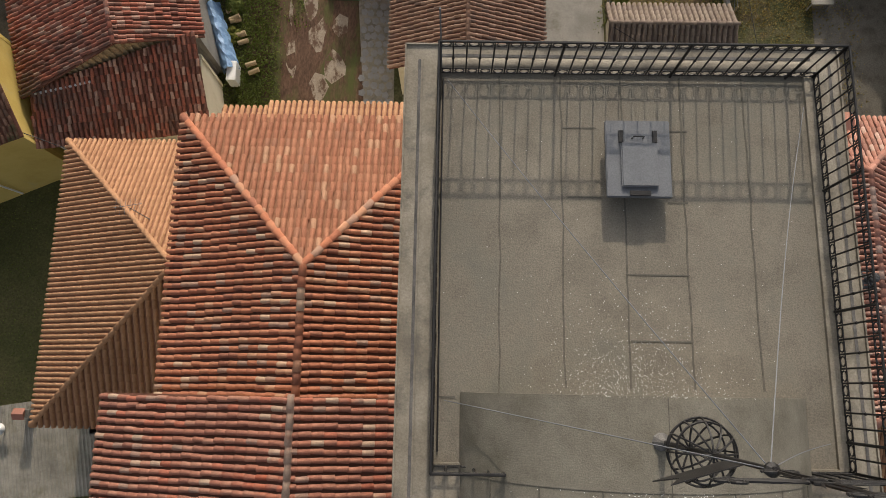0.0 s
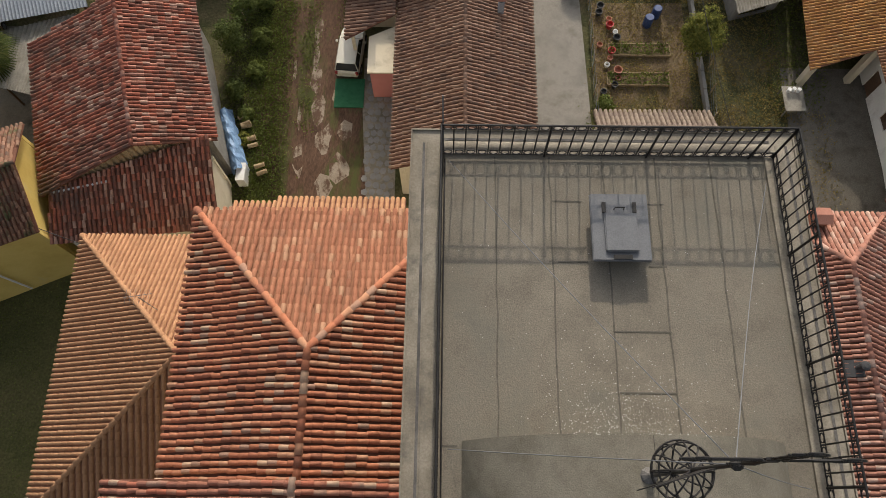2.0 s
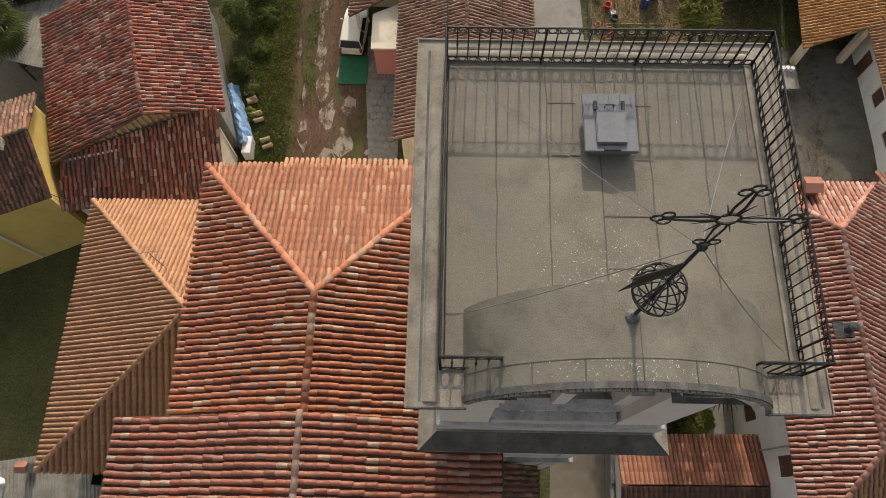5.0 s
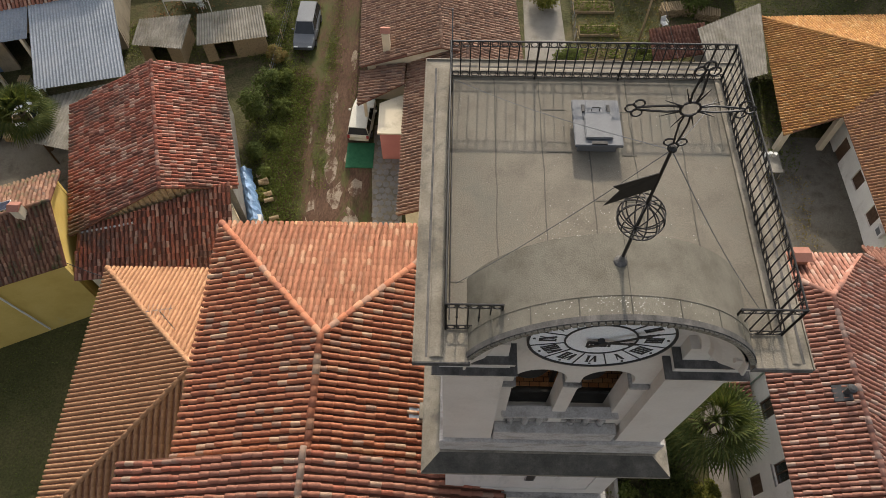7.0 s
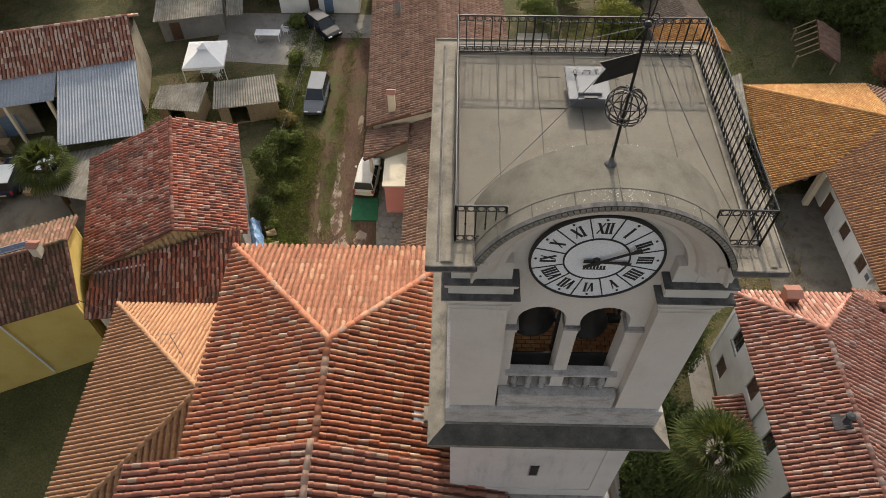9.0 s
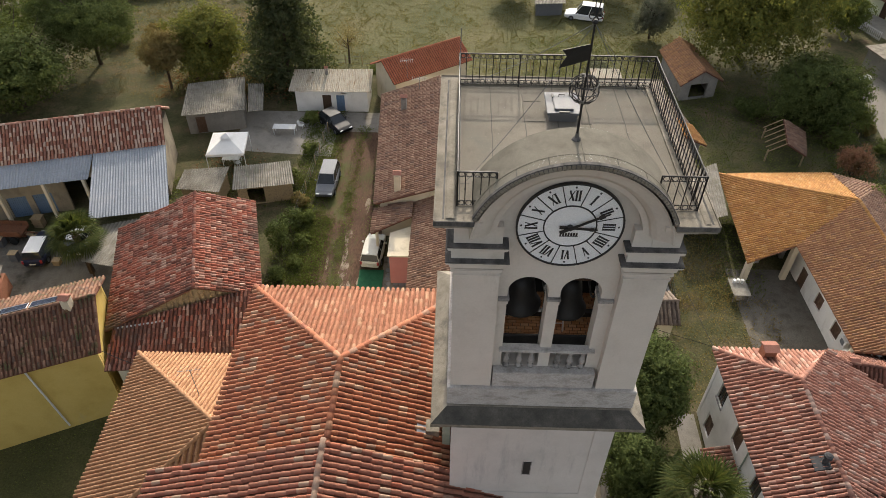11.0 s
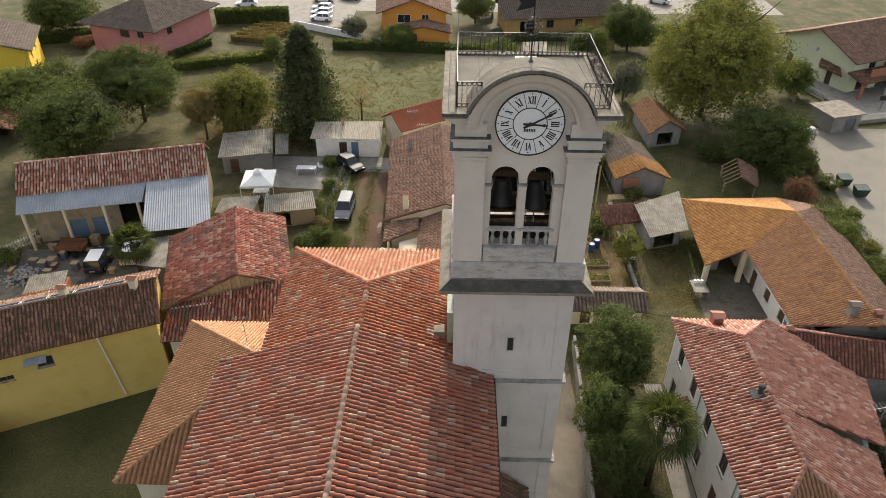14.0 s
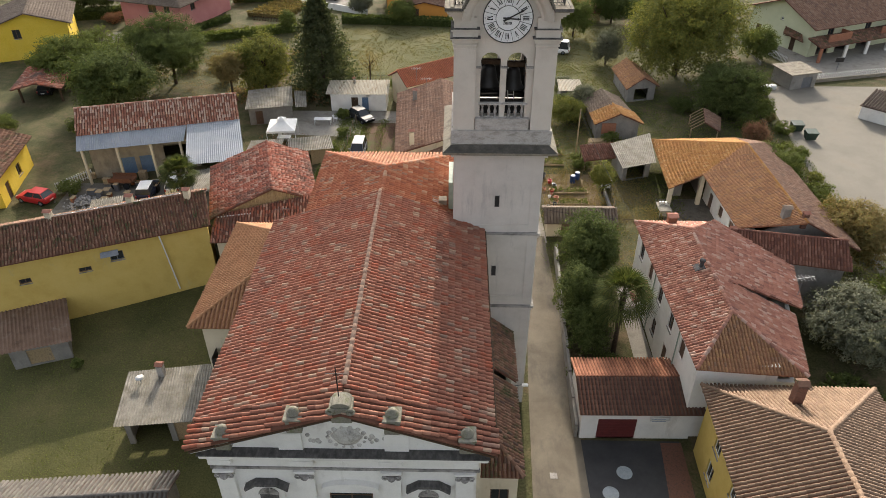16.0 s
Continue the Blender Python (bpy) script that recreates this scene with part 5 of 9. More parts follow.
post_me = Geo().tube([(0, 0, 0), (0, 0, 1.08)], 0.022, 8).mesh("post", IRON)
flip = Matrix.Rotation(math.pi / 2, 4, "Z")


def rail_run(x0, y0, x1, y1):
    L = math.hypot(x1 - x0, y1 - y0)
    n = max(2, round(L / 0.2))
    turn = Matrix.Rotation(math.atan2(y1 - y0, x1 - x0), 4, "Z")
    for z, r in ((28.0, 0.02), (27.86, 0.01), (27.16, 0.01), (27.02, 0.012)):
        part("rail", Geo().tube([(x0, y0, z), (x1, y1, z)], r, 6), IRON, railing)
    for k in range(n + 1):
        x, y = x0 + (x1 - x0) * k / n, y0 + (y1 - y0) * k / n
        if k % 9 == 0 or k == n:
            put(post_me, "post", Matrix.Translation((x, y, 26.93)), railing)
        else:
            put(bar_me, "bar", Matrix.Translation((x, y, 26.98)), railing)
            if k % 2:
                put(knob_me, "knob", Matrix.Translation((x, y, 27.5)), railing)
        if k < n:
            xm, ym = x0 + (x1 - x0) * (k + 0.5) / n, y0 + (y1 - y0) * (k + 0.5) / n
            for z in (27.09, 27.93):
                put(ring_me, "ring", Matrix.Translation((xm, ym, z)) @ turn, railing)


rail_run(0.0, 5.88, 5.76, 5.88)
rail_run(5.76, 5.88, 5.76, 0.02)
rail_run(0.0, 0.02, 0.0, 5.88)
rail_run(0.0, 0.02, 0.92, 0.02)
rail_run(4.72, 0.02, 5.76, 0.02)

# ---- cross, vane and wire ball over the vault ----
cross = thing("iron_cross", "black wrought-iron cross with a vane and wire ball on a pole", "cross", (2.7, 0.5, 28.62))
QX, QY = 2.7, 0.5
part("pole", Geo().tube([(QX, QY, 28.5), (QX, QY, 31.5)], 0.03, 8, 0.022), IRON, cross)
part("pole_foot", Geo().lathe([(0.12, 0), (0.1, 0.05), (0.05, 0.1), (0.035, 0.2)], (QX, QY, 28.61), 10), STONE_DARK, cross)
part("collar", Geo().lathe([(0.03, 0), (0.06, 0.03), (0.06, 0.06), (0.03, 0.09)], (QX, QY, 31.4), 10), IRON, cross)
vane = part("vane", Geo().slab([(QX + 0.02, QY - 0.005, 30.62), (QX + 0.02, QY - 0.005, 30.98), (QX - 0.62, QY - 0.2, 30.92), (QX - 0.5, QY - 0.16, 30.78), (QX - 0.66, QY - 0.22, 30.52)], (0.004, 0.012, 0)), IRON, cross, "swallow-tailed black vane")
for k in range(6):
    t = math.pi * k / 6
    pts = [(QX + 0.33 * math.sin(q) * math.cos(t), QY + 0.33 * math.sin(q) * math.sin(t), 29.93 + 0.33 * math.cos(q)) for q in [2 * math.pi * j / 24 for j in range(25)]]
    part("hoop", Geo().tube(pts, 0.011, 5), IRON, cross)
for z, r in ((29.93, 0.33), (30.08, 0.295), (29.78, 0.295)):
    part("hoop", Geo().tube([(QX + r * math.cos(q), QY + r * math.sin(q), z) for q in [2 * math.pi * j / 28 for j in range(29)]], 0.012, 5), IRON, cross)
XC = 32.15
for dx, dz in ((1, 0), (-1, 0), (0, 1), (0, -1)):
    for s in (-1, 1):
        ox, oz = dz * s, dx * s
        pts = [(QX + dx * a + ox * b, QY, XC + dz * a + oz * b) for a, b in ((0.09, 0.03), (0.25, 0.05), (0.45, 0.035), (0.6, 0.015))]
        part("arm", Geo().tube(pts, 0.013, 5), IRON, cross)
    for ca, cb in ((0.66, 0.0), (0.58, 0.075), (0.58, -0.075)):
        cx, cz = QX + dx * ca + dz * cb, XC + dz * ca + dx * cb
        part("trefoil", Geo().tube([(cx + 0.06 * math.cos(q), QY, cz + 0.06 * math.sin(q)) for q in [2 * math.pi * j / 12 for j in range(13)]], 0.012, 5), IRON, cross)
for k in range(8):
    t = math.pi / 8 + math.pi * k / 4
    part("ray", Geo().tube([(QX + 0.1 * math.cos(t), QY, XC + 0.1 * math.sin(t)), (QX + 0.34 * math.cos(t), QY, XC + 0.34 * math.sin(t))], 0.012, 5, 0.003), IRON, cross)
part("boss", Geo().tube([(QX + 0.11 * math.cos(q), QY, XC + 0.11 * math.sin(q)) for q in [2 * math.pi * j / 16 for j in range(17)]], 0.016, 6), IRON, cross)
for x, y, z in ((0.1, 5.8, 26.97), (5.6, 5.4, 26.97), (0.15, 0.9, 26.97), (5.55, 0.4, 26.97)):
    g = Geo()
    a, b = Vector((QX, QY, 31.42)), Vector((x, y, z))
    pts = [a.lerp(b, k / 10) - Vector((0, 0, 0.12 * math.sin(math.pi * k / 10))) for k in range(11)]
    solo("guy_wire", g.tube(pts, 0.006, 4), STEEL, "thin steel guy wire from the pole to the terrace", "wire", group="guy wires")
rod = thing("lightning_rod", "slim metal rod at a corner of the terrace", "lightning rod", (0.02, 5.95, 27))
part("rod", Geo().tube([(0.02, 5.95, 26.95), (0.02, 5.95, 28.75)], 0.014, 6), STEEL, rod)
part("cable", Geo().tube([(0.05, 5.8, 26.97), (0.05, 3.0, 26.97), (0.06, 0.2, 26.97)], 0.014, 5), IRON, rod)


# ---- church ----
church = thing("church", "large church with old red barrel-tile roofs and a white baroque front", "church", (-4.6, -3, -3))
NX0, NX1, NR, NE, NZ = -11.6, 1.95, -4.62, 12.9, 15.3
near_tower = lambda a: a.x > -4.4 and a.y > 2.4
# nave roof
roof_plane(church, [(NX0, 0.72, NE), (NX0, -16.2, NE), (NR, -16.2, NZ), (NR, 0.72, NZ)], T_NAVE, 0.255, 0.40, 0.012, 4)
roof_plane(church, [(NX1, -16.2, NE), (NX1, 0.72, NE), (NR, 0.72, NZ), (NR, -16.2, NZ)], T_NAVE, 0.255, 0.40, 0.012, 4)
ridge_tiles(church, (NR, -16.1, NZ), (NR, 0.75, NZ), MORTAR, 0.12, 0.5)
# lower strip over the front
roof_plane(church, [(NX0 - 0.15, -16.15, NE - 0.04), (NX0 - 0.15, -17.45, NE - 0.4), (NR, -17.45, NZ - 0.35), (NR, -16.15, NZ + 0.01)], T_NAVE, 0.255, 0.40, 0.012, 4)
roof_plane(church, [(NX1 + 0.15, -17.45, NE - 0.4), (NX1 + 0.15, -16.15, NE - 0.12), (NR, -16.15, NZ - 0.07), (NR, -17.45, NZ - 0.35)], T_NAVE, 0.255, 0.40, 0.012, 4)
# choir roof
QX0, QX1, QE, QZ = -9.85, 0.62, 12.75, 14.75
roof_plane(church, [(QX0, 10.85, QE), (QX0, 0.6, QE), (NR, 0.6, QZ), (NR, 4.95, QZ)], T_CHOIR, 0.25, 0.38, 0.012, 4)
roof_plane(church, [(QX1, 0.6, QE), (QX1, 10.85, QE), (NR, 4.95, QZ), (NR, 0.6, QZ)], T_CHOIR, 0.25, 0.38, 0.012, 4, pieces=300, keep=near_tower)
roof_plane(church, [(QX1, 10.85, QE), (QX0, 10.85, QE), (NR, 4.95, QZ)], T_HIP, 0.25, 0.38, 0.012, 4, bed=BED_RED)
ridge_tiles(church, (NR, 0.7, QZ), (NR, 4.95, QZ), T_CHOIR, 0.14)
ridge_tiles(church, (QX0, 10.85, QE), (NR, 4.95, QZ), T_CHOIR, 0.13)
ridge_tiles(church, (QX1, 10.85, QE), (NR, 4.95, QZ), T_CHOIR, 0.13)
# walls
shell(church, [(-11.15, -16.4), (1.45, -16.4), (1.45, 0.6), (-11.15, 0.6)], -3, 12.75, CREAM, thick=0.5)
gable_end(church, (1.45, 0.6), (-11.15, 0.6), 12.76, 15.1, CREAM, 0.5)
shell(church, [(-9.4, 0.62), (-0.2, 0.62), (-0.2, 10.5), (-9.4, 10.5)], -3, 12.6, CREAM, thick=0.5)
# lean-to behind the choir
roof_plane(church, [(-1.8, 12.65, 9.9), (-7.5, 12.65, 9.9), (-7.5, 10.5, 10.7), (-1.8, 10.5, 10.7)], T_LIGHT, 0.24, 0.4, 0.004)
roof_plane(church, [(-7.52, 12.5, 9.7), (-9.5, 12.5, 9.7), (-9.5, 10.5, 10.5), (-7.52, 10.5, 10.5)], T_LIGHT, 0.24, 0.4, 0.004)
shell(church, [(-9.3, 10.52), (-2.0, 10.52), (-2.0, 12.3), (-9.3, 12.3)], -2, 9.7, CREAM)
# gutters
part("gutter", Geo().tube([(NX0 - 0.1, -16.2, NE - 0.08), (NX0 - 0.1, 0.7, NE - 0.08)], 0.07, 8), WOOD, church)
part("gutter", Geo().tube([(NX1 + 0.1, -16.2, NE - 0.08), (NX1 + 0.1, -0.1, NE - 0.08)], 0.07, 8), WOOD, church)
# white front with pediment, pilasters and niches
FY = -16.75
front = part("facade", Geo().box(-10.95, 1.25, FY, -16.42, -3.4, 11.45), WHITE, church)
part("pediment", Geo().slab([(-11.2, FY + 0.02, 11.9), (1.5, FY + 0.02, 11.9), (NR, FY + 0.02, 14.35)], (0, 0.3, 0)), WHITE, church, "white tympanum")
part("pediment_cornice", Geo().box(-11.4, 1.75, FY - 0.42, FY + 0.2, 11.55, 11.78), WHITE, church, bevel=0.04)
part("cornice_top", Geo().box(-11.45, 1.8, FY - 0.46, FY + 0.2, 11.785, 11.86), STONE_DARK, church, "blackened top of the cornice")
for sx, xe in ((-1, -11.65), (1, 1.98)):
    for o, d, m in ((0.0, 0.62, WOOD), (0.14, 0.5, ZINC), (0.26, 0.4, WHITE)):
        zt, ze = 14.75 - o, 12.28 - o
        part("raking_cornice", Geo().slab([(xe, FY - d, ze), (NR, FY - d, zt), (NR, FY + 0.1, zt), (xe, FY + 0.1, ze)], (0, 0, -0.11)), m, church)
part("entablature", Geo().box(-11.05, 1.35, FY - 0.12, FY, 10.75, 11.54), WHITE, church)
part("entablature_line", Geo().box(-11.1, 1.4, FY - 0.2, FY - 0.01, 10.62, 10.74), STONE, church)
for x in (-10.5, -6.75, -2.7, 0.7):
    pil = part("pilaster", Geo().box(x - 0.42, x + 0.42, FY - 0.24, FY - 0.001, -3.2, 10.1), WHITE, church)
    part("capital", Geo().box(x - 0.5, x + 0.5, FY - 0.34, FY - 0.001, 10.45, 10.6), WHITE, pil, bevel=0.03)
    part("capital", Geo().box(x - 0.55, x + 0.55, FY - 0.42, FY - 0.001, 11.1, 11.53), WHITE, pil, bevel=0.04)
    for k in (-1, 1):
        part("volute", Geo().tube([(x + k * 0.3 + 0.12 * math.cos(q), FY - 0.3, 10.26 + 0.12 * math.sin(q)) for q in [2 * math.pi * j / 10 for j in range(11)]], 0.05, 6), STONE, pil)
    part("ornament", Geo().lathe([(0.16, 0), (0.22, 0.12), (0.12, 0.26), (0.2, 0.34)], (x, FY - 0.26, 10.08), 8), STONE, pil)
for x in (-8.65, -1.0):
    n = part("niche", Geo().box(x - 0.75, x + 0.75, FY - 0.12, FY - 0.001, 6.5, 9.35), WHITE, church)
    part("hood", Geo().slab([(x - 1.05, FY - 0.4, 9.35), (x - 0.5, FY - 0.4, 9.75), (x + 0.5, FY - 0.4, 9.75), (x + 1.05, FY - 0.4, 9.35), (x + 1.0, FY - 0.4, 9.2), (x + 0.48, FY - 0.4, 9.58), (x - 0.48, FY - 0.4, 9.58), (x - 1.0, FY - 0.4, 9.2)], (0, 0.39, 0)), STONE_DARK, n)
    fan = Geo()
    for k in range(9):
        t0 = math.pi * k / 9
        t1 = math.pi * (k + 0.8) / 9
        fan.slab([(x, FY - 0.16, 8.7), (x + 0.5 * math.cos(t1), FY - 0.2, 8.7 + 0.5 * math.sin(t1)), (x + 0.5 * math.cos(t0), FY - 0.2, 8.7 + 0.5 * math.sin(t0))], (0, 0.05, 0))
    part("shell_relief", fan, STONE, n)
    # no hollow is cut: a flat dark plate gives the niche its shade
    part("recess", Geo().box(x - 0.45, x + 0.45, FY - 0.128, FY - 0.121, 6.6, 8.68), STONE_DARK, n)
part("window_hood", Geo().slab([(-4.7 + 1.35 * math.cos(math.pi * k / 12), FY - 0.3, 9.3 + 0.42 * math.sin(math.pi * k / 12)) for k in range(13)] + [(-4.7 - 1.35, FY - 0.3, 9.1), (-4.7 + 1.35, FY - 0.3, 9.1)], (0, 0.29, 0)), WHITE, church)
win = part("great_window", Geo().box(-5.75, -3.7, FY - 0.03, FY - 0.002, 6.0, 9.05), GLASS, church, "dark arched window")
for x in (-5.75, -4.72, -3.74):
    part("window_bar", Geo().box(x, x + 0.06, FY - 0.06, FY - 0.031, 6.0, 9.05), FRAME, win)
for z in (6.6, 7.6, 8.6):
    part("window_bar", Geo().box(-5.75, -3.7, FY - 0.058, FY - 0.032, z, z + 0.05), FRAME, win)
for x in (-7.2, -2.4):
    part("tympanum_strip", Geo().box(x - 0.55, x + 0.55, FY - 0.1, FY + 0.019, 11.9, 13.0), WHITE, church)
CARVED = material("pale carved stone", [(0.36, 0.34, 0.31), (0.48, 0.46, 0.42), (0.55, 0.53, 0.49)], 0.93, 2.5, bump=0.5, fine=18, stain=((0.17, 0.16, 0.145), 2.2, 0.5, 0.66, (1, 1, 1)))
cart = part("cartouche", Geo().lathe([(0.3, 0), (0.75, 0.3), (0.95, 0.75), (0.8, 1.15), (0.5, 1.45), (0.2, 1.6)], (NR, FY + 0.62, 12.0), 18), CARVED, church, "carved stone cartouche", smooth=True)
rng = random.Random(21)
for k in range(14):
    t = 2 * math.pi * k / 14
    r = rng.uniform(0.08, 0.14)
    part("scroll", Geo().lathe([(0.02, -r), (r * 0.8, -r * 0.5), (r, 0), (r * 0.8, r * 0.5), (0.02, r)], (NR + 0.85 * math.cos(t), FY + 0.02, 12.7 + 0.66 * math.sin(t)), 8), CARVED, cart, smooth=True)
for x in (-6.0, -3.2):
    for k in range(7):
        r = rng.uniform(0.07, 0.13)
        part("scroll", Geo().lathe([(0.02, -r), (r * 0.8, -r * 0.5), (r, 0), (r * 0.8, r * 0.5), (0.02, r)], (x + rng.uniform(-0.5, 0.5), FY + 0.03, 12.35 + rng.uniform(0, 0.5)), 7), CARVED, cart, smooth=True)


def finial(x, z, s=1.0):
    top = thing("stone_finial", "mossy carved stone finial on the church front", "finial", (x, -17.0, z), "finials on the church front")
    part("plinth", Geo().box(x - 0.44 * s, x + 0.44 * s, -17.35, -16.6, z - 0.7, z + 0.1), STONE_MOSS, top, bevel=0.03)
    part("slab", Geo().box(x - 0.52 * s, x + 0.52 * s, -17.43, -16.5, z + 0.1, z + 0.2), STONE_MOSS, top, bevel=0.03)
    part("bulb", Geo().lathe([(0.36 * s, 0), (0.38 * s, 0.06), (0.28 * s, 0.1), (0.3 * s, 0.17), (0.2 * s, 0.23), (0.2 * s, 0.27), (0.08 * s, 0.33)], (x, -16.97, z + 0.2), 14), STONE_MOSS, top, smooth=True)



for x, z in ((-10.05, 13.1), (-6.75, 14.3), (-2.5, 14.3), (0.75, 13.1)):
    finial(x, z, 0.78)
ped = thing("stone_pedestal", "mossy stone pedestal with an iron cross on the church front", "pedestal", (NR - 0.1, -17.0, 14.8))
part("block", Geo().box(-5.12, -4.12, -17.4, -16.6, 14.3, 15.3), STONE_MOSS, ped, bevel=0.08)
part("crest", Geo().slab([(-4.62 + 0.42 * math.cos(math.pi * k / 10), -17.35, 15.25 + 0.25 * math.sin(math.pi * k / 10)) for k in range(11)], (0, 0.7, 0)), STONE_MOSS, ped)
for x in (-5.05, -4.19):
    part("volute", Geo().tube([(x + 0.13 * math.cos(q), -17.42, 15.1 + 0.13 * math.sin(q)) for q in [2 * math.pi * j / 12 for j in range(13)]], 0.08, 6), STONE_MOSS, ped)
part("cross_upright", Geo().tube([(-4.7, -17.0, 15.6), (-4.7, -17.0, 17.3)], 0.025, 6), IRON, ped)
part("cross_bar", Geo().tube([(-5.15, -17.0, 16.9), (-4.25, -17.0, 16.9)], 0.02, 6), IRON, ped)
for k in range(8):
    t = 2 * math.pi * k / 8
    part("cross_ray", Geo().tube([(-4.7, -17.0, 16.9), (-4.7 + 0.3 * math.cos(t), -17.0, 16.9 + 0.3 * math.sin(t))], 0.01, 5), IRON, ped)

# side chapels along the lane
chap = thing("side_chapel", "low side chapel with a dark mossy tile roof against the church", "chapel", (3, -6, -3))
roof_plane(chap, [(4.25, -5.1, 4.4), (4.25, -0.2, 4.4), (1.5, -0.2, 6.6), (1.5, -5.1, 6.6)], T_DARK, 0.25, 0.4, 0.015)
roof_plane(chap, [(4.2, -12.2, 4.0), (4.2, -5.2, 4.0), (1.5, -5.2, 6.1), (1.5, -9.6, 6.1)], T_DARK, 0.25, 0.4, 0.015)
roof_plane(chap, [(1.5, -12.2, 4.0), (4.2, -12.2, 4.0), (1.5, -9.6, 6.1)], T_DARK, 0.25, 0.4, 0.015)
ridge_tiles(chap, (4.2, -12.2, 4.05), (1.5, -9.6, 6.15), T_DARK)
shell(chap, [(1.47, -11.9), (3.95, -11.9), (3.95, -0.3), (1.47, -0.3)], -3, 3.9, CREAM, [(0, 0.9, 3.6, 1.1, 1.9, "window")])
# sacristy
sac = thing("sacristy", "two-storey sacristy with a new orange barrel-tile hip roof", "sacristy", (-15, 6, -3))
SA = (-11.6, 6.0, 8.15)
roof_plane(sac, [(-18.6, 12.65, 5.0), (-18.6, -0.9, 5.0), SA], T_LIGHT, 0.24, 0.4, 0.003, 4, pieces=260, bed=BED_RED)
roof_plane(sac, [(-9.4, 12.65, 5.0), (-18.6, 12.65, 5.0), SA, (-9.4, 6.0, 8.15)], T_LIGHT, 0.24, 0.4, 0.003, 4, bed=BED_RED)
roof_plane(sac, [(-18.6, -0.9, 5.0), (-9.4, -0.9, 5.0), (-9.4, 6.0, 8.15), SA], T_LIGHT, 0.3, 0.38, 0.003, 4, bed=BED_RED)
ridge_tiles(sac, (-18.6, 12.65, 5.0), SA, T_LIGHT, 0.12)
ridge_tiles(sac, (-18.6, -0.9, 5.0), SA, T_LIGHT, 0.12)
shell(sac, [(-17.9, -0.2), (-9.5, -0.2), (-9.5, 11.9), (-17.9, 11.9)], -2.9, 4.9, CREAM, [(0, 1.5, 4.2, 0.9, 1.4, "window"), (3, 2, 1.0, 1.0, 1.5, "window"), (3, 6, 4.4, 1.0, 1.5, "window")])
bal_t = part("balcony", Geo().box(-17.2, -15.6, -1.4, -0.22, 1.4, 1.55), STONE, sac)
part("balcony_rail", Geo().box(-17.2, -15.6, -1.42, -1.38, 1.56, 2.5).box(-17.22, -17.18, -1.37, -0.23, 1.56, 2.5), IRON, bal_t)
ant = thing("tv_antenna", "metal television antenna on the roof", "antenna", (-13.2, 8.2, 7.0), "antennas")
part("mast", Geo().tube([(-13.2, 8.2, 6.6), (-13.2, 8.2, 9.3)], 0.02, 6), STEEL, ant)
part("boom", Geo().tube([(-13.9, 8.2, 9.2), (-12.7, 8.4, 9.2)], 0.012, 5), STEEL, ant)
for k in range(6):
    part("element", Geo().tube([(-13.8 + 0.2 * k, 7.9, 9.2), (-13.8 + 0.2 * k, 8.6, 9.2)], 0.006, 4), STEEL, ant)
vent = thing("roof_vent", "small zinc skylight box in the choir roof", "vent", (-0.9, 2.6, 13.5))
part("flashing", Geo().slab([(-1.35, 2.25, 13.6), (-1.0, 2.25, 13.47), (-1.0, 2.85, 13.47), (-1.35, 2.85, 13.6)], (0, 0, -0.1)), ZINC, vent)
part("box", Geo().box(-0.98, -0.45, 2.25, 2.85, 13.0, 13.7), COPING, vent, bevel=0.02)
# copper flashing between choir and tower
part("flashing", Geo().box(-0.32, -0.02, 2.0, 4.9, 13.2, 15.2), COPPER, church, "green copper flashing")

# ---- houses west of the church ----
barn = gable_house("barn", "old barn with a mottled red tile roof and board gable", [(-13.4, 19.2), (-15.9, 28.3), (-24.4, 25.0), (-21.8, 15.9)], -0.8, 3.7, 5.5, GREY_WALL, T_BARN, 0.4, jitter=0.022, category="barn", ends=False, pitch=0.26, at=0.4, pieces=280)
for k in range(26):
    t = (k + 0.5) / 26
    x, y = -13.4 + (-21.8 + 13.4) * t, 19.2 + (15.9 - 19.2) * t
    h = 3.7 + 1.7 * (1 - abs(t - 0.4) / (0.4 if t < 0.4 else 0.6))
    part("board", Geo().box(x - 0.165, x + 0.16, y - 0.075, y + 0.075, 3.3, h), WOOD_PALE, barn, "pale weathered gable board")
lean = thing("lean_to", "lean-to with a dark red tile roof against the barn", "lean-to", (-17, 16, -1.2))
roof_plane(lean, [(-21.6, 13.0, 2.55), (-12.6, 14.2, 2.55), (-13.25, 18.95, 4.15), (-21.7, 15.8, 3.95)], T_BARN, 0.26, 0.38, 0.02)
shell(lean, [(-21.2, 13.6), (-12.9, 14.6), (-13.5, 18.6), (-21.2, 15.7)], -1.6, 2.5, CREAM)
plank = solo("loose_gutter", Geo().tube([(-21.5, 15.6, 3.7), (-18.6, 16.3, 3.75)], 0.07, 8), WHITE_PAINT, "loose white gutter pipe across the tiles", "gutter")
yel = gable_house("yellow_house", "long yellow plaster house with a dark old tile roof", [(-38.0, 6.3), (-21.6, 13.2), (-23.6, 18.9), (-40.0, 12.0)], -2.0, 4.6, 6.0, YELLOW, T_DARK, 0.35, [(0, 7.0, 4.2, 1.0, 0.45, "window", FRAME), (0, 9.6, 4.7, 1.1, 0.9, "window", STEEL), (0, 2.5, 4.2, 0.9, 0.5, "window", FRAME)], jitter=0.02, pitch=0.25, pieces=240)
part("downpipe", Geo().tube([(-25.2, 11.5, 4.4), (-24.7, 11.72, -1.5)], 0.06, 8), WHITE_PAINT, yel)
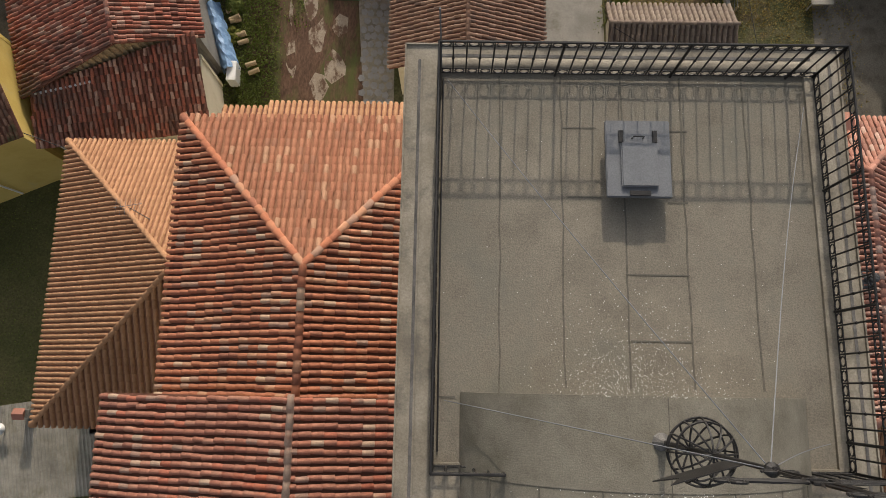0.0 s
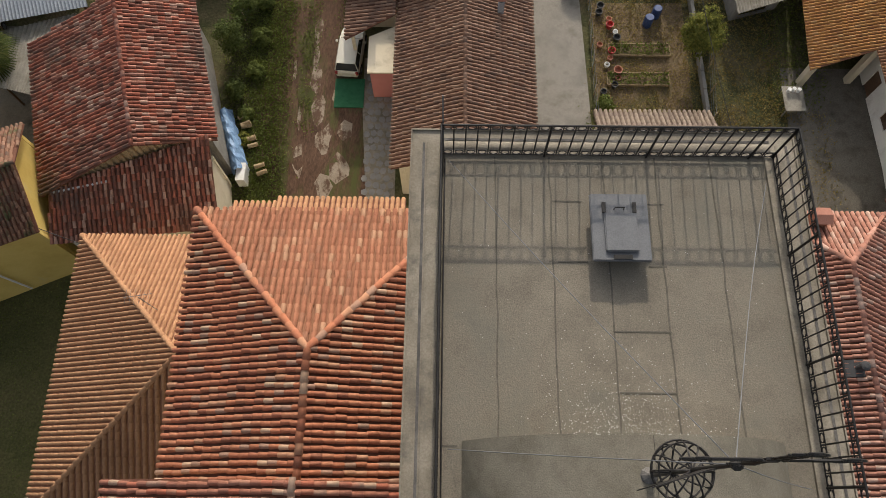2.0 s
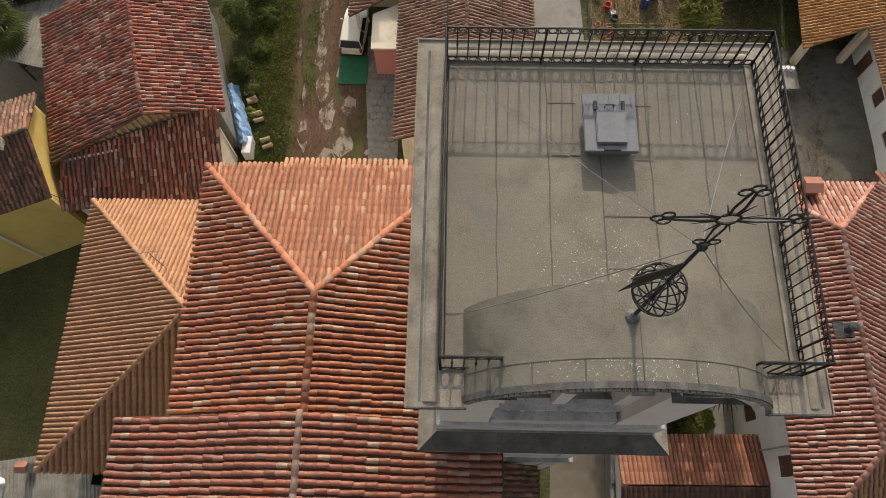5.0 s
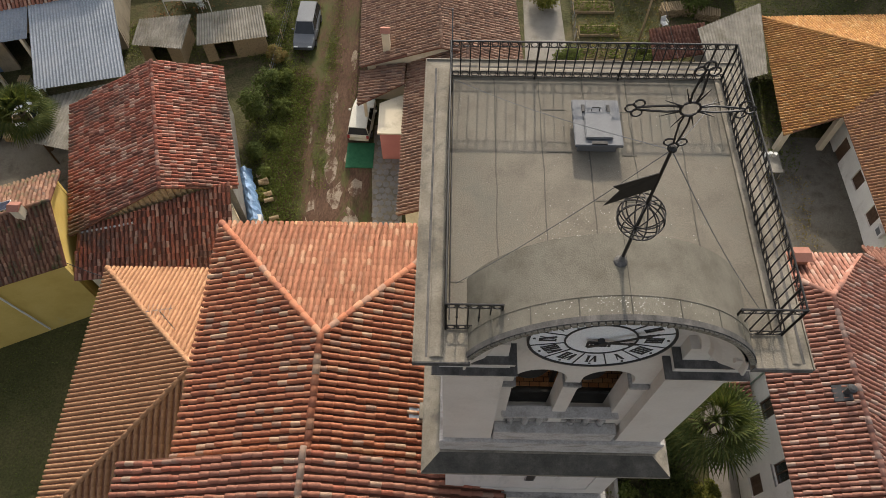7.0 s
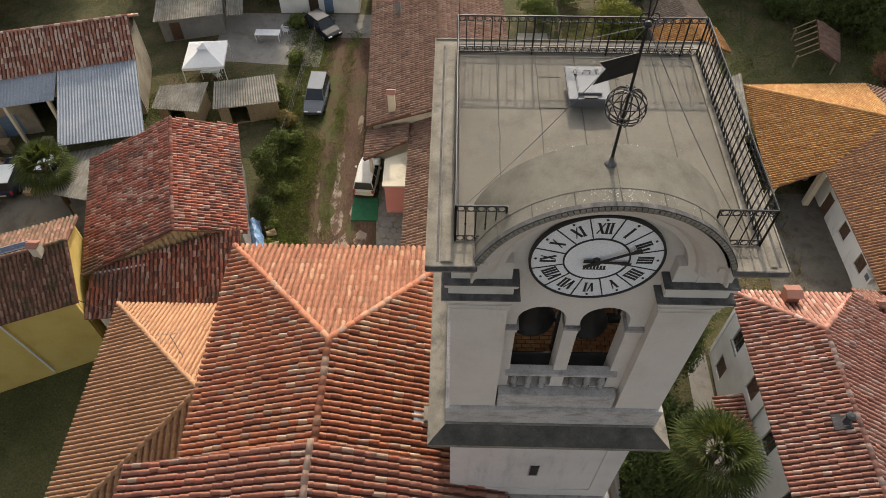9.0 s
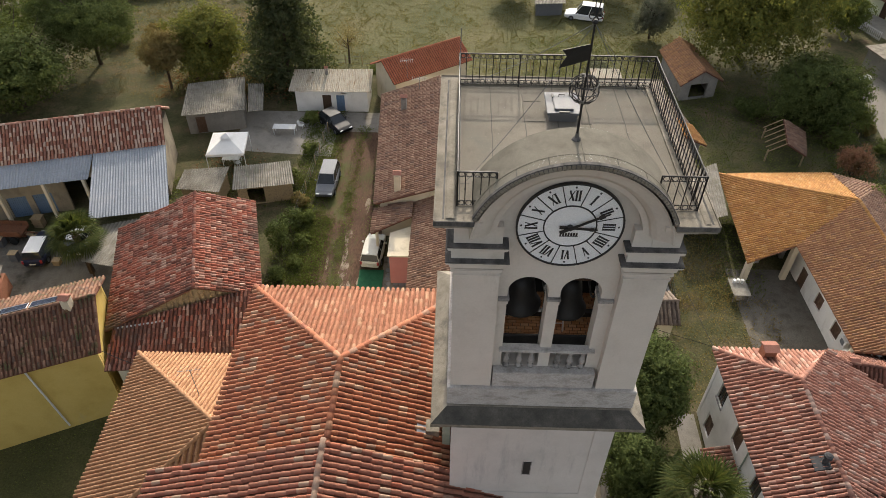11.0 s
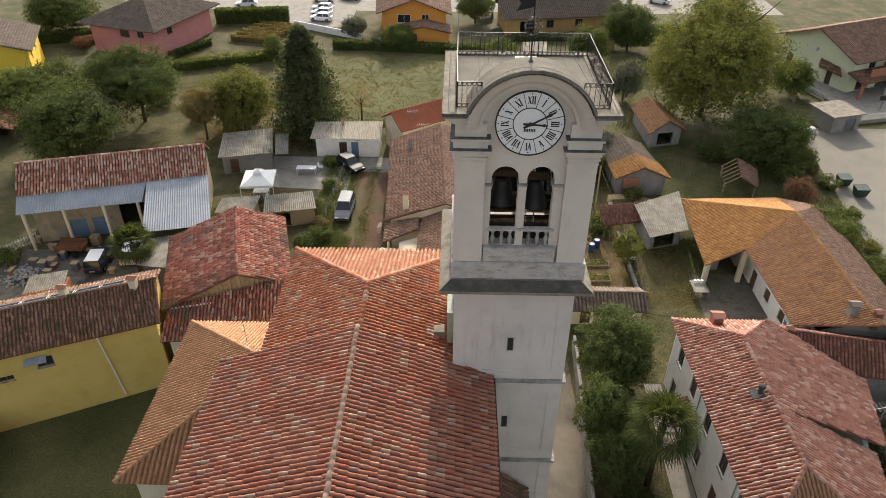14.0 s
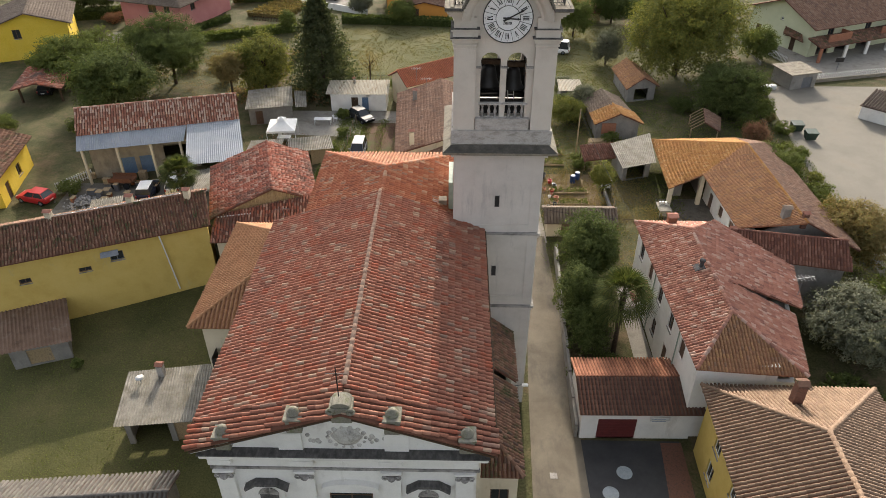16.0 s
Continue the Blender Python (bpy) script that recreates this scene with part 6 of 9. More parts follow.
for k in range(6):
    x = -24.3 - 1.62 * k
    e, s = Vector((-0.921, -0.388, 0)), Vector((-0.35, 0.83, -0.42))
    o = Vector((x, 16.05 - (-22.6 - x) * 0.4207, 6.3)) + s * 0.35
    pan = thing("solar_panel", "dark solar panel on the sunny roof slope", "solar panel", o, "solar panels")
    part("cell_panel", Geo().slab([o, o + e * 1.6, o + e * 1.6 + s * 1.0, o + s * 1.0][::-1], (0, 0, -0.04)), SOLAR, pan)
    part("frame", Geo().tube([o, o + e * 1.6, o + e * 1.6 + s * 1.0, o + s * 1.0, o], 0.025, 4), WHITE_PAINT, pan)
    part("bracket", Geo().tube([o + e * 0.8 + s * 0.5, o + e * 0.8 + s * 0.5 + Vector((0, 0, -0.3))], 0.03, 5), STEEL, pan)
for x, y in ((-28.2, 14.1), (-34.0, 11.4), (-23.6, 15.3)):
    chimney(x, y, 5.3, 6.9, CREAM, "plastered chimney on the old tile roof")
# cream wall, grimy and also darkened in colour for the shade under the eaves
GRIMY_SHADED = material("grimy cream plaster with eaves shade", [(0.26, 0.22, 0.16), (0.36, 0.31, 0.23)], 0.92, 0.8, bump=0.1, grit=0.75, stain=((0.16, 0.13, 0.10), 0.7, 0.5, 0.7, (1, 1, 0.5)))
farm = thing("farm_building", "long farm building with a tile roof and blue-grey tin eaves", "farm building", (-32, 33, -0.5))
JW, JE, RW, RE = (-40.9, 30.25, 4.6), (-24.4, 35.0, 4.6), (-41.9, 33.1, 6.5), (-25.2, 37.8, 6.5)
roof_plane(farm, [JW, JE, RE, RW], T_FARM, 0.27, 0.4, 0.015)
roof_plane(farm, [(-26.2, 41.4, 4.2), (-42.9, 36.7, 4.2), RW, RE], T_FARM, 0.27, 0.4, 0.015)
ridge_tiles(farm, RW, RE, T_FARM)
corrugated("tin_roof", (-40.4, 28.55, 3.62), (-29.75, 31.3, 3.62), (-29.9, 33.45, 4.62), JW, ZINC, farm, 0.22, 0.025, "blue-grey corrugated tin")
corrugated("tin_roof", (-28.4, 27.3, 2.8), (-22.5, 28.7, 2.8), (-24.38, 35.0, 4.64), (-29.85, 33.4, 4.64), ZINC, farm, 0.22, 0.025, "blue-grey corrugated tin")
shell(farm, [(-40.0, 30.2), (-25.0, 34.5), (-26.4, 40.8), (-41.6, 36.4)], -0.5, 4.3, GRIMY_SHADED, [(0, 2.9, 0, 1.5, 2.1, "door", BLUE_PAINT), (0, 4.9, 0, 1.5, 2.1, "door", BLUE_PAINT), (0, 7.6, 0, 3.2, 3.1, "dark"), (0, 11.2, 0, 2.6, 2.8, "dark")])
for x, y in ((-40.0, 28.9), (-36.6, 29.75), (-33.2, 30.6), (-30.2, 31.3)):
    part("post", Geo().box(x - 0.12, x + 0.12, y - 0.12, y + 0.12, -0.7, 3.6), CREAM, farm)
for x, y in ((-28.2, 27.6), (-22.8, 28.9)):
    part("post", Geo().box(x - 0.1, x + 0.1, y - 0.1, y + 0.1, -0.8, 2.8), WOOD, farm)
tin = thing("tin_shed", "low shed with a grey fibre-cement roof behind the barn", "shed", (-26, 26, -0.7))
corrugated("sheet_roof", (-27.6, 23.4, 2.0), (-24.6, 22.5, 2.4), (-23.4, 28.6, 2.3), (-28.2, 27.4, 2.0), FIBRE, tin)
for x, y in ((-27.4, 23.8), (-27.9, 27.0), (-24.5, 23.2)):
    part("post", Geo().tube([(x, y, -0.9), (x, y, 2.0)], 0.07, 6), WOOD, tin)
for p in (((-23.7, 33.0), (-19.9, 32.6), (-19.8, 36.0), (-23.6, 35.4)), ((-18.9, 33.0), (-13.8, 34.0), (-14.7, 37.1), (-19.4, 36.0))):
    s = thing("low_shed", "low shed with a weathered corrugated roof", "shed", (p[0][0] + 2, p[0][1] + 1, -0.4), "low sheds")
    corrugated("sheet_roof", (*p[0], 1.5), (*p[1], 1.55), (*p[2], 1.75), (*p[3], 1.75), FIBRE, s)
    shell(s, [(p[0][0] + 0.3, p[0][1] + 0.3), (p[1][0] - 0.3, p[1][1] + 0.3), (p[2][0] - 0.3, p[2][1] - 0.3), (p[3][0] + 0.3, p[3][1] - 0.3)], -0.4, 1.4, WOOD_PALE, [(0, 0.8, 0, 1.4, 1.6, "dark")], 0.15)
hut = thing("white_hut", "small white plaster hut with a corrugated roof and two doors", "hut", (-12.8, 49.6, -0.25))
corrugated("sheet_roof", (-17.0, 48.4, 2.15), (-8.7, 48.5, 2.15), (-8.8, 52.2, 2.75), (-16.9, 51.8, 2.75), SHEET_BUFF, hut, label="cream corrugated sheet roof")
shell(hut, [(-16.4, 48.6), (-9.1, 48.7), (-9.1, 51.9), (-16.4, 51.6)], -0.25, 2.05, WHITE, [(0, 2.7, 0, 0.9, 1.9, "door", WOOD), (0, 4.1, 0, 0.85, 1.9, "door", BLUE_PAINT), (0, 4.6, 1.95, 0.6, 0.25, "dark")], 0.2)
chimney(-13.5, 51.2, 2.5, 3.4, GREY_WALL, "small chimney pipe on the hut", 0.3)
gsh = thing("grey_shed", "grey rendered shed with a low corrugated roof", "shed", (-23.5, 47, -0.3))
corrugated("sheet_roof", (-26.4, 43.6, 2.0), (-20.6, 45.0, 2.0), (-21.9, 50.9, 2.3), (-27.3, 49.2, 2.3), FIBRE, gsh)
shell(gsh, [(-26.1, 44.0), (-20.9, 45.3), (-22.1, 50.5), (-27.0, 48.9)], -0.3, 1.95, GREY_WALL, [(0, 0.8, 0, 0.9, 1.8, "door", FRAME)], 0.2)
corrugated("sheet_roof", (-20.4, 45.2, 1.7), (-19.0, 45.6, 1.6), (-20.0, 50.6, 1.7), (-21.5, 50.2, 1.9), FIBRE, gsh)
gaz = thing("gazebo", "white canvas garden gazebo on slim posts", "gazebo", (-20.8, 39.4, -0.4))
cxy, zt = (-20.8, 39.4), 2.25
cor = [(-22.3, 37.4), (-19.0, 37.8), (-19.4, 41.3), (-22.6, 41.0)]
for i in range(4):
    a, b = cor[i], cor[(i + 1) % 4]
    part("canopy_panel", Geo().face((*a, 1.9), (*b, 1.9), (cxy[0], cxy[1], 2.75)).face((*a, 1.9), (*a, 1.65), (*b, 1.65), (*b, 1.9)), CANVAS, gaz)
    part("post", Geo().tube([(*a, -0.5), (*a, 1.9)], 0.04, 6), WHITE_PAINT, gaz)
part("vent_top", Geo().raw([(cxy[0] - 0.5, cxy[1] - 0.5, 2.7), (cxy[0] + 0.5, cxy[1] - 0.5, 2.7), (cxy[0] + 0.5, cxy[1] + 0.5, 2.7), (cxy[0] - 0.5, cxy[1] + 0.5, 2.7), (cxy[0], cxy[1], 3.0)], [(0, 1, 4), (1, 2, 4), (2, 3, 4), (3, 0, 4)]), CANVAS, gaz)
# sheds on the lawn
ls = thing("lawn_shed", "open garden shed with a pale fibre-cement roof on the lawn", "shed", (-20.5, -2.4, -3))
corrugated("sheet_roof", (-23.5, -5.3, -0.35), (-16.6, -4.5, -0.35), (-17.5, 0.7, 0.1), (-24.2, -0.4, 0.1), FIBRE, ls, 0.2, 0.03)
shell(ls, [(-23.2, -4.6), (-17.0, -3.9), (-17.7, 0.4), (-23.8, -0.6)], -3, -0.45, GREY_WALL, [(0, 0.4, 0, 2.6, 2.0, "dark"), (0, 3.4, 0, 1.6, 1.9, "door", WOOD_PALE)], 0.2)
chimney(-21.6, -0.6, -0.1, 1.2, STONE, "weathered chimney at the shed roof", 0.45)
dish = thing("satellite_dish", "small white satellite dish on the shed roof", "dish", (-22.9, -1.4, 0))
part("mast", Geo().tube([(-22.9, -1.4, -0.2), (-22.9, -1.4, 0.4)], 0.03, 6), STEEL, dish)
part("reflector", Geo().lathe([(0.02, 0), (0.2, 0.04), (0.32, 0.12)], (-22.9, -1.4, 0.4), 16), WHITE_PAINT, dish, smooth=True)
lw = thing("old_shed", "old lean-to shed with a rust-brown ribbed sheet roof", "shed", (-35, 6.5, -2.6))
corrugated("sheet_roof", (-35.5, 1.9, -0.55), (-30.5, 3.6, -0.55), (-34.5, 11.0, 0.35), (-39.7, 9.5, 0.35), material("rust-brown ribbed sheet", [(0.13, 0.085, 0.06), (0.19, 0.125, 0.09), (0.23, 0.155, 0.115)], 0.92, 0.8, bump=0.25, fine=14, stain=((0.25, 0.20, 0.16), 1.2, 0.55, 0.7, (1, 1, 1))), lw, 0.3, 0.05, "rust-brown ribbed sheet")
shell(lw, [(-35.3, 2.5), (-31.2, 3.9), (-34.9, 10.6), (-39.2, 9.3)], -2.6, -0.75, GREY_WALL, [(0, 1.2, 0, 1.8, 1.5, "door", WOOD_PALE)], 0.25)
fl = gable_house("front_shed", "low outbuilding with a grey cement tile roof", [(-31, -13.6), (-17.9, -12.4), (-18.2, -8.8), (-31.3, -10.0)], -3, -1.0, -0.2, GREY_WALL, T_SLATE, 0.35, category="outbuilding", pitch=0.3, bed=UNDER_GREY)
sm = thing("tiled_bin_shelter", "small courtyard shed with corrugated and tile roof", "shed", (-34.8, 21.5, -0.9))
corrugated("sheet_roof", (-36.4, 20.4, 0.9), (-33.4, 21.4, 0.9), (-33.9, 23.6, 1.2), (-36.8, 22.6, 1.2), FIBRE, sm)
shell(sm, [(-36.1, 19.0), (-33.0, 20.0), (-33.8, 23.3), (-36.6, 22.4)], -0.9, 0.7, BRICK, (), 0.2)
roof_plane(sm, [(-36.2, 18.6, 0.6), (-32.8, 19.7, 0.6), (-33.4, 21.4, 0.95), (-36.5, 20.4, 0.95)], T_CHOIR, 0.26)

# ---- row of houses north of the church ----
row = gable_house("row_house", "low house with a long reddish-brown tile roof", [(4.6, 18.0), (4.6, 29.8), (-2.8, 29.8), (-2.8, 18.0)], -0.9, 3.1, 4.7, CREAM, T_BROWN, 0.42, jitter=0.014, pieces=240)
bk = gable_house("back_row_house", "long low house with an old brown tile roof", [(4.3, 29.9), (3.4, 46.5), (-6.9, 46.0), (-6.0, 29.9)], -0.5, 3.15, 4.9, CREAM, T_BROWN, 0.4, jitter=0.016)
cp = thing("carport", "small carport with a tile roof beside the house", "carport", (-4.6, 27.5, -0.7))
roof_plane(cp, [(-6.4, 29.6, 2.65), (-6.4, 26.5, 2.65), (-3.3, 27.9, 3.3), (-3.3, 29.8, 3.3)], T_BROWN)
part("side_wall", Geo().box(-4.85, -3.25, 24.6, 24.8, -0.8, 2.4), PINK, cp, "pale pink plaster wall")
part("flat_roof", Geo().slab([(-4.95, 24.3, 2.45), (-3.25, 24.3, 2.45), (-3.25, 27.6, 2.6), (-4.95, 26.8, 2.55)], (0, 0, -0.12)), CREAM, cp)
part("post", Geo().box(-6.1, -5.9, 27.0, 27.2, -0.7, 2.6), CREAM, cp)
red = gable_house("red_roofed_house", "house with a new orange-red tile roof", [(-6.2, 48.6), (0.9, 53.6), (-1.4, 57.0), (-8.5, 52.0)], -0.2, 3.45, 4.65, CREAM, tiles_mat("new red tiles", [(0, (0.41, 0.14, 0.085)), (0.5, (0.44, 0.16, 0.095)), (0.8, (0.37, 0.115, 0.07))]), 0.4, jitter=0.003)
chimney(-4.6, 30.6, 4.0, 5.5, CREAM, "plastered chimney with a tiled cap")
chimney(-4.9, 42.6, 4.0, 5.3, GREY_WALL, "plastered chimney with a tiled cap")
chimney(3.0, 27.6, 4.0, 5.2, ZINC, "grey metal chimney cowl on the tiles", 0.35)
small = gable_house("garden_house", "small garden house with a grey tile roof", [(9.2, 20.0), (15.7, 20.0), (15.7, 22.4), (9.2, 22.4)], -0.85, 0.9, 1.5, CREAM, T_GREY, 0.35, [(0, 1.4, 0, 0.85, 1.6, "door", FRAME), (0, 4.6, 0.2, 0.8, 1.5, "door", FRAME), (0, 3.2, 0.9, 0.5, 0.5, "window")], pitch=0.3, bed=UNDER_GREY, category="garden house")

# ---- houses east of the lane ----
wh = thing("white_house", "long white house with a pinkish barrel-tile roof", "house", (20, 6, -2.4))
RN, RS = (19.8, 11.4, 5.75), (19.75, 0.7, 5.75)
roof_plane(wh, [(16.05, 14.7, 4.3), (16.35, -3.6, 4.3), RS, RN], T_PINK, 0.26, 0.4, 0.014, 4, pieces=280)
roof_plane(wh, [(22.9, 14.6, 4.3), (16.05, 14.7, 4.3), RN], T_PINK, 0.26, 0.4, 0.014, 4)
roof_plane(wh, [(26.9, 4.35, 2.85), (28.8, 10.6, 2.85), (22.9, 14.6, 4.3), RN, (19.8, 5.2, 5.75)], T_PINK, 0.26, 0.4, 0.014, 4)
roof_plane(wh, [(24.0, -3.5, 3.6), (26.3, 4.1, 2.75), (19.8, 5.15, 5.7), RS], T_PINK, 0.26, 0.4, 0.014, 4)
roof_plane(wh, [(16.35, -3.6, 4.3), (24.0, -3.5, 3.6), RS], T_LICHEN, 0.24, 0.33, 0.012, 4, bed=BED_RED)
for a, b in ((RS, RN), ((16.05, 14.7, 4.3), RN), ((22.9, 14.6, 4.3), RN), ((16.35, -3.6, 4.3), RS), ((24.0, -3.5, 3.6), RS)):
    ridge_tiles(wh, a, b, T_PINK, 0.14)
holes = [(3, u, z, 1.0, 1.55, "window" if k % 3 else "shutter", FRAME) for k, (u, z) in enumerate([(1.3, 1.1), (4.3, 1.1), (7.4, 1.1), (10.6, 1.1), (13.6, 1.1), (1.3, 4.3), (4.3, 4.3), (7.4, 4.3), (10.6, 4.3), (13.6, 4.3)])]
shell(wh, [(16.7, -3.1), (22.3, -3.0), (22.3, 13.9), (16.45, 14.2)], -2.4, 4.1, WHITE, holes)
shell(wh, [(22.32, 4.6), (26.3, 4.6), (27.6, 10.2), (22.32, 12.6)], -2.0, 2.5, WHITE)
shell(wh, [(22.32, -3.0), (23.6, -3.0), (25.5, 4.4), (22.32, 4.4)], -2.4, 2.6, WHITE)
part("downpipe", Geo().tube([(16.5, 8.0, 4.2), (16.5, 8.0, -2.3)], 0.05, 8), COPPER, wh)
part("downpipe", Geo().tube([(16.58, 1.0, 4.2), (16.58, 1.0, -2.6)], 0.05, 8), COPPER, wh)
cano = part("door_canopy", Geo().slab([(14.9, 7.2, 1.2), (16.4, 7.2, 1.7), (16.4, 9.6, 1.7), (14.9, 9.6, 1.2)], (0, 0, -0.08)), UNDER, wh)
gg = Geo()
for _, v, f in tile_rows([(14.85, 9.6, 1.24), (14.85, 7.2, 1.24), (16.4, 7.2, 1.74), (16.4, 9.6, 1.74)], 0.25, 0.38, 0.01, 3, random.Random(4)):
    gg.raw(v, f)
part("tiles", gg, T_PINK, cano, smooth=True, kind="stuff")
chimney(19.0, 14.0, 4.4, 5.5, BRICK, w=0.7)
SLATE = material("dark flashing sheet", [(0.045, 0.045, 0.047), (0.07, 0.07, 0.072)], 0.95, 3.0, bump=0.1)
flue = thing("roof_flue", "metal flue pipe with a cowl on a dark flashing", "flue", (19.4, 6.2, 5.6))
part("flashing", Geo().slab([(18.65, 5.85, 5.47), (19.4, 5.85, 5.76), (19.4, 6.65, 5.76), (18.65, 6.65, 5.47)], (0, 0, -0.12)), SLATE, flue, "dark slate-grey flashing")
part("pipe", Geo().lathe([(0.15, 0), (0.15, 0.55), (0.22, 0.56), (0.22, 0.72), (0.1, 0.78)], (19.2, 6.25, 5.55), 14), SLATE, flue)
gar = thing("garage", "white garage with a two-tone brown tile roof and dark red door", "garage", (13.5, -1, -3))
roof_plane(gar, [(18.0, 1.8, 0.1), (9.1, 1.65, 0.1), (9.1, -0.85, 0.75), (18.0, -0.75, 0.75)], tiles_mat("rust brown sheet tiles", [(0, (0.25, 0.11, 0.07)), (0.4, (0.28, 0.13, 0.08)), (0.8, (0.22, 0.095, 0.06))]), 0.24, 0.5, 0.002)
roof_plane(gar, [(9.1, -3.7, -0.15), (18.0, -3.6, -0.15), (18.0, -0.8, 0.72), (9.1, -0.9, 0.72)], tiles_mat("dark brown tiles", [(0, (0.10, 0.062, 0.048)), (0.4, (0.13, 0.08, 0.06)), (0.75, (0.08, 0.05, 0.042))]), 0.26, 0.38, 0.006)
shell(gar, [(9.35, -3.4), (17.3, -3.3), (17.3, 1.4), (9.35, 1.3)], -3, -0.1, WHITE, [(0, 1.2, 0, 2.8, 2.05, "roller", RED_DOOR)])
for z in (-0.75, -0.98):
    sg = thing("wall_sign", "small pale sign board with unreadable writing", "sign", (14.7, -3.45, z))
    part("board", Geo().box(14.2, 15.6, -3.5, -3.42, z - 0.09, z + 0.09), WHITE_PAINT, sg)
    part("writing_bars", Geo().box(14.3, 15.3, -3.508, -3.501, z - 0.02, z + 0.02), BLUE_PAINT, sg)
yh = thing("yellow_villa", "yellow villa with a brown hipped barrel-tile roof", "house", (22, -12, -3))
YA = (22.0, -9.9, 5.6)
roof_plane(yh, [(28.4, -3.95, 3.0), (16.9, -3.75, 3.0), YA], T_VILLA, 0.27, 0.4, 0.003)
roof_plane(yh, [(16.9, -3.75, 3.0), (15.9, -24.0, 3.0), (21.4, -22.0, 5.6), YA], T_VILLA, 0.27, 0.4, 0.003)
roof_plane(yh, [(28.0, -24.0, 3.0), (28.4, -3.95, 3.0), YA, (21.4, -22.0, 5.6)], T_VILLA, 0.27, 0.4, 0.003)
for a, b in (((28.4, -3.95, 3.0), YA), ((16.9, -3.75, 3.0), YA), (YA, (21.4, -22.0, 5.6))):
    ridge_tiles(yh, a, b, T_VILLA, 0.15)
shell(yh, [(16.5, -23.2), (27.6, -23.2), (27.9, -4.5), (17.4, -4.4)], -3, 2.9, YELLOW, [(3, u, z, 1.1, 1.6, "window", WHITE_PAINT) for u in (2.6, 6.2, 9.8) for z in (0.9, 3.6)])
chimney(21.9, -6.2, 4.2, 5.9, BRICK_DARK, "dark brick chimney with a tiled cap", 0.6, T_DARK)
orh = thing("orange_farmhouse", "L-shaped farmhouse with orange lichen-covered tile roofs", "farmhouse", (28, 24, -0.7))
ON, OS = (30.6, 29.0, 5.0), (30.6, 13.6, 5.0)
roof_plane(orh, [(22.9, 36.4, 1.75), (22.2, 25.4, 1.55), (25.6, 25.9, 2.95), ON], T_ORANGE, 0.22, 0.33, 0.01, bed=BED_RED)
roof_plane(orh, [(25.6, 25.9, 2.95), (25.75, 15.8, 3.0), OS, ON], T_LICHEN, 0.22, 0.33, 0.01, pieces=260, bed=BED_RED)
roof_plane(orh, [(32.5, 36.5, 2.0), (22.9, 36.4, 1.75), ON], T_ORANGE, 0.22, 0.33, 0.01, bed=BED_RED)
roof_plane(orh, [(35.3, 12.6, 2.9), (35.3, 34.0, 2.6), ON, OS], T_BROWN, 0.25, 0.36, 0.014)
roof_plane(orh, [(35.3, 34.0, 2.6), (32.5, 36.5, 2.0), ON], T_BROWN, 0.25, 0.36, 0.014)
ridge_tiles(orh, OS, ON, T_ORANGE)
ridge_tiles(orh, (22.9, 36.4, 1.75), ON, T_ORANGE)
shell(orh, [(27.1, 15.0), (34.0, 14.0), (34.2, 30.5), (26.6, 27.2)], -0.9, 2.9, WHITE, [(3, 1.4, 0.0, 1.0, 2.0, "door", FRAME), (3, 4.2, 0.9, 1.0, 1.2, "shutter", FRAME), (3, 7.0, 0.9, 1.0, 1.2, "shutter", FRAME), (3, 9.8, 0.2, 1.2, 2.0, "door", WOOD_PALE)])
shell(orh, [(23.6, 27.6), (26.5, 28.0), (26.5, 35.0), (23.9, 35.2)], -0.6, 1.75, GREY_WALL, [(0, 0.8, 0, 2.4, 2.2, "dark")])
for x, y in ((22.6, 25.9), (25.7, 26.1), (26.2, 16.4)):
    part("pillar", Geo().box(x - 0.2, x + 0.2, y - 0.2, y + 0.2, -1.0, 1.5 if x < 23 else 2.85), CREAM, orh)
gable_end(orh, (27.2, 15.0), (34.0, 14.0), 2.901, 4.8, GREY_WALL)
chimney(30.7, 14.5, 4.5, 5.6, BRICK_DARK, w=0.45)
chimney(29.4, 15.4, 4.4, 5.6, GREY_WALL, "grey rendered chimney with a tiled cap", 0.6, T_GREY)
ann = gable_house("red_annex", "annex with a dark reddish-brown tile roof", [(24.4, 12.3), (33.2, 10.5), (33.6, 14.4), (24.6, 15.7)], -1.7, 2.75, 3.9, GREY_WALL, T_RUST, 0.4, category="annex")
chimney(24.6, 14.2, 3.1, 4.2, BRICK, w=0.4)
tsh = thing("tin_roof_shed", "open shed with a grey corrugated tin roof", "shed", (20.2, 33.3, -0.4))
corrugated("sheet_roof", (18.2, 29.4, 1.75), (22.1, 30.7, 1.85), (22.9, 37.6, 2.1), (17.8, 34.9, 2.0), FIBRE, tsh)
shell(tsh, [(18.6, 30.6), (21.8, 31.6), (22.3, 36.8), (18.2, 34.6)], -0.4, 1.7, GREY_WALL, [(0, 0.5, 0, 2.2, 1.9, "dark")], 0.2)
kio = gable_house("garden_barn", "small grey shed with brick infill and a lichen-orange tile roof", [(22.4, 41.0), (21.95, 43.6), (17.25, 43.2), (17.3, 40.8)], -0.3, 1.9, 3.0, GREY_WALL, T_ORANGE, 0.4, category="shed")
part("brick_infill", Geo().box(17.9, 19.6, 40.62, 40.78, 0.5, 1.85), BRICK, kio, "rough brick infill panel")
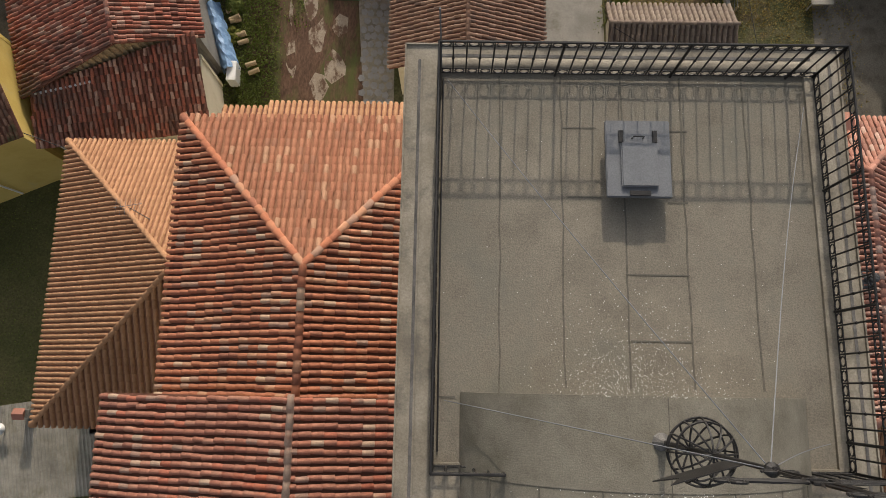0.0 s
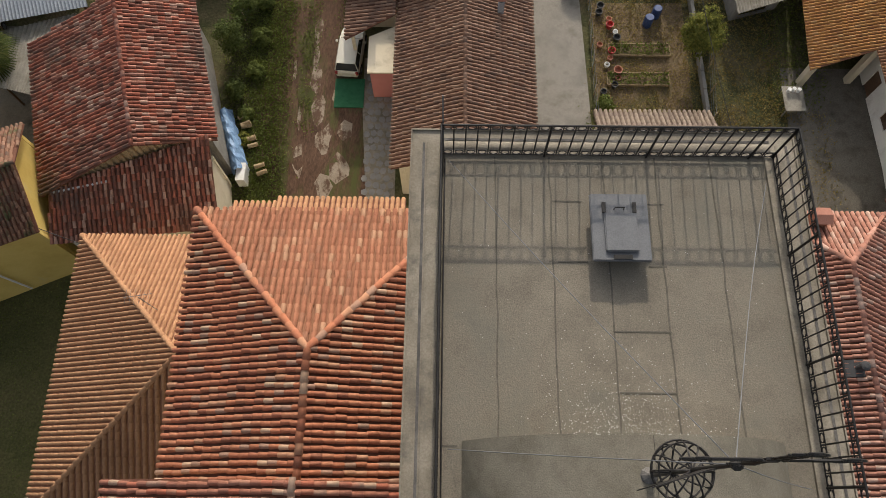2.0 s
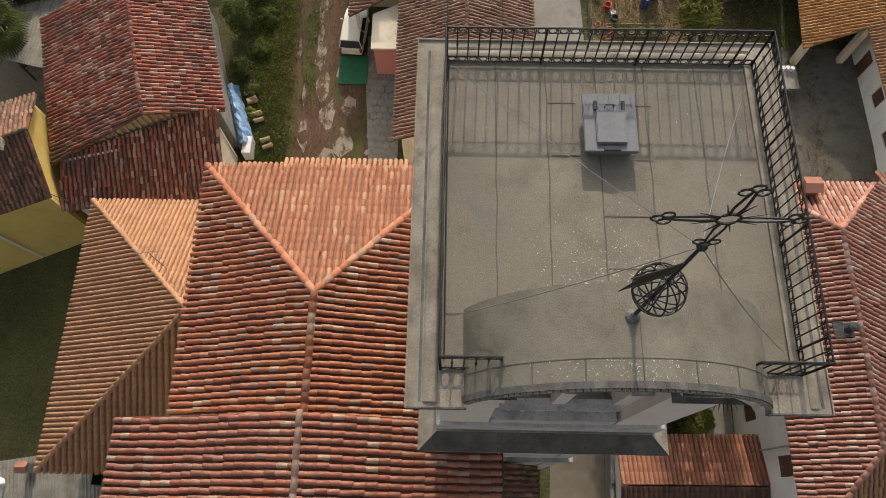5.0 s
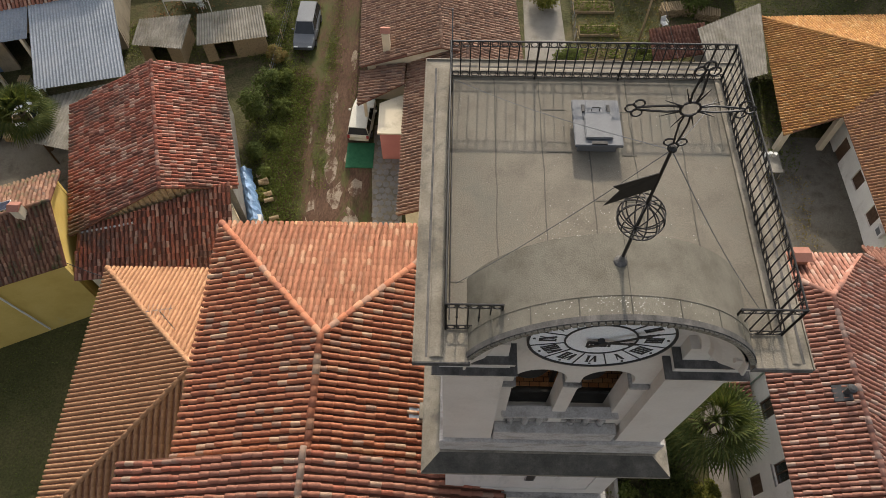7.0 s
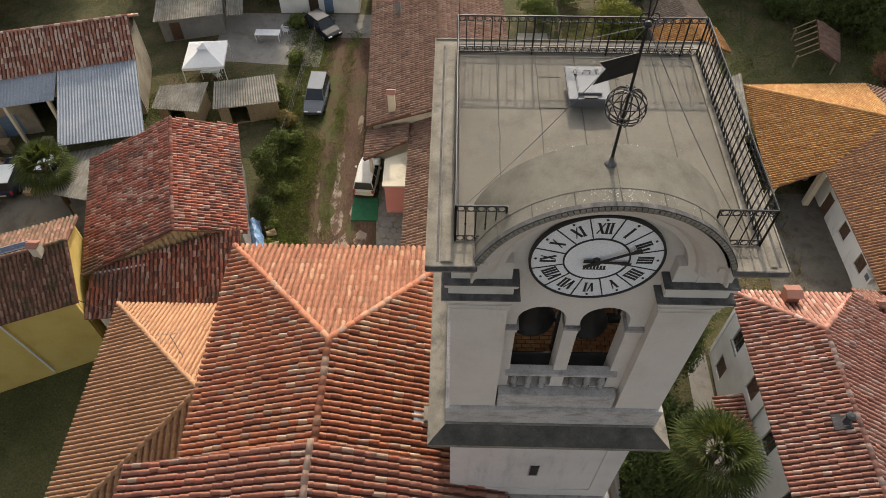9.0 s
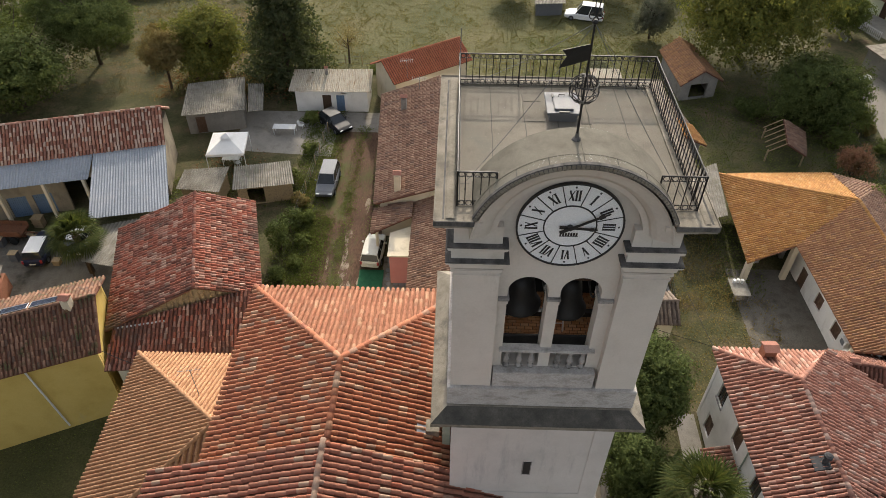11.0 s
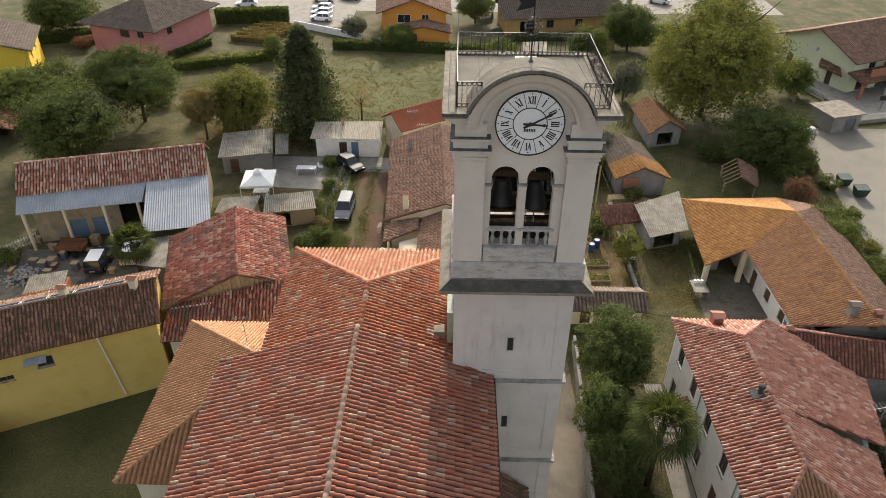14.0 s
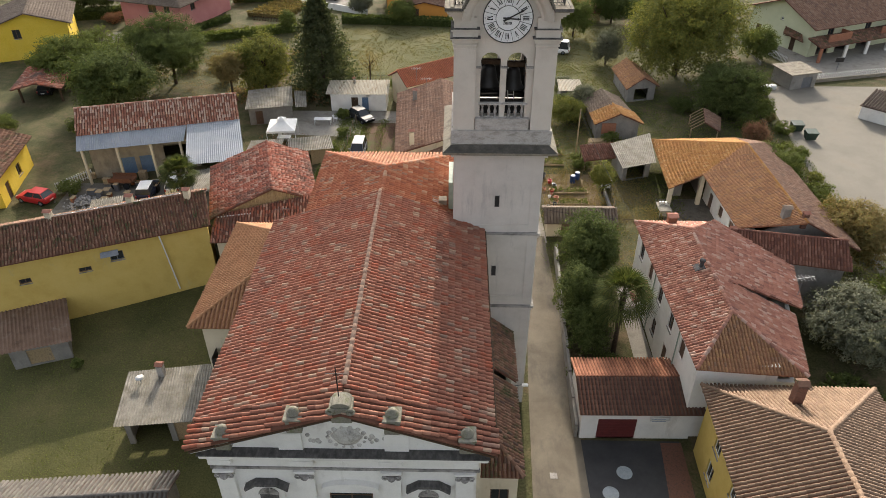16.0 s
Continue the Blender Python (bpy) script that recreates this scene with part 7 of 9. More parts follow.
kio3 = gable_house("grey_shed", "shed with a weathered grey tile roof", [(21.8, 44.1), (21.0, 48.6), (17.0, 48.0), (17.2, 43.7)], -0.3, 1.85, 2.95, GREY_WALL, T_GREY, 0.38, category="shed", bed=UNDER_GREY)
kio2 = gable_house("dark_shed", "old open shed with a lichen-stained tile roof", [(27.2, 53.0), (26.0, 60.0), (22.8, 59.0), (23.3, 52.0)], 0, 2.0, 3.1, GREY_WALL, T_LICHEN, 0.4, [(3, 1.0, 0, 2.0, 1.6, "dark")], category="shed")
wp = thing("collapsed_shelter", "half-collapsed timber shelter with bare rafters", "shelter", (31, 43, -0.3))
roof_plane(wp, [(32.2, 40.6, 0.9), (33.6, 44.8, 0.9), (31.4, 45.4, 1.9), (30.4, 41.2, 1.9)], T_BROWN)
for k in range(6):
    a, b = Vector((30.4, 41.2, 1.9)).lerp(Vector((31.4, 45.4, 1.9)), k / 5), Vector((28.9, 41.4, 0.8)).lerp(Vector((29.9, 45.6, 0.8)), k / 5)
    part("rafter", Geo().tube([a, b], 0.05, 5), WOOD_PALE, wp)
for x, y in ((32.1, 40.8), (33.4, 44.6), (29.1, 41.6), (30.0, 45.3)):
    part("post", Geo().tube([(x, y, -0.6), (x, y, 0.95)], 0.08, 6), WOOD_PALE, wp)

# ---- far houses ----
ph = hip_house("pink_house", "two-storey pink villa with a grey-brown hip roof", [(-46.2, 79.3), (-41.8, 92.7), (-53.2, 96.4), (-57.6, 83.0)], 0.35, 5.3, 7.7, PINK, T_GREY, 1.3, [(3, 5.6, 2.8, 1.7, 1.8, "window", FRAME), (3, 8.8, 3.0, 1.2, 1.8, "window", FRAME), (3, 6.4, 0.2, 1.6, 1.1, "window", FRAME), (0, 3.0, 2.9, 1.2, 1.7, "window", FRAME)], pitch=0.34, bed=UNDER_GREY, jitter=0.002)
oh = gable_house("orange_house", "orange two-storey house with a brown gable roof", [(-2.0, 90.0), (-2.5, 101.5), (-13.5, 101.0), (-12.5, 90.0)], 0.5, 5.0, 7.0, ORANGE, T_BROWN, 0.9, [(3, 2.5, 2.6, 2.2, 1.4, "window", WHITE_PAINT), (3, 6.5, 2.6, 1.2, 1.4, "window", WHITE_PAINT), (3, 4.0, 0, 1.6, 1.9, "door", FRAME)], pitch=0.32, jitter=0.002)
pr = gable_house("orange_porch", "orange garage wing with a low gable roof", [(-1.5, 86.6), (-1.5, 90.0), (-9.6, 90.0), (-9.6, 86.6)], 0.45, 2.7, 3.6, ORANGE, T_BROWN, 0.5, [(3, 1.0, 0, 2.0, 2.0, "door", FRAME)], category="garage", pitch=0.32)
gh = gable_house("green_house", "large pale green villa with a brown tile roof", [(54.8, 69.6), (74.8, 78.6), (69.55, 90.2), (49.55, 81.2)], 0.2, 4.9, 7.4, GREENISH, T_BROWN, 0.9, [(0, 5.6, 0, 2.8, 2.2, "dark"), (0, 10.2, 0, 2.8, 2.2, "dark"), (0, 1.6, 0, 2.6, 2.1, "dark"), (0, 3.0, 2.9, 1.3, 1.7, "window", FRAME), (0, 11.0, 2.9, 1.3, 1.7, "window", FRAME), (3, 8.8, 0, 1.0, 2.1, "door", WOOD), (3, 1.4, 0, 1.1, 2.2, "door", WOOD), (3, 6.0, 4.0, 0.5, 0.5, "window", WHITE_PAINT)], pitch=0.34, jitter=0.002)
VD, VN = Vector((0.912, 0.410, 0)), Vector((0.410, -0.912, 0))
V0 = Vector((54.8, 69.6, 0))


def along(u, out, z):
    return V0 + VD * u + VN * out + Vector((0, 0, z))


gp = thing("green_house_porch", "brown-roofed porch with brick balconies before the green villa", "porch", tuple(along(9, 1.5, 0.2)))
roof_plane(gp, [along(-1.0, 2.9, 2.55), along(19.5, 2.9, 2.55), along(19.5, 0.05, 3.25), along(-1.0, 0.05, 3.25)], T_DARK, 0.34)
for u in (-0.4, 4.9, 9.5, 14.0, 18.6):
    c = along(u, 2.5, 0)
    part("pillar", Geo().box(c.x - 0.2, c.x + 0.2, c.y - 0.2, c.y + 0.2, -0.2, 2.5), BRICK if u < 0 else WHITE, gp)
for u in (1.2, 12.4):
    part("balcony", Geo().slab([along(u, 2.0, 3.95), along(u + 4.6, 2.0, 3.95), along(u + 4.6, 1.85, 3.95), along(u, 1.85, 3.95)], (0, 0, -1.1)), BRICK, gp, "brick balcony parapet")
    part("balcony_side", Geo().slab([along(u + 4.6, 2.0, 3.95), along(u + 4.75, 2.0, 3.95), along(u + 4.75, 0.1, 3.95), along(u + 4.6, 0.1, 3.95)], (0, 0, -1.1)), BRICK, gp)
dc = thing("door_canopy", "small brown-tiled canopy on the villa's side wall", "canopy", (51.5, 73.5, 2.6))
roof_plane(dc, [(53.6, 69.6, 2.35), (53.95, 71.35, 3.3), (52.6, 74.5, 3.3), (51.9, 73.4, 2.9)], T_DARK, 0.34)
for x, y in ((52.9, 70.9), (51.9, 73.2)):
    part("bracket", Geo().tube([(x, y, 2.55), (x + 0.9, y + 0.4, 2.2)], 0.05, 5), WOOD, dc)
fw = thing("fence_wall", "low rendered wall below the white forecourt fence", "wall", (55.5, 60.3, 0))
part("wall", Geo().slab([(51.5, 59.2, 0.5), (66.0, 62.7, 0.5), (66.0, 63.0, 0.5), (51.4, 59.5, 0.5)], (0, 0, -0.9)), COPING, fw, bevel=0.02)
hoop = thing("basketball_hoop", "basketball board on a thin pole in the forecourt", "hoop", (56.8, 63.8, 0))
part("pole", Geo().tube([(56.8, 63.8, -0.1), (56.8, 63.8, 2.0)], 0.05, 6), STEEL, hoop)
part("board", Geo().box(56.2, 57.4, 63.68, 63.74, 1.5, 2.2), IRON, hoop)
wc = thing("white_store", "white sheet-metal store with a grey-brown roof at the lot", "shed", (55.5, 47.8, -0.3))
shell(wc, [(52.5, 47.6), (57.0, 43.4), (60.6, 47.2), (56.1, 51.4)], -0.3, 1.5, WHITE, (), 0.15)
roof_plane(wc, [(52.2, 47.6, 1.55), (57.0, 43.1, 1.55), (60.9, 47.2, 2.1), (56.1, 51.7, 2.1)], T_GREY, 0.34, bed=UNDER_GREY)
gb = thing("grey_box", "grey concrete utility box beside the lot", "utility building", (48.7, 59.2, 0))
shell(gb, [(47.0, 56.5), (51.0, 57.7), (49.9, 61.6), (45.9, 60.4)], -0.2, 2.1, GREY_WALL, [(0, 1.9, 0, 1.6, 1.8, "door", STEEL)])
part("flat_roof", Geo().slab([(46.7, 56.1, 2.25), (51.4, 57.5, 2.25), (50.2, 62.0, 2.25), (45.5, 60.7, 2.25)], (0, 0, -0.14)), COPING, gb)
by = gable_house("brown_house", "house with ochre walls and a brown roof with skylights", [(8.0, 92.5), (27.5, 95.5), (26.3, 104), (7.0, 101)], 0.5, 3.6, 5.6, material("ochre plaster", [(0.42, 0.26, 0.10), (0.48, 0.31, 0.13)], 0.9, 0.5), T_GREY, 0.8, [(0, 2.5, 0, 2.2, 2.2, "dark"), (0, 7.0, 1.0, 1.3, 1.3, "window", FRAME), (0, 12.0, 1.0, 1.3, 1.3, "window", FRAME)], pitch=0.34, bed=UNDER_GREY, jitter=0.002)
yf = gable_house("far_yellow_house", "bright yellow house with a grey-brown gable roof", [(-60.0, 69.0), (-64.0, 79.0), (-74.0, 75.0), (-70.0, 65.0)], 0.1, 5.2, 7.0, YELLOW_BRIGHT, T_GREY, 0.7, [(0, 2.0, 3.2, 1.1, 1.4, "window", FRAME), (0, 6.0, 3.2, 1.1, 1.4, "window", FRAME), (0, 4.0, 0.4, 1.1, 1.8, "window", FRAME), (3, 3, 3.2, 1.1, 1.4, "window", FRAME)], pitch=0.34, bed=UNDER_GREY, jitter=0.002)
yf2 = gable_house("near_yellow_house", "yellow house with steps and a terracotta porch roof", [(-47.0, 24.0), (-48.6, 33.0), (-57.0, 31.5), (-55.4, 22.5)], -0.7, 3.0, 4.6, YELLOW_BRIGHT, T_DARK, 0.6, [(0, 1.5, 0.0, 1.0, 2.0, "door", FRAME), (0, 5.0, 1.0, 1.1, 1.3, "window", FRAME)], jitter=0.01)
pg = gable_house("pergola_shelter", "open car shelter with a red tile roof", [(-53.3, 50.5), (-55.4, 58.5), (-60.8, 57.5), (-59.0, 49.8)], -0.2, 1.9, 2.6, WOOD, T_BARN, 0.4, walls=False, category="car shelter")
for x, y in ((-53.6, 51.0), (-55.4, 58.0), (-60.4, 57.2), (-58.8, 50.4)):
    part("post", Geo().box(x - 0.12, x + 0.12, y - 0.12, y + 0.12, -0.4, 1.85), WOOD, pg)
wb = thing("grey_outbuilding", "narrow outbuilding with a grey sheet roof beyond the meadow", "outbuilding", (12, 77, 0.2))
corrugated("sheet_roof", (9.3, 71.0, 2.0), (13.2, 71.4, 2.0), (14.0, 84.0, 2.3), (10.2, 83.6, 2.3), FIBRE, wb)
shell(wb, [(9.6, 71.6), (12.9, 71.9), (13.6, 83.6), (10.5, 83.3)], 0.1, 1.95, STEEL, (), 0.15)


# ---- trees and shrubs ----
def leaves(centres, size, rng, facing=None):
    """Small leaf blades round the given points; facing: the way they tend to face."""
    c = np.asarray(centres)
    n = len(c)
    d = rng.normal(size=(n, 3))
    if facing is not None:
        d = d * 0.5 + facing
    d /= np.linalg.norm(d, axis=1)[:, None] + 1e-6
    a = np.cross(d, rng.normal(size=(n, 3)))
    a /= np.linalg.norm(a, axis=1)[:, None] + 1e-6
    b = np.cross(d, a)
    s = size * rng.uniform(0.6, 1.35, (n, 1))
    v = np.stack([c - a * s, c - b * s * 0.55, c + a * s, c + b * s * 0.55], 1).reshape(-1, 3)
    g = Geo()
    g.v = v.tolist()
    g.f = [(4 * i, 4 * i + 1, 4 * i + 2, 4 * i + 3) for i in range(n)]
    return g


def crown(centre, radii, leaf, rng, cover=1.5, flat=-0.92, lobes=None, lobe=0.40):
    """Leaf places and facings: lobes of twigs over an uneven ellipsoid, with gaps and hollows between them."""
    R = np.array(radii)
    m = float(np.prod(R) ** (1 / 3))
    lobes = lobes or int(30 + 8 * m)
    total = int(cover * 4 * math.pi * m * m * 1.35 / (1.1 * leaf * leaf))
    total = max(2500, min(total, 78000))
    pts, face = [], []
    made = 0
    while made < lobes:
        d = rng.normal(size=3)
        d /= np.linalg.norm(d)
        if d[2] < flat:
            continue
        made += 1
        k = rng.uniform(0.45, 0.74) * (1 + 0.14 * math.sin(3 * d[0] + 5 * d[1] + centre[0]) + 0.08 * math.sin(7 * d[2] + centre[1]))
        c = np.array(centre) + d * k * R
        s = lobe * rng.uniform(0.6, 1.2)
        n = int(total / lobes * (s / lobe) ** 2)
        # twigs: leaves gather round a few dozen tips of the lobe, most on its upper side
        tips = rng.normal(size=(40, 3)) + np.array((0, 0, 0.45))
        tips /= np.linalg.norm(tips, axis=1)[:, None]
        q = rng.normal(size=(n, 3))
        q /= np.linalg.norm(q, axis=1)[:, None]
        q = tips[rng.integers(0, 40, n)] + q * rng.uniform(0.05, 0.26, (n, 1))
        reach = rng.uniform(0.62, 1.04, (n, 1))
        pts.append(c + q * reach * np.minimum(R, R.min() * 1.4) * s)
        face.append(q * 0.8 + d * 0.35 + np.array((0, 0, 0.6)))
    return np.concatenate(pts), np.concatenate(face)


def trunk(g, x, y, z0, z1, r, limbs, reach, rng):
    g.tube([(x, y, z0 - 0.3), (x + rng.uniform(-0.15, 0.15), y, (z0 + z1) / 2), (x + rng.uniform(-0.2, 0.2), y + rng.uniform(-0.2, 0.2), z1)], r, 8, r * 0.55)
    for k in range(limbs):
        t = 2 * math.pi * k / limbs + rng.uniform(-0.4, 0.4)
        h = z0 + (z1 - z0) * rng.uniform(0.55, 0.95)
        p = Vector((x, y, h))
        q = p + Vector((math.cos(t) * reach * 0.45, math.sin(t) * reach * 0.45, reach * 0.35))
        g.tube([p, q, q + Vector((math.cos(t) * reach * 0.35, math.sin(t) * reach * 0.35, reach * 0.4))], r * 0.42, 6, r * 0.1)
    return g


def tree(x, y, top, r, mat, label, seed, crown_from=0.3, leaf=0.26, ry=None, name="tree", group="", cover=2.1):
    rng = np.random.default_rng(seed)
    z0 = ground_z(y)
    h = top - z0
    ob = thing(name, label, "tree", (x, y, z0), group)
    cz = z0 + h * (crown_from + 1) / 2
    part("trunk", trunk(Geo(), x, y, z0, z0 + h * 0.6, max(0.1, h * 0.025), 7, r * 0.9, rng), BARK, ob)
    places, face = crown((x, y, cz), (r, ry or r, h * (1 - crown_from) / 2), leaf * 0.5, rng, cover)
    part("crown", leaves(places, leaf * 0.5, rng, face), mat, ob)
    return ob


def conifer(x, y, top, r, label, seed, mat=None):
    rng = np.random.default_rng(seed)
    z0 = ground_z(y)
    ob = thing("conifer", label, "tree", (x, y, z0))
    part("trunk", Geo().tube([(x, y, z0 - 0.3), (x, y, top - 0.4)], 0.3, 8, 0.04), BARK, ob)
    pts = []
    g = Geo()
    h = top - z0
    for k in range(230):
        f = (k + 0.5) / 230
        z = z0 + 0.6 + (h - 0.8) * f
        reach = r * (1 - f) ** 0.6 * rng.uniform(0.7, 1.1) + 0.15
        t = k * 2.4 + rng.uniform(-0.3, 0.3)
        d = np.array((math.cos(t), math.sin(t), -0.12))
        for j in range(5):
            q = np.array((x, y, z)) + d * reach * (0.35 + 0.65 * j / 4)
            pts.append(q + rng.normal(size=(14, 3)) * np.array((0.3, 0.3, 0.18)) * (0.6 + reach * 0.15))
        if k % 3 == 0:
            g.tube([(x, y, z), tuple(np.array((x, y, z)) + d * reach * 0.9)], 0.05, 4, 0.01)
    part("bough", g, BARK, ob)
    part("crown", leaves(np.concatenate(pts), 0.2, rng), mat or L_CONIFER, ob)
    return ob


def palm(x, y, top, r, label, seed, fronds=34, trunk_r=0.22):
    rng = random.Random(seed)
    z0 = ground_z(y)
    ob = thing("fan_palm", label, "palm tree", (x, y, z0), "palm trees")
    cz = top - r * 0.55
    part("trunk", Geo().lathe([(trunk_r * 1.1, -0.3), (trunk_r * 0.8, (cz - z0) * 0.4), (trunk_r, (cz - z0) * 0.7), (trunk_r * 1.25, cz - z0)], (x, y, z0), 10), BARK, ob)
    for k in range(fronds):
        t = k * 2.399
        el = math.pi * (0.48 - 0.72 * (k / fronds) ** 1.15)
        d = Vector((math.cos(t) * math.cos(el), math.sin(t) * math.cos(el), math.sin(el)))
        L = r * rng.uniform(0.42, 0.55)
        root = Vector((x, y, cz))
        tip = root + d * L - Vector((0, 0, 0.1 * L))
        g = Geo().tube([root, root + d * L * 0.6, tip], 0.02, 4, 0.012)
        side = d.cross(Vector((0, 0, 1)))
        side = side.normalized() if side.length > 0.05 else Vector((1, 0, 0))
        up = side.cross(d).normalized()
        fan = r * 0.56
        for j in range(21):
            a = radians(-100 + 200 * j / 20)
            ray = (d * math.cos(a) + side * math.sin(a)).normalized()
            droop = Vector((0, 0, -0.22 * fan))
            q = tip + ray * fan * 0.55 + up * 0.04
            e = tip + ray * fan + droop
            w = side * math.cos(a) * 0.055 - d * math.sin(a) * 0.055
            g.face(tip, q + w, e, q - w)
        part("frond", g, L_PALM, ob)
    return ob


def shrub(x, y, r, h, mat, label, seed, name="shrub", leaf=0.11, ry=None, group="shrubs"):
    rng = np.random.default_rng(seed)
    z0 = ground_z(y)
    ob = thing(name, label, "shrub", (x, y, z0), group)
    g = Geo()
    for k in range(5):
        t = 1.26 * k
        g.tube([(x, y, z0 - 0.1), (x + math.cos(t) * r * 0.5, y + math.sin(t) * (ry or r) * 0.5, z0 + h * 0.7)], 0.04, 5, 0.012)
    part("stem", g, BARK, ob)
    places, face = crown((x, y, z0 + h * 0.48), (r, ry or r, h * 0.52), leaf * 0.75, rng, 0.9, -1.1)
    part("foliage", leaves(places, leaf * 0.75, rng, face), mat, ob)
    return ob


def hedge(x0, y0, x1, y1, w, h, mat, label, seed):
    rng = np.random.default_rng(seed)
    L = math.hypot(x1 - x0, y1 - y0)
    n = int(L * h * w * 55) + 200
    n = min(n, 5200)
    u, s, z = rng.uniform(0, 1, n), rng.uniform(-1, 1, n), rng.uniform(0.05, 1, n)
    k = rng.uniform(0, 1, n)
    s = np.where(k < 0.5, np.sign(s) * rng.uniform(0.8, 1.05, n), s)
    z = np.where(k >= 0.5, rng.uniform(0.85, 1.06, n), z)
    nx, ny = -(y1 - y0) / L, (x1 - x0) / L
    X, Y = x0 + (x1 - x0) * u + nx * s * w / 2, y0 + (y1 - y0) * u + ny * s * w / 2
    Z = np.array([ground_z(v) for v in Y]) + z * h
    ob = thing("hedge", label, "hedge", ((x0 + x1) / 2, (y0 + y1) / 2, ground_z((y0 + y1) / 2)), "hedges")
    part("foliage", leaves(np.stack([X, Y, Z], 1), 0.2, rng), mat, ob)
    d = Vector((x1 - x0, y1 - y0, 0)).normalized()
    o = Vector((nx, ny, 0)) * w * 0.36
    a, b = Vector((x0, y0, ground_z(y0) - 0.1)), Vector((x1, y1, ground_z(y1) - 0.1))
    hh = Vector((0, 0, h * 0.82))
    part("hedge_core", Geo().raw([a - o, b - o, b + o, a + o, a - o + hh, b - o + hh, b + o + hh, a + o + hh], [(4, 5, 6, 7), (0, 1, 5, 4), (1, 2, 6, 5), (2, 3, 7, 6), (3, 0, 4, 7)]), mat, ob)
    return ob


conifer(-18.2, 54.4, 13.4, 5.2, "tall dark conifer beside the meadow", 1)
tree(-26.6, 55.4, 8.2, 4.2, L_YELLOW, "broad tree with yellowing green leaves", 2, -0.05)
tree(-44.6, 48.4, 8.5, 6.2, L_DARK, "large round dark green tree behind the farm building", 3, 0.0, 0.28)
tree(-40.2, 57.4, 10.0, 5.6, L_DARK, "umbrella-shaped pine with dense dark crown", 4, 0.16, 0.2)
tree(-30.6, 52.4, 6.4, 2.4, L_AUTUMN, "small tree turning brown in autumn", 5, 0.3, 0.18)
tree(32.2, 61.6, 15.9, 8.7, L_YELLOW, "huge broad tree with yellow-green leaves", 6, -0.08, 0.32)
tree(35.4, 48.6, 6.8, 5.2, L_DARK, "dark spreading tree by the lot", 7, 0.0, 0.22)
tree(6.6, 76.6, 5.0, 3.0, L_MID, "small green tree beyond the meadow", 8, 0.1, 0.2)
tree(19.5, 78.5, 6.6, 3.2, L_MID, "small green tree beyond the meadow", 9, 0.1, 0.2)
tree(27.2, 86.0, 8.0, 5.0, L_DARK, "dark round tree behind the gardens", 10, 0.05, 0.26)
tree(-52.5, 61.5, 6.2, 4.2, L_MID, "green tree beside the car shelter", 11, 0.0, 0.24)
tree(-56.0, 58.5, 6.5, 4.6, L_MID, "leafy green tree in a garden", 12, 0.0, 0.24)
tree(12.2, 13.2, 5.4, 3.3, L_DARK, "dense evergreen tree beside the lane", 13, 0.12, 0.2)
tree(10.7, 8.6, 3.7, 2.4, L_DARK, "dense evergreen tree beside the lane", 14, 0.15, 0.18)
tree(11.0, 5.6, 2.2, 2.1, L_DARK, "dark evergreen shrub tree beside the lane", 15, 0.0, 0.18)
tree(32.6, 5.6, 3.6, 4.2, L_GREYGREEN, "silvery evergreen tree behind the white house", 16, 0.0, 0.2)
tree(16.0, 28.0, 3.0, 1.6, L_YELLOW, "small garden tree with light leaves", 17, 0.25, 0.16)
tree(35.4, 31.0, 4.0, 3.0, L_MID, "wild tree behind the farmhouse", 18, 0.0, 0.2)
tree(37.2, 17.0, 5.2, 3.6, L_AUTUMN, "roadside tree with mixed autumn leaves", 19, 0.05, 0.22)
tree(38.5, 8.0, 4.6, 3.8, L_MID, "roadside tree above the lot", 20, 0.05, 0.22)
tree(-12.3, 58.6, 5.2, 1.9, L_AUTUMN, "nearly bare young tree in the meadow", 23, 0.25, 0.12, cover=0.12)
tree(22.8, 66.0, 5.8, 2.4, L_GREYGREEN, "pale shrubby tree by the meadow", 24, 0.0, 0.2)
tree(46.5, 68.5, 5.4, 3.0, L_MID, "garden tree beside the villa", 25, 0.05, 0.22)
tree(44.0, 96.0, 8.5, 5.0, L_DARK, "dark tree along the far street", 26, 0.05, 0.28)
tree(-66.0, 90.0, 8.0, 6.0, L_DARK, "dark trees at the end of the gardens", 27, 0.0, 0.3)
tree(-9.5, 84.5, 4.6, 2.8, L_MID, "green garden tree beside the orange house", 28, 0.0, 0.22)
tree(3.0, 99.0, 6.0, 3.4, L_MID, "leafy green tree in a garden", 29, 0.05, 0.24)
tree(-17.5, 90.5, 4.2, 2.4, L_GREYGREEN, "pale leaved shrub tree by the white wall", 30, 0.0, 0.22)
palm(13.4, 5.4, 5.0, 2.75, "fan palm with a ragged crown beside the white house", 31, 34)
palm(-28.3, 25.0, 4.4, 2.3, "fan palm in the farm courtyard", 32, 30)
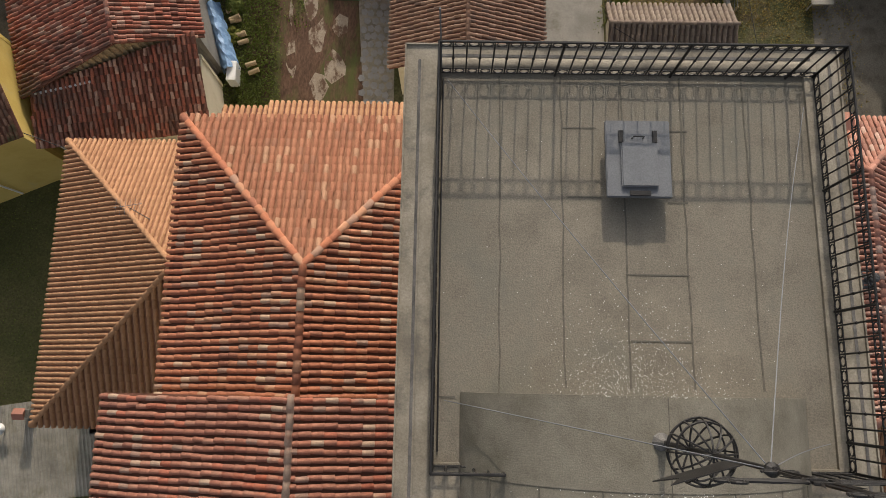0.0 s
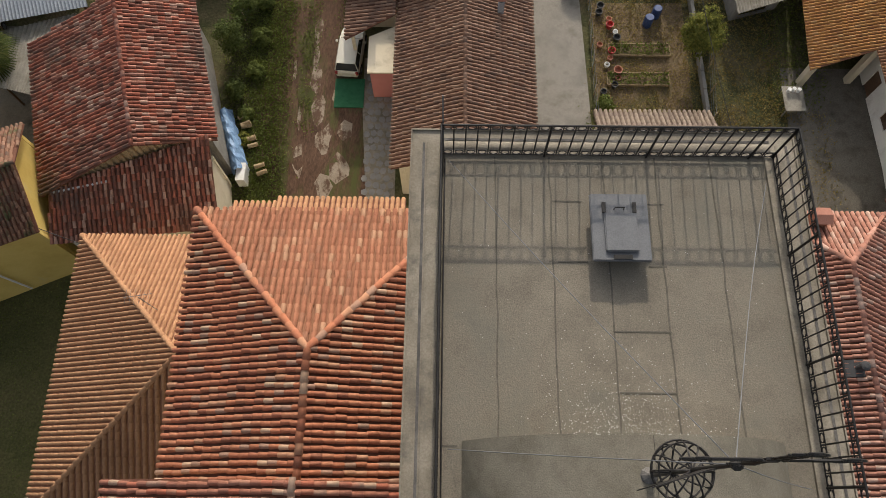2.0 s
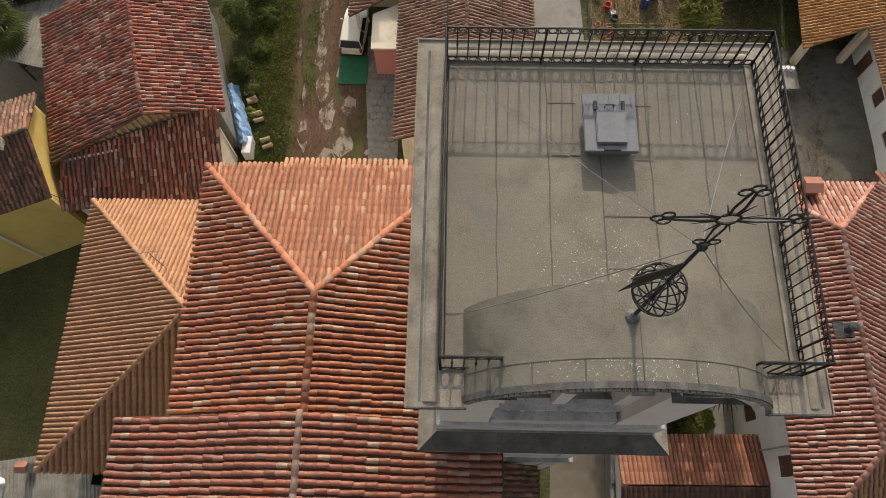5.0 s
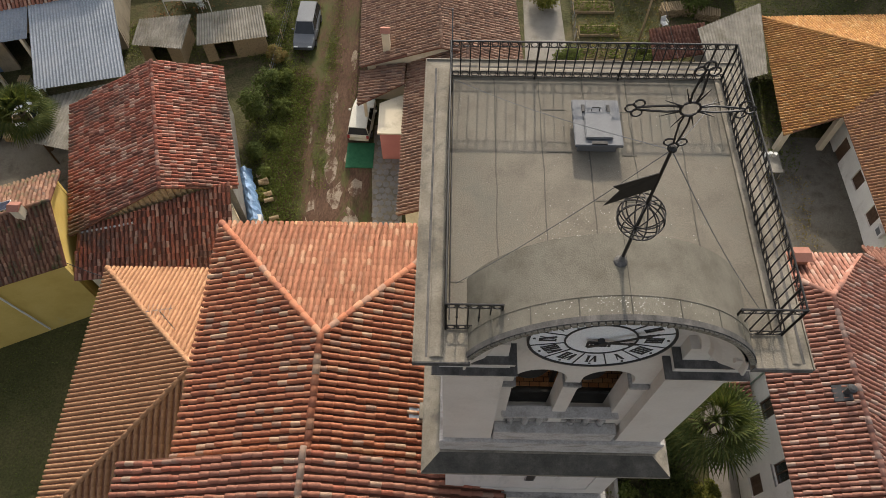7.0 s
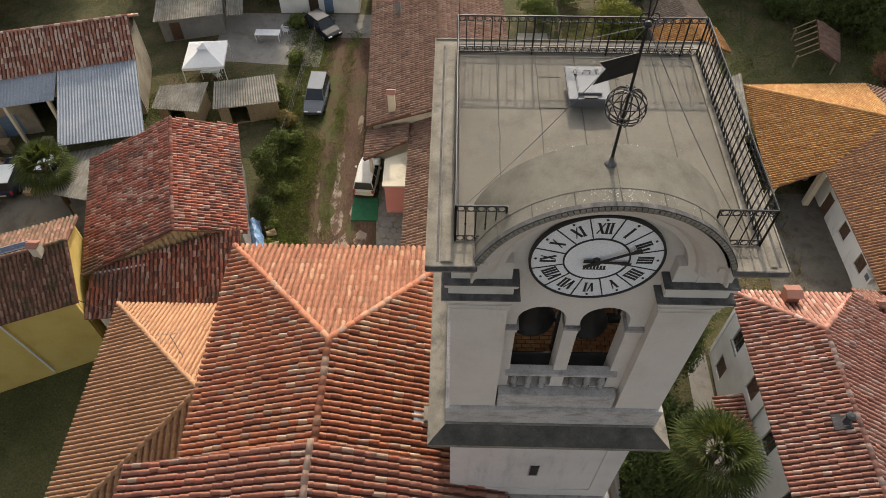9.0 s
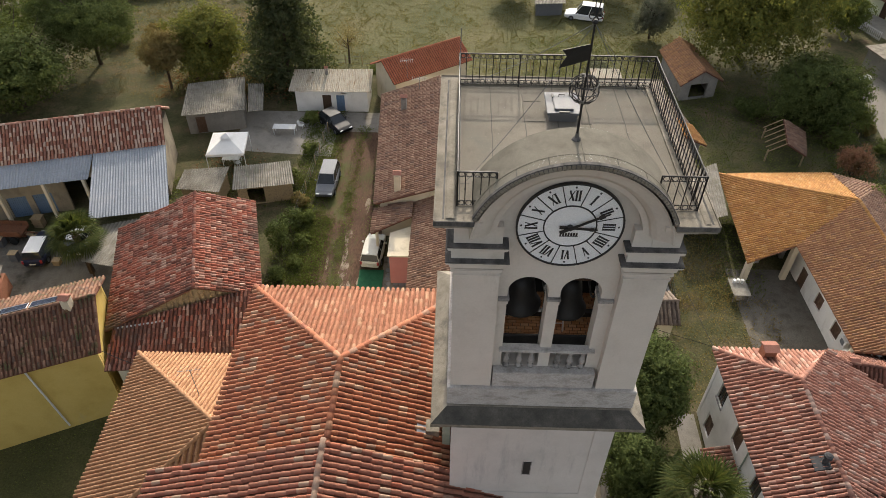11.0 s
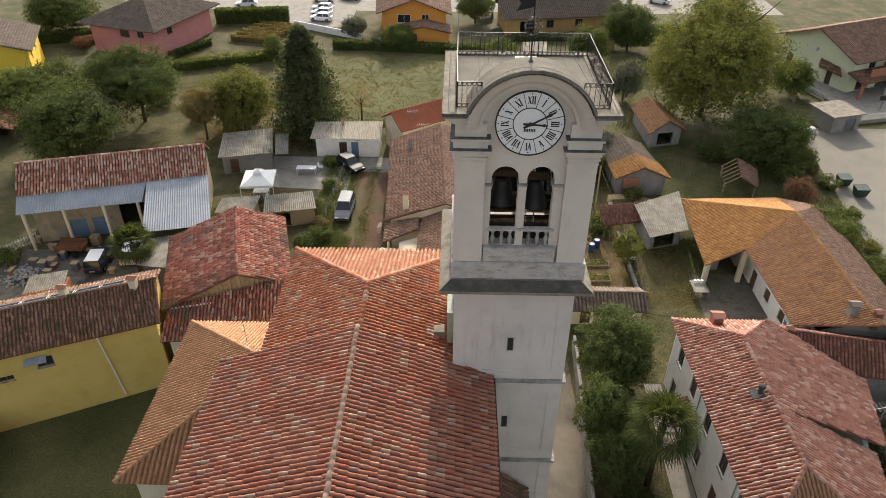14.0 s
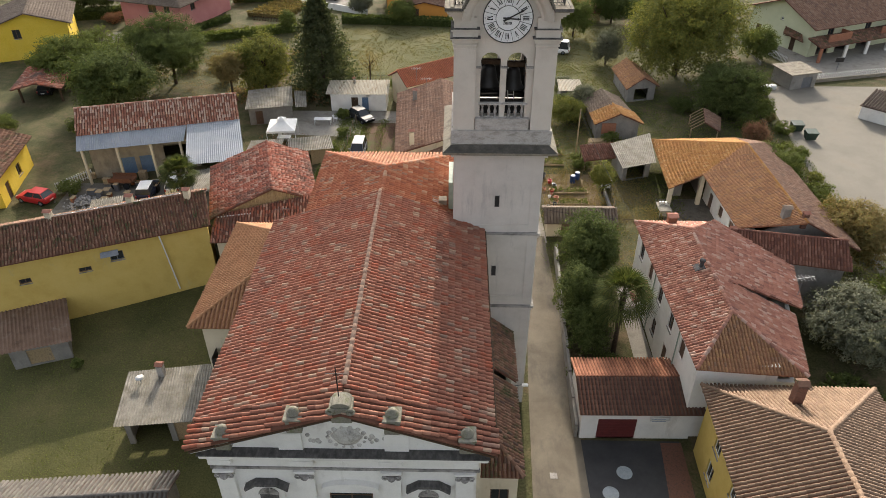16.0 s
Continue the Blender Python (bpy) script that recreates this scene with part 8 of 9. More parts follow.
for i, (x, y, r, h, m) in enumerate(((-14.0, 27.9, 1.1, 3.4, L_DARK), (-13.7, 30.6, 1.1, 2.2, L_DARK), (-13.6, 24.6, 0.7, 1.6, L_DARK), (-12.6, 26.3, 0.8, 0.7, L_MID), (-12.4, 28.8, 0.9, 0.8, L_MID), (-12.9, 21.4, 0.7, 0.5, L_YELLOW), (-12.5, 31.6, 0.8, 0.9, L_MID), (-13.4, 33.6, 0.8, 1.3, L_AUTUMN), (-12.9, 23.2, 0.6, 0.7, L_MID),
                                     (36.2, 39.4, 1.9, 3.4, L_RED), (37.6, 33.6, 2.2, 2.2, L_MID), (38.6, 27.2, 2.2, 2.0, L_MID), (38.6, 22.0, 2.4, 2.4, L_YELLOW), (40.3, 36.5, 1.6, 1.4, L_MID), (41.2, 43.0, 1.6, 1.4, L_MID), (39.6, 47.5, 2.4, 2.6, L_MID),
                                     (14.0, 2.6, 1.1, 1.3, L_YELLOW), (14.8, 0.9 + 2.0, 0.8, 0.9, L_YELLOW), (12.3, 3.4, 1.4, 1.8, L_DARK), (9.9, 2.6, 0.9, 1.5, L_MID),
                                     (-28.6, 80.6, 1.8, 3.6, L_MID), (-41.5, 27.0, 1.6, 1.6, L_MID), (-46.5, 41.0, 2.0, 2.2, L_MID), (8.6, 33.5, 1.2, 1.6, L_MID), (14.5, 34.0, 1.8, 1.4, L_MID), (19.0, 39.5, 1.5, 1.6, L_MID), (10.0, 24.0, 0.7, 1.0, L_MID),
                                     (-33.2, 58.4, 1.6, 2.8, L_GREYGREEN), (-22.0, 52.6, 1.5, 1.4, L_AUTUMN), (-8.0, 55.5, 1.7, 1.8, L_MID), (29.8, 49.5, 2.2, 2.0, L_DARK), (7.4, 48.0, 2.0, 2.4, L_MID), (7.0, 40.0, 1.4, 2.0, L_YELLOW), (10.0, 51.0, 2.0, 2.8, L_MID), (14.6, 50.0, 1.7, 2.2, L_MID), (15.5, 57.0, 1.8, 1.6, L_GREYGREEN),
                                     (-36, 64, 2.2, 1.6, L_AUTUMN), (-31, 66, 2.4, 1.8, L_AUTUMN), (-27, 62, 1.8, 1.4, L_MID), (-24, 68, 2.0, 1.5, L_AUTUMN), (-40, 62, 2.2, 1.8, L_DARK), (-20, 60, 1.6, 1.2, L_AUTUMN), (-25.5, 47.5, 1.3, 1.5, L_MID), (-14.5, 46.5, 1.2, 1.3, L_MID), (-13.8, 41.5, 1.0, 1.1, L_MID), (-14.6, 36.5, 1.1, 1.5, L_MID), (42.5, 55.0, 1.8, 1.3, L_MID), (41.0, 51.5, 0.7, 1.5, L_AUTUMN), (41.0, 49.6, 0.6, 1.4, L_AUTUMN), (40.6, 46.2, 0.7, 1.2, L_AUTUMN), (40.2, 31.0, 1.3, 1.1, L_YELLOW), (40.0, 25.0, 1.4, 1.3, L_MID), (40.0, 18.0, 1.6, 1.5, L_AUTUMN), (40.3, 13.0, 1.6, 1.4, L_MID), (37.0, 44.5, 1.7, 1.9, L_MID), (35.5, 46.5, 1.5, 2.4, L_DARK), (49.5, 71.0, 1.2, 1.2, L_GREYGREEN), (-30.5, 3.0, 0.6, 0.7, L_MID), (-57.0, 42.0, 2.4, 2.0, L_MID), (-60.0, 84.0, 2.4, 2.0, L_RED))):
    shrub(x, y, r, h, m, ("yellow-flowering shrub in the garden" if m is L_YELLOW else "reddish autumn shrub on the bank" if m is L_RED else "loose leafy green shrub on rough ground"), 100 + i)
# two dark evergreens added to darken a gap in deep shade
tree(30.0, 0.6, -0.9, 2.6, L_DARK, "low dark evergreen added to the shaded gap behind the house", 41, 0.0, leaf=0.18)
tree(34.2, -1.6, -0.4, 3.0, L_DARK, "low dark evergreen added to the shaded gap behind the house", 42, 0.0, leaf=0.18)
tree(14.4, 45.4, 3.2, 2.4, L_YELLOW, "wide yellow-green shrub tree by the sheds", 43, 0.0, leaf=0.18)
tree(16.6, 48.8, 3.6, 2.0, L_GREYGREEN, "grey-green shrub tree by the sheds", 44, 0.0, leaf=0.18)
hedge(-44.5, 74.0, -27.0, 80.5, 1.4, 1.3, L_MID, "clipped garden hedge below the pink villa", 200)
hedge(-42.5, 97.5, -30.0, 99.0, 1.8, 2.4, L_DARK, "tall dark clipped hedge by the forecourt", 201)
hedge(-20.0, 85.0, 6.0, 83.0, 1.4, 1.4, L_DARK, "dark hedge at the end of the meadow", 202)
hedge(-44.6, 79.6, -40.2, 86.0, 1.2, 1.0, L_DARK, "low hedge against the pink villa", 203)
hedge(9.0, 89.5, 24.0, 91.0, 1.2, 1.2, L_DARK, "clipped hedge before the ochre house", 204)
hedge(-75.0, 84.0, -58.5, 88.0, 1.6, 1.8, L_DARK, "dark hedge behind the yellow house", 205)
hedge(26.0, 92.0, 42.0, 92.0, 1.6, 2.0, L_DARK, "dark hedge along the gardens", 206)

# grass and weeds
rng = np.random.default_rng(77)


def weeds(name, zones, mat, label, size=0.14, height=0.16):
    pts = []
    for x0, x1, y0, y1, n in zones:
        cx, cy = rng.uniform(x0, x1, n // 9), rng.uniform(y0, y1, n // 9)
        for a, b in zip(cx, cy):
            m = rng.normal(size=(9, 3)) * np.array((0.3, 0.3, height * 0.5))
            m[:, 0] += a
            m[:, 1] += b
            m[:, 2] = np.abs(m[:, 2]) + np.array([ground_z(v) for v in m[:, 1]]) + 0.03
            pts.append(m)
    tagged(part(name, leaves(np.concatenate(pts), size, rng), mat), label, "grass", "", "stuff")


weeds("verge_grass", [(-26, -13, 33.5, 37.5, 5000), (-15, -11.5, 44, 52, 3500), (8, 22, 52, 66, 7000), (9, 16, 14, 24, 3000), (20.5, 24, 24, 33, 2500), (-14.5, -11.0, 15, 46, 22000), (-12.8, -10.4, 15, 32, 12000), (-9.6, -8.9, 22, 46, 2600), (-7.2, -6.4, 29, 45, 1800), (35, 41.5, 12, 50, 16000), (21.5, 36, 38, 56, 12000), (10, 22, 33, 50, 9000)], L_MID, "lush green grass and weeds on the verges", 0.065, 0.14)
weeds("meadow_grass", [(-20, 27, 57, 84, 30000), (-30, -20, 50, 56, 3000), (-45, -24, 60, 84, 9000)], L_MEADOW, "tufts of dry yellowish meadow grass", 0.085, 0.14)
weeds("lawn_tufts", [(-45, -18.8, -8, 13, 20000), (-30, -19, -20, -5.5, 4000)], L_MID, "short tufts in the shaded lawn", 0.045, 0.04)
weeds("dry_weeds", [(9.5, 21.5, 22.6, 33, 15000), (9.5, 17, 33, 50, 6000), (-34, -20, 56, 72, 7000), (16, 24, 14.5, 24, 3000), (-45, -30, 50, 72, 6000)], L_AUTUMN, "dry brown weeds in the gardens", 0.06)
weeds("fallen_leaves", [(-32, -16, 50.5, 56, 3800), (-24, -18, 37, 41, 500)], L_RED, "fallen brown leaves under the trees", 0.08, 0.03)

# ---- vehicles ----
PAINTS = {}


def paint(name, c):
    if name not in PAINTS:
        PAINTS[name] = material(name + " car paint", [c, tuple(min(1, v * 1.1) for v in c)], 0.42, 2.0, metal=0.0, bump=0)
        PAINTS[name].node_tree.nodes["Principled BSDF"].inputs["Specular IOR Level"].default_value = 0.2
    return PAINTS[name]


RUBBER = material("tyre rubber", [(0.015, 0.015, 0.015), (0.025, 0.025, 0.025)], 0.9, 8.0)
RED_LAMP = material("red lamp glass", [(0.3, 0.02, 0.02), (0.36, 0.03, 0.03)], 0.3, 2.0, bump=0)
CLEAR_LAMP = material("clear lamp glass", [(0.5, 0.52, 0.54), (0.6, 0.62, 0.64)], 0.2, 2.0, bump=0)


def car(x, y, heading, colour, label, length=4.1, width=1.7, height=1.45, boxy=0.5, name="car", roof=None):
    """A parked car that faces heading (degrees from +y, counter-clockwise)."""
    ob = thing(name, label, "car", group="parked cars")
    L, W = length / 2, width / 2
    body = paint(*colour)
    # lower body: stations along the length with rounded shoulders
    st = [(-L, 0.42, 0.78), (-L + 0.08, 0.3, 0.9), (-L * 0.6, 0.22, 0.93), (0, 0.2, 0.9), (L * 0.45, 0.22, 0.88), (L * 0.82, 0.26, 0.76), (L - 0.06, 0.32, 0.64), (L, 0.42, 0.56)]
    v, f = [], []
    for yy, lo, hi in st:
        w = W * (1 - 0.16 * max(0, (abs(yy) / L) ** 4))
        v += [(-w * 0.92, yy, lo), (-w, yy, lo + 0.16), (-w, yy, hi - 0.14), (-w * 0.9, yy, hi), (w * 0.9, yy, hi), (w, yy, hi - 0.14), (w, yy, lo + 0.16), (w * 0.92, yy, lo)]
    for i in range(len(st) - 1):
        f += [(8 * i + k, 8 * i + (k + 1) % 8, 8 * i + 8 + (k + 1) % 8, 8 * i + 8 + k) for k in range(8)]
    f += [tuple(range(7, -1, -1)), tuple(range(8 * len(st) - 8, 8 * len(st)))]
    part("body", Geo().raw(v, f), body, ob, smooth=False)
    # cabin
    y0, y1 = -L + 0.12 + (1 - boxy) * 0.25, L * 0.45
    r0, r1 = -L + 0.3 + (1 - boxy) * 0.6, L * 0.08 + boxy * 0.15
    b, t = W * 0.9, W * 0.72
    zt = height - 0.05
    part("glasshouse", Geo().raw([(-b, y0, 0.9), (b, y0, 0.9), (b, y1, 0.87), (-b, y1, 0.87), (-t, r0, zt), (t, r0, zt), (t, r1, zt), (-t, r1, zt)],
                                 [(4, 5, 6, 7), (0, 1, 5, 4), (1, 2, 6, 5), (2, 3, 7, 6), (3, 0, 4, 7)]), GLASS, ob)
    part("roof", Geo().slab([(-t - 0.015, r0 - 0.04, height), (t + 0.015, r0 - 0.04, height), (t + 0.015, r1 + 0.03, height), (-t - 0.015, r1 + 0.03, height)], (0, 0, -0.07)), roof or body, ob, bevel=0.025)
    for s in (-1, 1):
        for p, q in (((s * b, y0, 0.9), (s * t, r0, zt)), ((s * b, y1, 0.87), (s * t, r1, zt)), ((s * b, (y0 + y1) / 2, 0.89), (s * t, (r0 + r1) / 2, zt))):
            part("pillar", Geo().tube([p, q], 0.035, 5), body, ob)
        part("mirror", Geo().box(s * (W + 0.09) - 0.08, s * (W + 0.09) + 0.08, y1 - 0.45, y1 - 0.3, 0.9, 1.02), body, ob, bevel=0.02)
        part("headlight", Geo().box(s * W * 0.62 - 0.17, s * W * 0.62 + 0.17, L - 0.16, L - 0.02, 0.52, 0.66), CLEAR_LAMP, ob, bevel=0.02)
        part("tail_light", Geo().box(s * W * 0.8 - 0.09, s * W * 0.8 + 0.09, -L - 0.012, -L + 0.1, 0.62, 0.9), RED_LAMP, ob, bevel=0.02)
        for yy in (-L * 0.62, L * 0.62):
            wx = s * (W - 0.09)
            wheel = part("wheel", Geo().tube([(wx - 0.1, yy, 0.31), (wx + 0.1, yy, 0.31)], 0.31, 16), RUBBER, ob)
            part("rim", Geo().tube([(wx - 0.105, yy, 0.31), (wx + 0.105, yy, 0.31)], 0.19, 10), STEEL, wheel)
    part("number_plate", Geo().box(-0.24, 0.24, -L - 0.02, -L - 0.005, 0.5, 0.6), WHITE_PAINT, ob)
    ob.matrix_basis = Matrix.Translation((x, y, ground_z(y) + 0.02)) @ Matrix.Rotation(radians(heading), 4, "Z")
    return ob


CREAM_CAR, GREY_CAR, BLACK_CAR, WHITE_CAR, BLUE_CAR, RED_CAR = ("cream", (0.55, 0.53, 0.46)), ("grey", (0.13, 0.14, 0.155)), ("black", (0.012, 0.013, 0.016)), ("white", (0.68, 0.68, 0.68)), ("dark blue", (0.02, 0.025, 0.05)), ("red", (0.35, 0.02, 0.02))
car(-6.45, 27.6, -4, CREAM_CAR, "cream hatchback parked by the carport", 3.7, 1.65, 1.5, 1.0)
car(-11.4, 36.4, 178, GREY_CAR, "grey estate car parked on the dirt track", 4.3, 1.72, 1.55, 1.0)
car(-12.1, 45.9, 222, BLACK_CAR, "black hatchback before the white hut", 4.0, 1.72, 1.45, 0.4)
car(-33.0, 27.0, 6, BLUE_CAR, "dark blue car with a pale roof cover in the courtyard", 4.0, 1.7, 1.5, 0.8, roof=CANVAS)
car(-30.4, 28.2, 8, WHITE_CAR, "white car half under the palm in the courtyard", 3.8, 1.66, 1.48, 0.6)
car(-44.4, 25.4, 75, RED_CAR, "red car beside the yellow house", 4.0, 1.7, 1.42, 0.4)
for k, (x, y, h) in enumerate(((-24.4, 99.6, 80), (-24.8, 102.6, 80), (-25.2, 105.6, 80), (-26, 112, 85), (-40, 108, 95), (38.6, 113, 60), (-21.0, 113.5, 85), (-14, 112.5, 90))):
    car(x, y, h, WHITE_CAR if k != 6 else GREY_CAR, "white car parked along the far street" if k != 6 else "grey car parked along the far street")
car(-57.1, 54.0, 10, BLACK_CAR, "dark car under the tiled shelter")

# ---- yard clutter ----
tarp = thing("tarpaulin_heap", "crumpled blue tarpaulin over a stack of logs", "tarpaulin", (-13.3, 20.8, -0.9))
rng = random.Random(9)
n = 12
v = []
for i in range(n + 1):
    for j in range(7):
        s, u = i / n, j / 6
        v.append((-14.3 + 1.5 * s + 0.9 * (u - 0.5) + rng.uniform(-0.06, 0.06), 23.2 - 4.2 * s + 0.5 * (u - 0.5) + rng.uniform(-0.06, 0.06), ground_z(21) + 0.25 + 0.75 * math.sin(math.pi * u) + rng.uniform(-0.09, 0.09)))
part("sheet", Geo().raw(v, [(i * 7 + j, i * 7 + j + 1, (i + 1) * 7 + j + 1, (i + 1) * 7 + j) for i in range(n) for j in range(6)]), TARP, tarp, smooth=False)
for k in range(14):
    t = rng.random()
    x, y = -13.8 + 1.6 * t + rng.choice((-0.75, 0.7)), 23.0 - 4.0 * t
    lg = solo("log", Geo().tube([(x - 0.3, y - 0.1, ground_z(y) + 0.15 + rng.uniform(0, 0.25)), (x + 0.3, y + 0.12, ground_z(y) + 0.15 + rng.uniform(0, 0.25))], rng.uniform(0.12, 0.19), 9), WOOD_PALE, "sawn log in a stack by the barn", "log", group="logs")
bx = thing("white_box", "white metal box standing on end beside the logs", "box", (-12.7, 18.9, -1))
part("carcass", Geo().box(-12.95, -12.4, 18.3, 19.5, -1.1, -0.1), WHITE_PAINT, bx, bevel=0.02)
mat_g = solo("green_mat", Geo().slab([(-7.4, 23.8, ground_z(24.5) + 0.07), (-5.5, 23.8, ground_z(24.5) + 0.07), (-5.5, 25.9, ground_z(25.5) + 0.09), (-7.4, 25.9, ground_z(25.5) + 0.09)], (0, 0, -0.08)), material("green matting", [(0.03, 0.12, 0.06), (0.045, 0.16, 0.08)], 0.9, 3.0), "faded green mat behind the cream car", "mat")
for x, y in ((42.9, 43.6), (43.7, 41.3)):
    bn = thing("waste_bin", "dark green wheeled waste container", "waste bin", (x, y, ground_z(y)), "waste bins")
    bin_m = bpy.data.materials.get("bin plastic") or material("bin plastic", [(0.012, 0.03, 0.018), (0.02, 0.045, 0.028)], 0.5, 3.0)
    z = ground_z(y)
    part("tub", Geo().raw([(x - 0.55, y - 0.4, z + 0.15), (x + 0.55, y - 0.4, z + 0.15), (x + 0.55, y + 0.4, z + 0.15), (x - 0.55, y + 0.4, z + 0.15), (x - 0.7, y - 0.55, z + 1.05), (x + 0.7, y - 0.55, z + 1.05), (x + 0.7, y + 0.55, z + 1.05), (x - 0.7, y + 0.55, z + 1.05)], [(3, 2, 1, 0), (0, 1, 5, 4), (1, 2, 6, 5), (2, 3, 7, 6), (3, 0, 4, 7)]), bin_m, bn)
    part("lid", Geo().slab([(x - 0.72, y - 0.58, z + 1.08), (x + 0.72, y - 0.58, z + 1.08), (x + 0.72, y + 0.58, z + 1.22), (x - 0.72, y + 0.58, z + 1.22)], (0, 0, -0.04)), bin_m, bn)
    for sx in (-0.45, 0.45):
        part("wheel", Geo().tube([(x + sx - 0.03, y, z + 0.1), (x + sx + 0.03, y, z + 0.1)], 0.1, 8), RUBBER, bn)


def picket_fence(x0, y0, x1, y1, h, mat, label, gap=0.22):
    L = math.hypot(x1 - x0, y1 - y0)
    ob = thing("fence", label, "fence", ((x0 + x1) / 2, (y0 + y1) / 2, ground_z((y0 + y1) / 2)), "fences")
    me = Geo().box(-0.04, 0.04, -0.02, 0.02, 0, h).mesh("slat", mat)
    turn = Matrix.Rotation(math.atan2(y1 - y0, x1 - x0), 4, "Z")
    n = int(L / gap)
    for k in range(n + 1):
        t = k / n
        x, y = x0 + (x1 - x0) * t, y0 + (y1 - y0) * t
        put(me, "slat", Matrix.Translation((x, y, ground_z(y))) @ turn, ob)
    for z in (0.2, h - 0.15):
        part("rail", Geo().tube([(x0, y0, ground_z(y0) + z), (x1, y1, ground_z(y1) + z)], 0.035, 5), mat, ob)
    return ob


picket_fence(-43.2, 27.4, -40.6, 30.4, 1.0, WHITE_PAINT, "white picket fence at the courtyard", 0.25)
picket_fence(51.5, 59.35, 66.0, 62.85, 1.3, WHITE_PAINT, "white railing fence along the villa forecourt", 0.3)
picket_fence(47.4, 77.0, 50.4, 66.5, 1.1, WHITE_PAINT, "white railing fence along the villa garden", 0.3)
picket_fence(-36.0, 86.0, -27.5, 84.0, 0.9, WOOD, "dark timber fence below the hedge", 0.3)
for a, b, h, lab in (((-28.5, 95.8), (-16.0, 89.0), 1.1, "white garden wall along the forecourt"), ((46.6, 78), (46.2, 66), 0.5, "low pale wall along the villa garden"), ((9.2, -3.3), (9.9, 17.5), 1.3, "low weathered wall along the lane"), ((16.5, 22.5), (16.2, 33), 0.5, "low garden wall of rough stone")):
    w = thing("garden_wall", lab, "wall", ((a[0] + b[0]) / 2, (a[1] + b[1]) / 2, ground_z((a[1] + b[1]) / 2)), kind="structure")
    n = 8
    for k in range(n):
        p = (a[0] + (b[0] - a[0]) * k / n, a[1] + (b[1] - a[1]) * k / n)
        q = (a[0] + (b[0] - a[0]) * (k + 1) / n, a[1] + (b[1] - a[1]) * (k + 1) / n)
        zz = min(ground_z(p[1]), ground_z(q[1])) - 0.1
        wall_run(w, p, q, zz, max(ground_z(p[1]), ground_z(q[1])) + h, WHITE if h > 1 and a[0] < 0 else GREY_WALL, (), 0.22, "wall_bay")
rng = random.Random(14)
for k in range(16):
    x, y = 10.2 + rng.uniform(-0.4, 0.8), 24 + k * 0.5
    z = ground_z(y)
    c = rng.choice((("red plastic", (0.4, 0.03, 0.03)), ("blue plastic", (0.03, 0.08, 0.3)), ("terracotta", (0.35, 0.14, 0.08)), ("dark plastic", (0.03, 0.03, 0.03)), ("pale plastic", (0.6, 0.6, 0.58))))
    m = bpy.data.materials.get(c[0]) or material(c[0], [c[1], tuple(min(1, 1.15 * u) for u in c[1])], 0.6, 4.0)
    r = rng.uniform(0.15, 0.3)
    pot = thing("garden_pot", c[0] + " garden pot among the vegetable beds", "pot", (x, y, z), "garden pots")
    part("vessel", Geo().lathe([(r * 0.7, 0), (r, r * 1.6), (r * 1.1, r * 1.62), (r * 1.1, r * 1.8), (r * 0.92, r * 1.8), (r * 0.8, r * 0.9), (0.01, r * 0.85)], (x, y, z), 12), m, pot)
for x, y, r in ((12.1, -6.4, 0.55), (10.85, -8.1, 0.55)):
    solo("manhole_cover", Geo().lathe([(r, 0), (r, 0.03), (r * 0.9, 0.035), (r * 0.88, 0.02)], (x, y, ground_z(y) + 0.015), 24), material("pale painted iron", [(0.24, 0.28, 0.30), (0.32, 0.36, 0.38)], 0.7, 5.0), "round pale manhole cover in the asphalt yard", "manhole cover", group="manhole covers")
solo("drain_cover", Geo().box(6.9, 7.4, -7.0, -6.5, -2.99, -2.955), STONE, "square pale drain cover in the lane", "drain cover", bevel=0.008)
pl = thing("street_lamp", "slim wall lamp over the lane", "lamp", (4.2, -5, 4), "lamps")
part("arm", Geo().tube([(4.0, -5.0, 3.9), (4.7, -5.2, 4.3)], 0.03, 6), STEEL, pl)
part("lamp_head", Geo().box(4.6, 5.0, -5.35, -5.1, 4.2, 4.35), WHITE_PAINT, pl, bevel=0.04)
for p, q, sag in (((15.97, 14.7, 4.6), (14.2, 36, 5.5), 0.7), ((15.97, 14.7, 4.5), (9.0, 21.0, 1.6), 0.2), ((-21.5, 13.3, 4.4), (-17.5, 12.0, 4.4), 0.3)):
    a, b = Vector(p), Vector(q)
    solo("overhead_cable", Geo().tube([a.lerp(b, k / 12) - Vector((0, 0, sag * math.sin(math.pi * k / 12))) for k in range(13)], 0.02, 4), IRON, "thin overhead cable between the houses", "cable", group="cables")
pole = solo("utility_pole", Geo().tube([(14.2, 36, ground_z(36) - 0.3), (14.2, 36, 5.7)], 0.1, 8, 0.07), WOOD_PALE, "weathered timber utility pole in the gardens", "pole")
for x, y, z, s in ((5.0 - 8.6, 45.2, 4.2, 1.0), (27.2, 6.0, 3.0, 1.3), (-5.0, 48.6, 4.4, 0.9)):
    an = thing("tv_antenna", "metal television antenna on the roof", "antenna", (x, y, z), "antennas")
    part("mast", Geo().tube([(x, y, z - 0.6), (x, y, z + 1.5 * s)], 0.025, 6), STEEL, an)
    part("boom", Geo().tube([(x - 0.7 * s, y - 0.2, z + 1.4 * s), (x + 0.7 * s, y + 0.2, z + 1.4 * s)], 0.018, 5), WHITE_PAINT, an)
    for k in range(7):
        xx = x - 0.65 * s + k * 0.21 * s
        part("element", Geo().tube([(xx, y - 0.4, z + 1.4 * s), (xx, y + 0.4, z + 1.4 * s)], 0.01, 4), WHITE_PAINT, an)


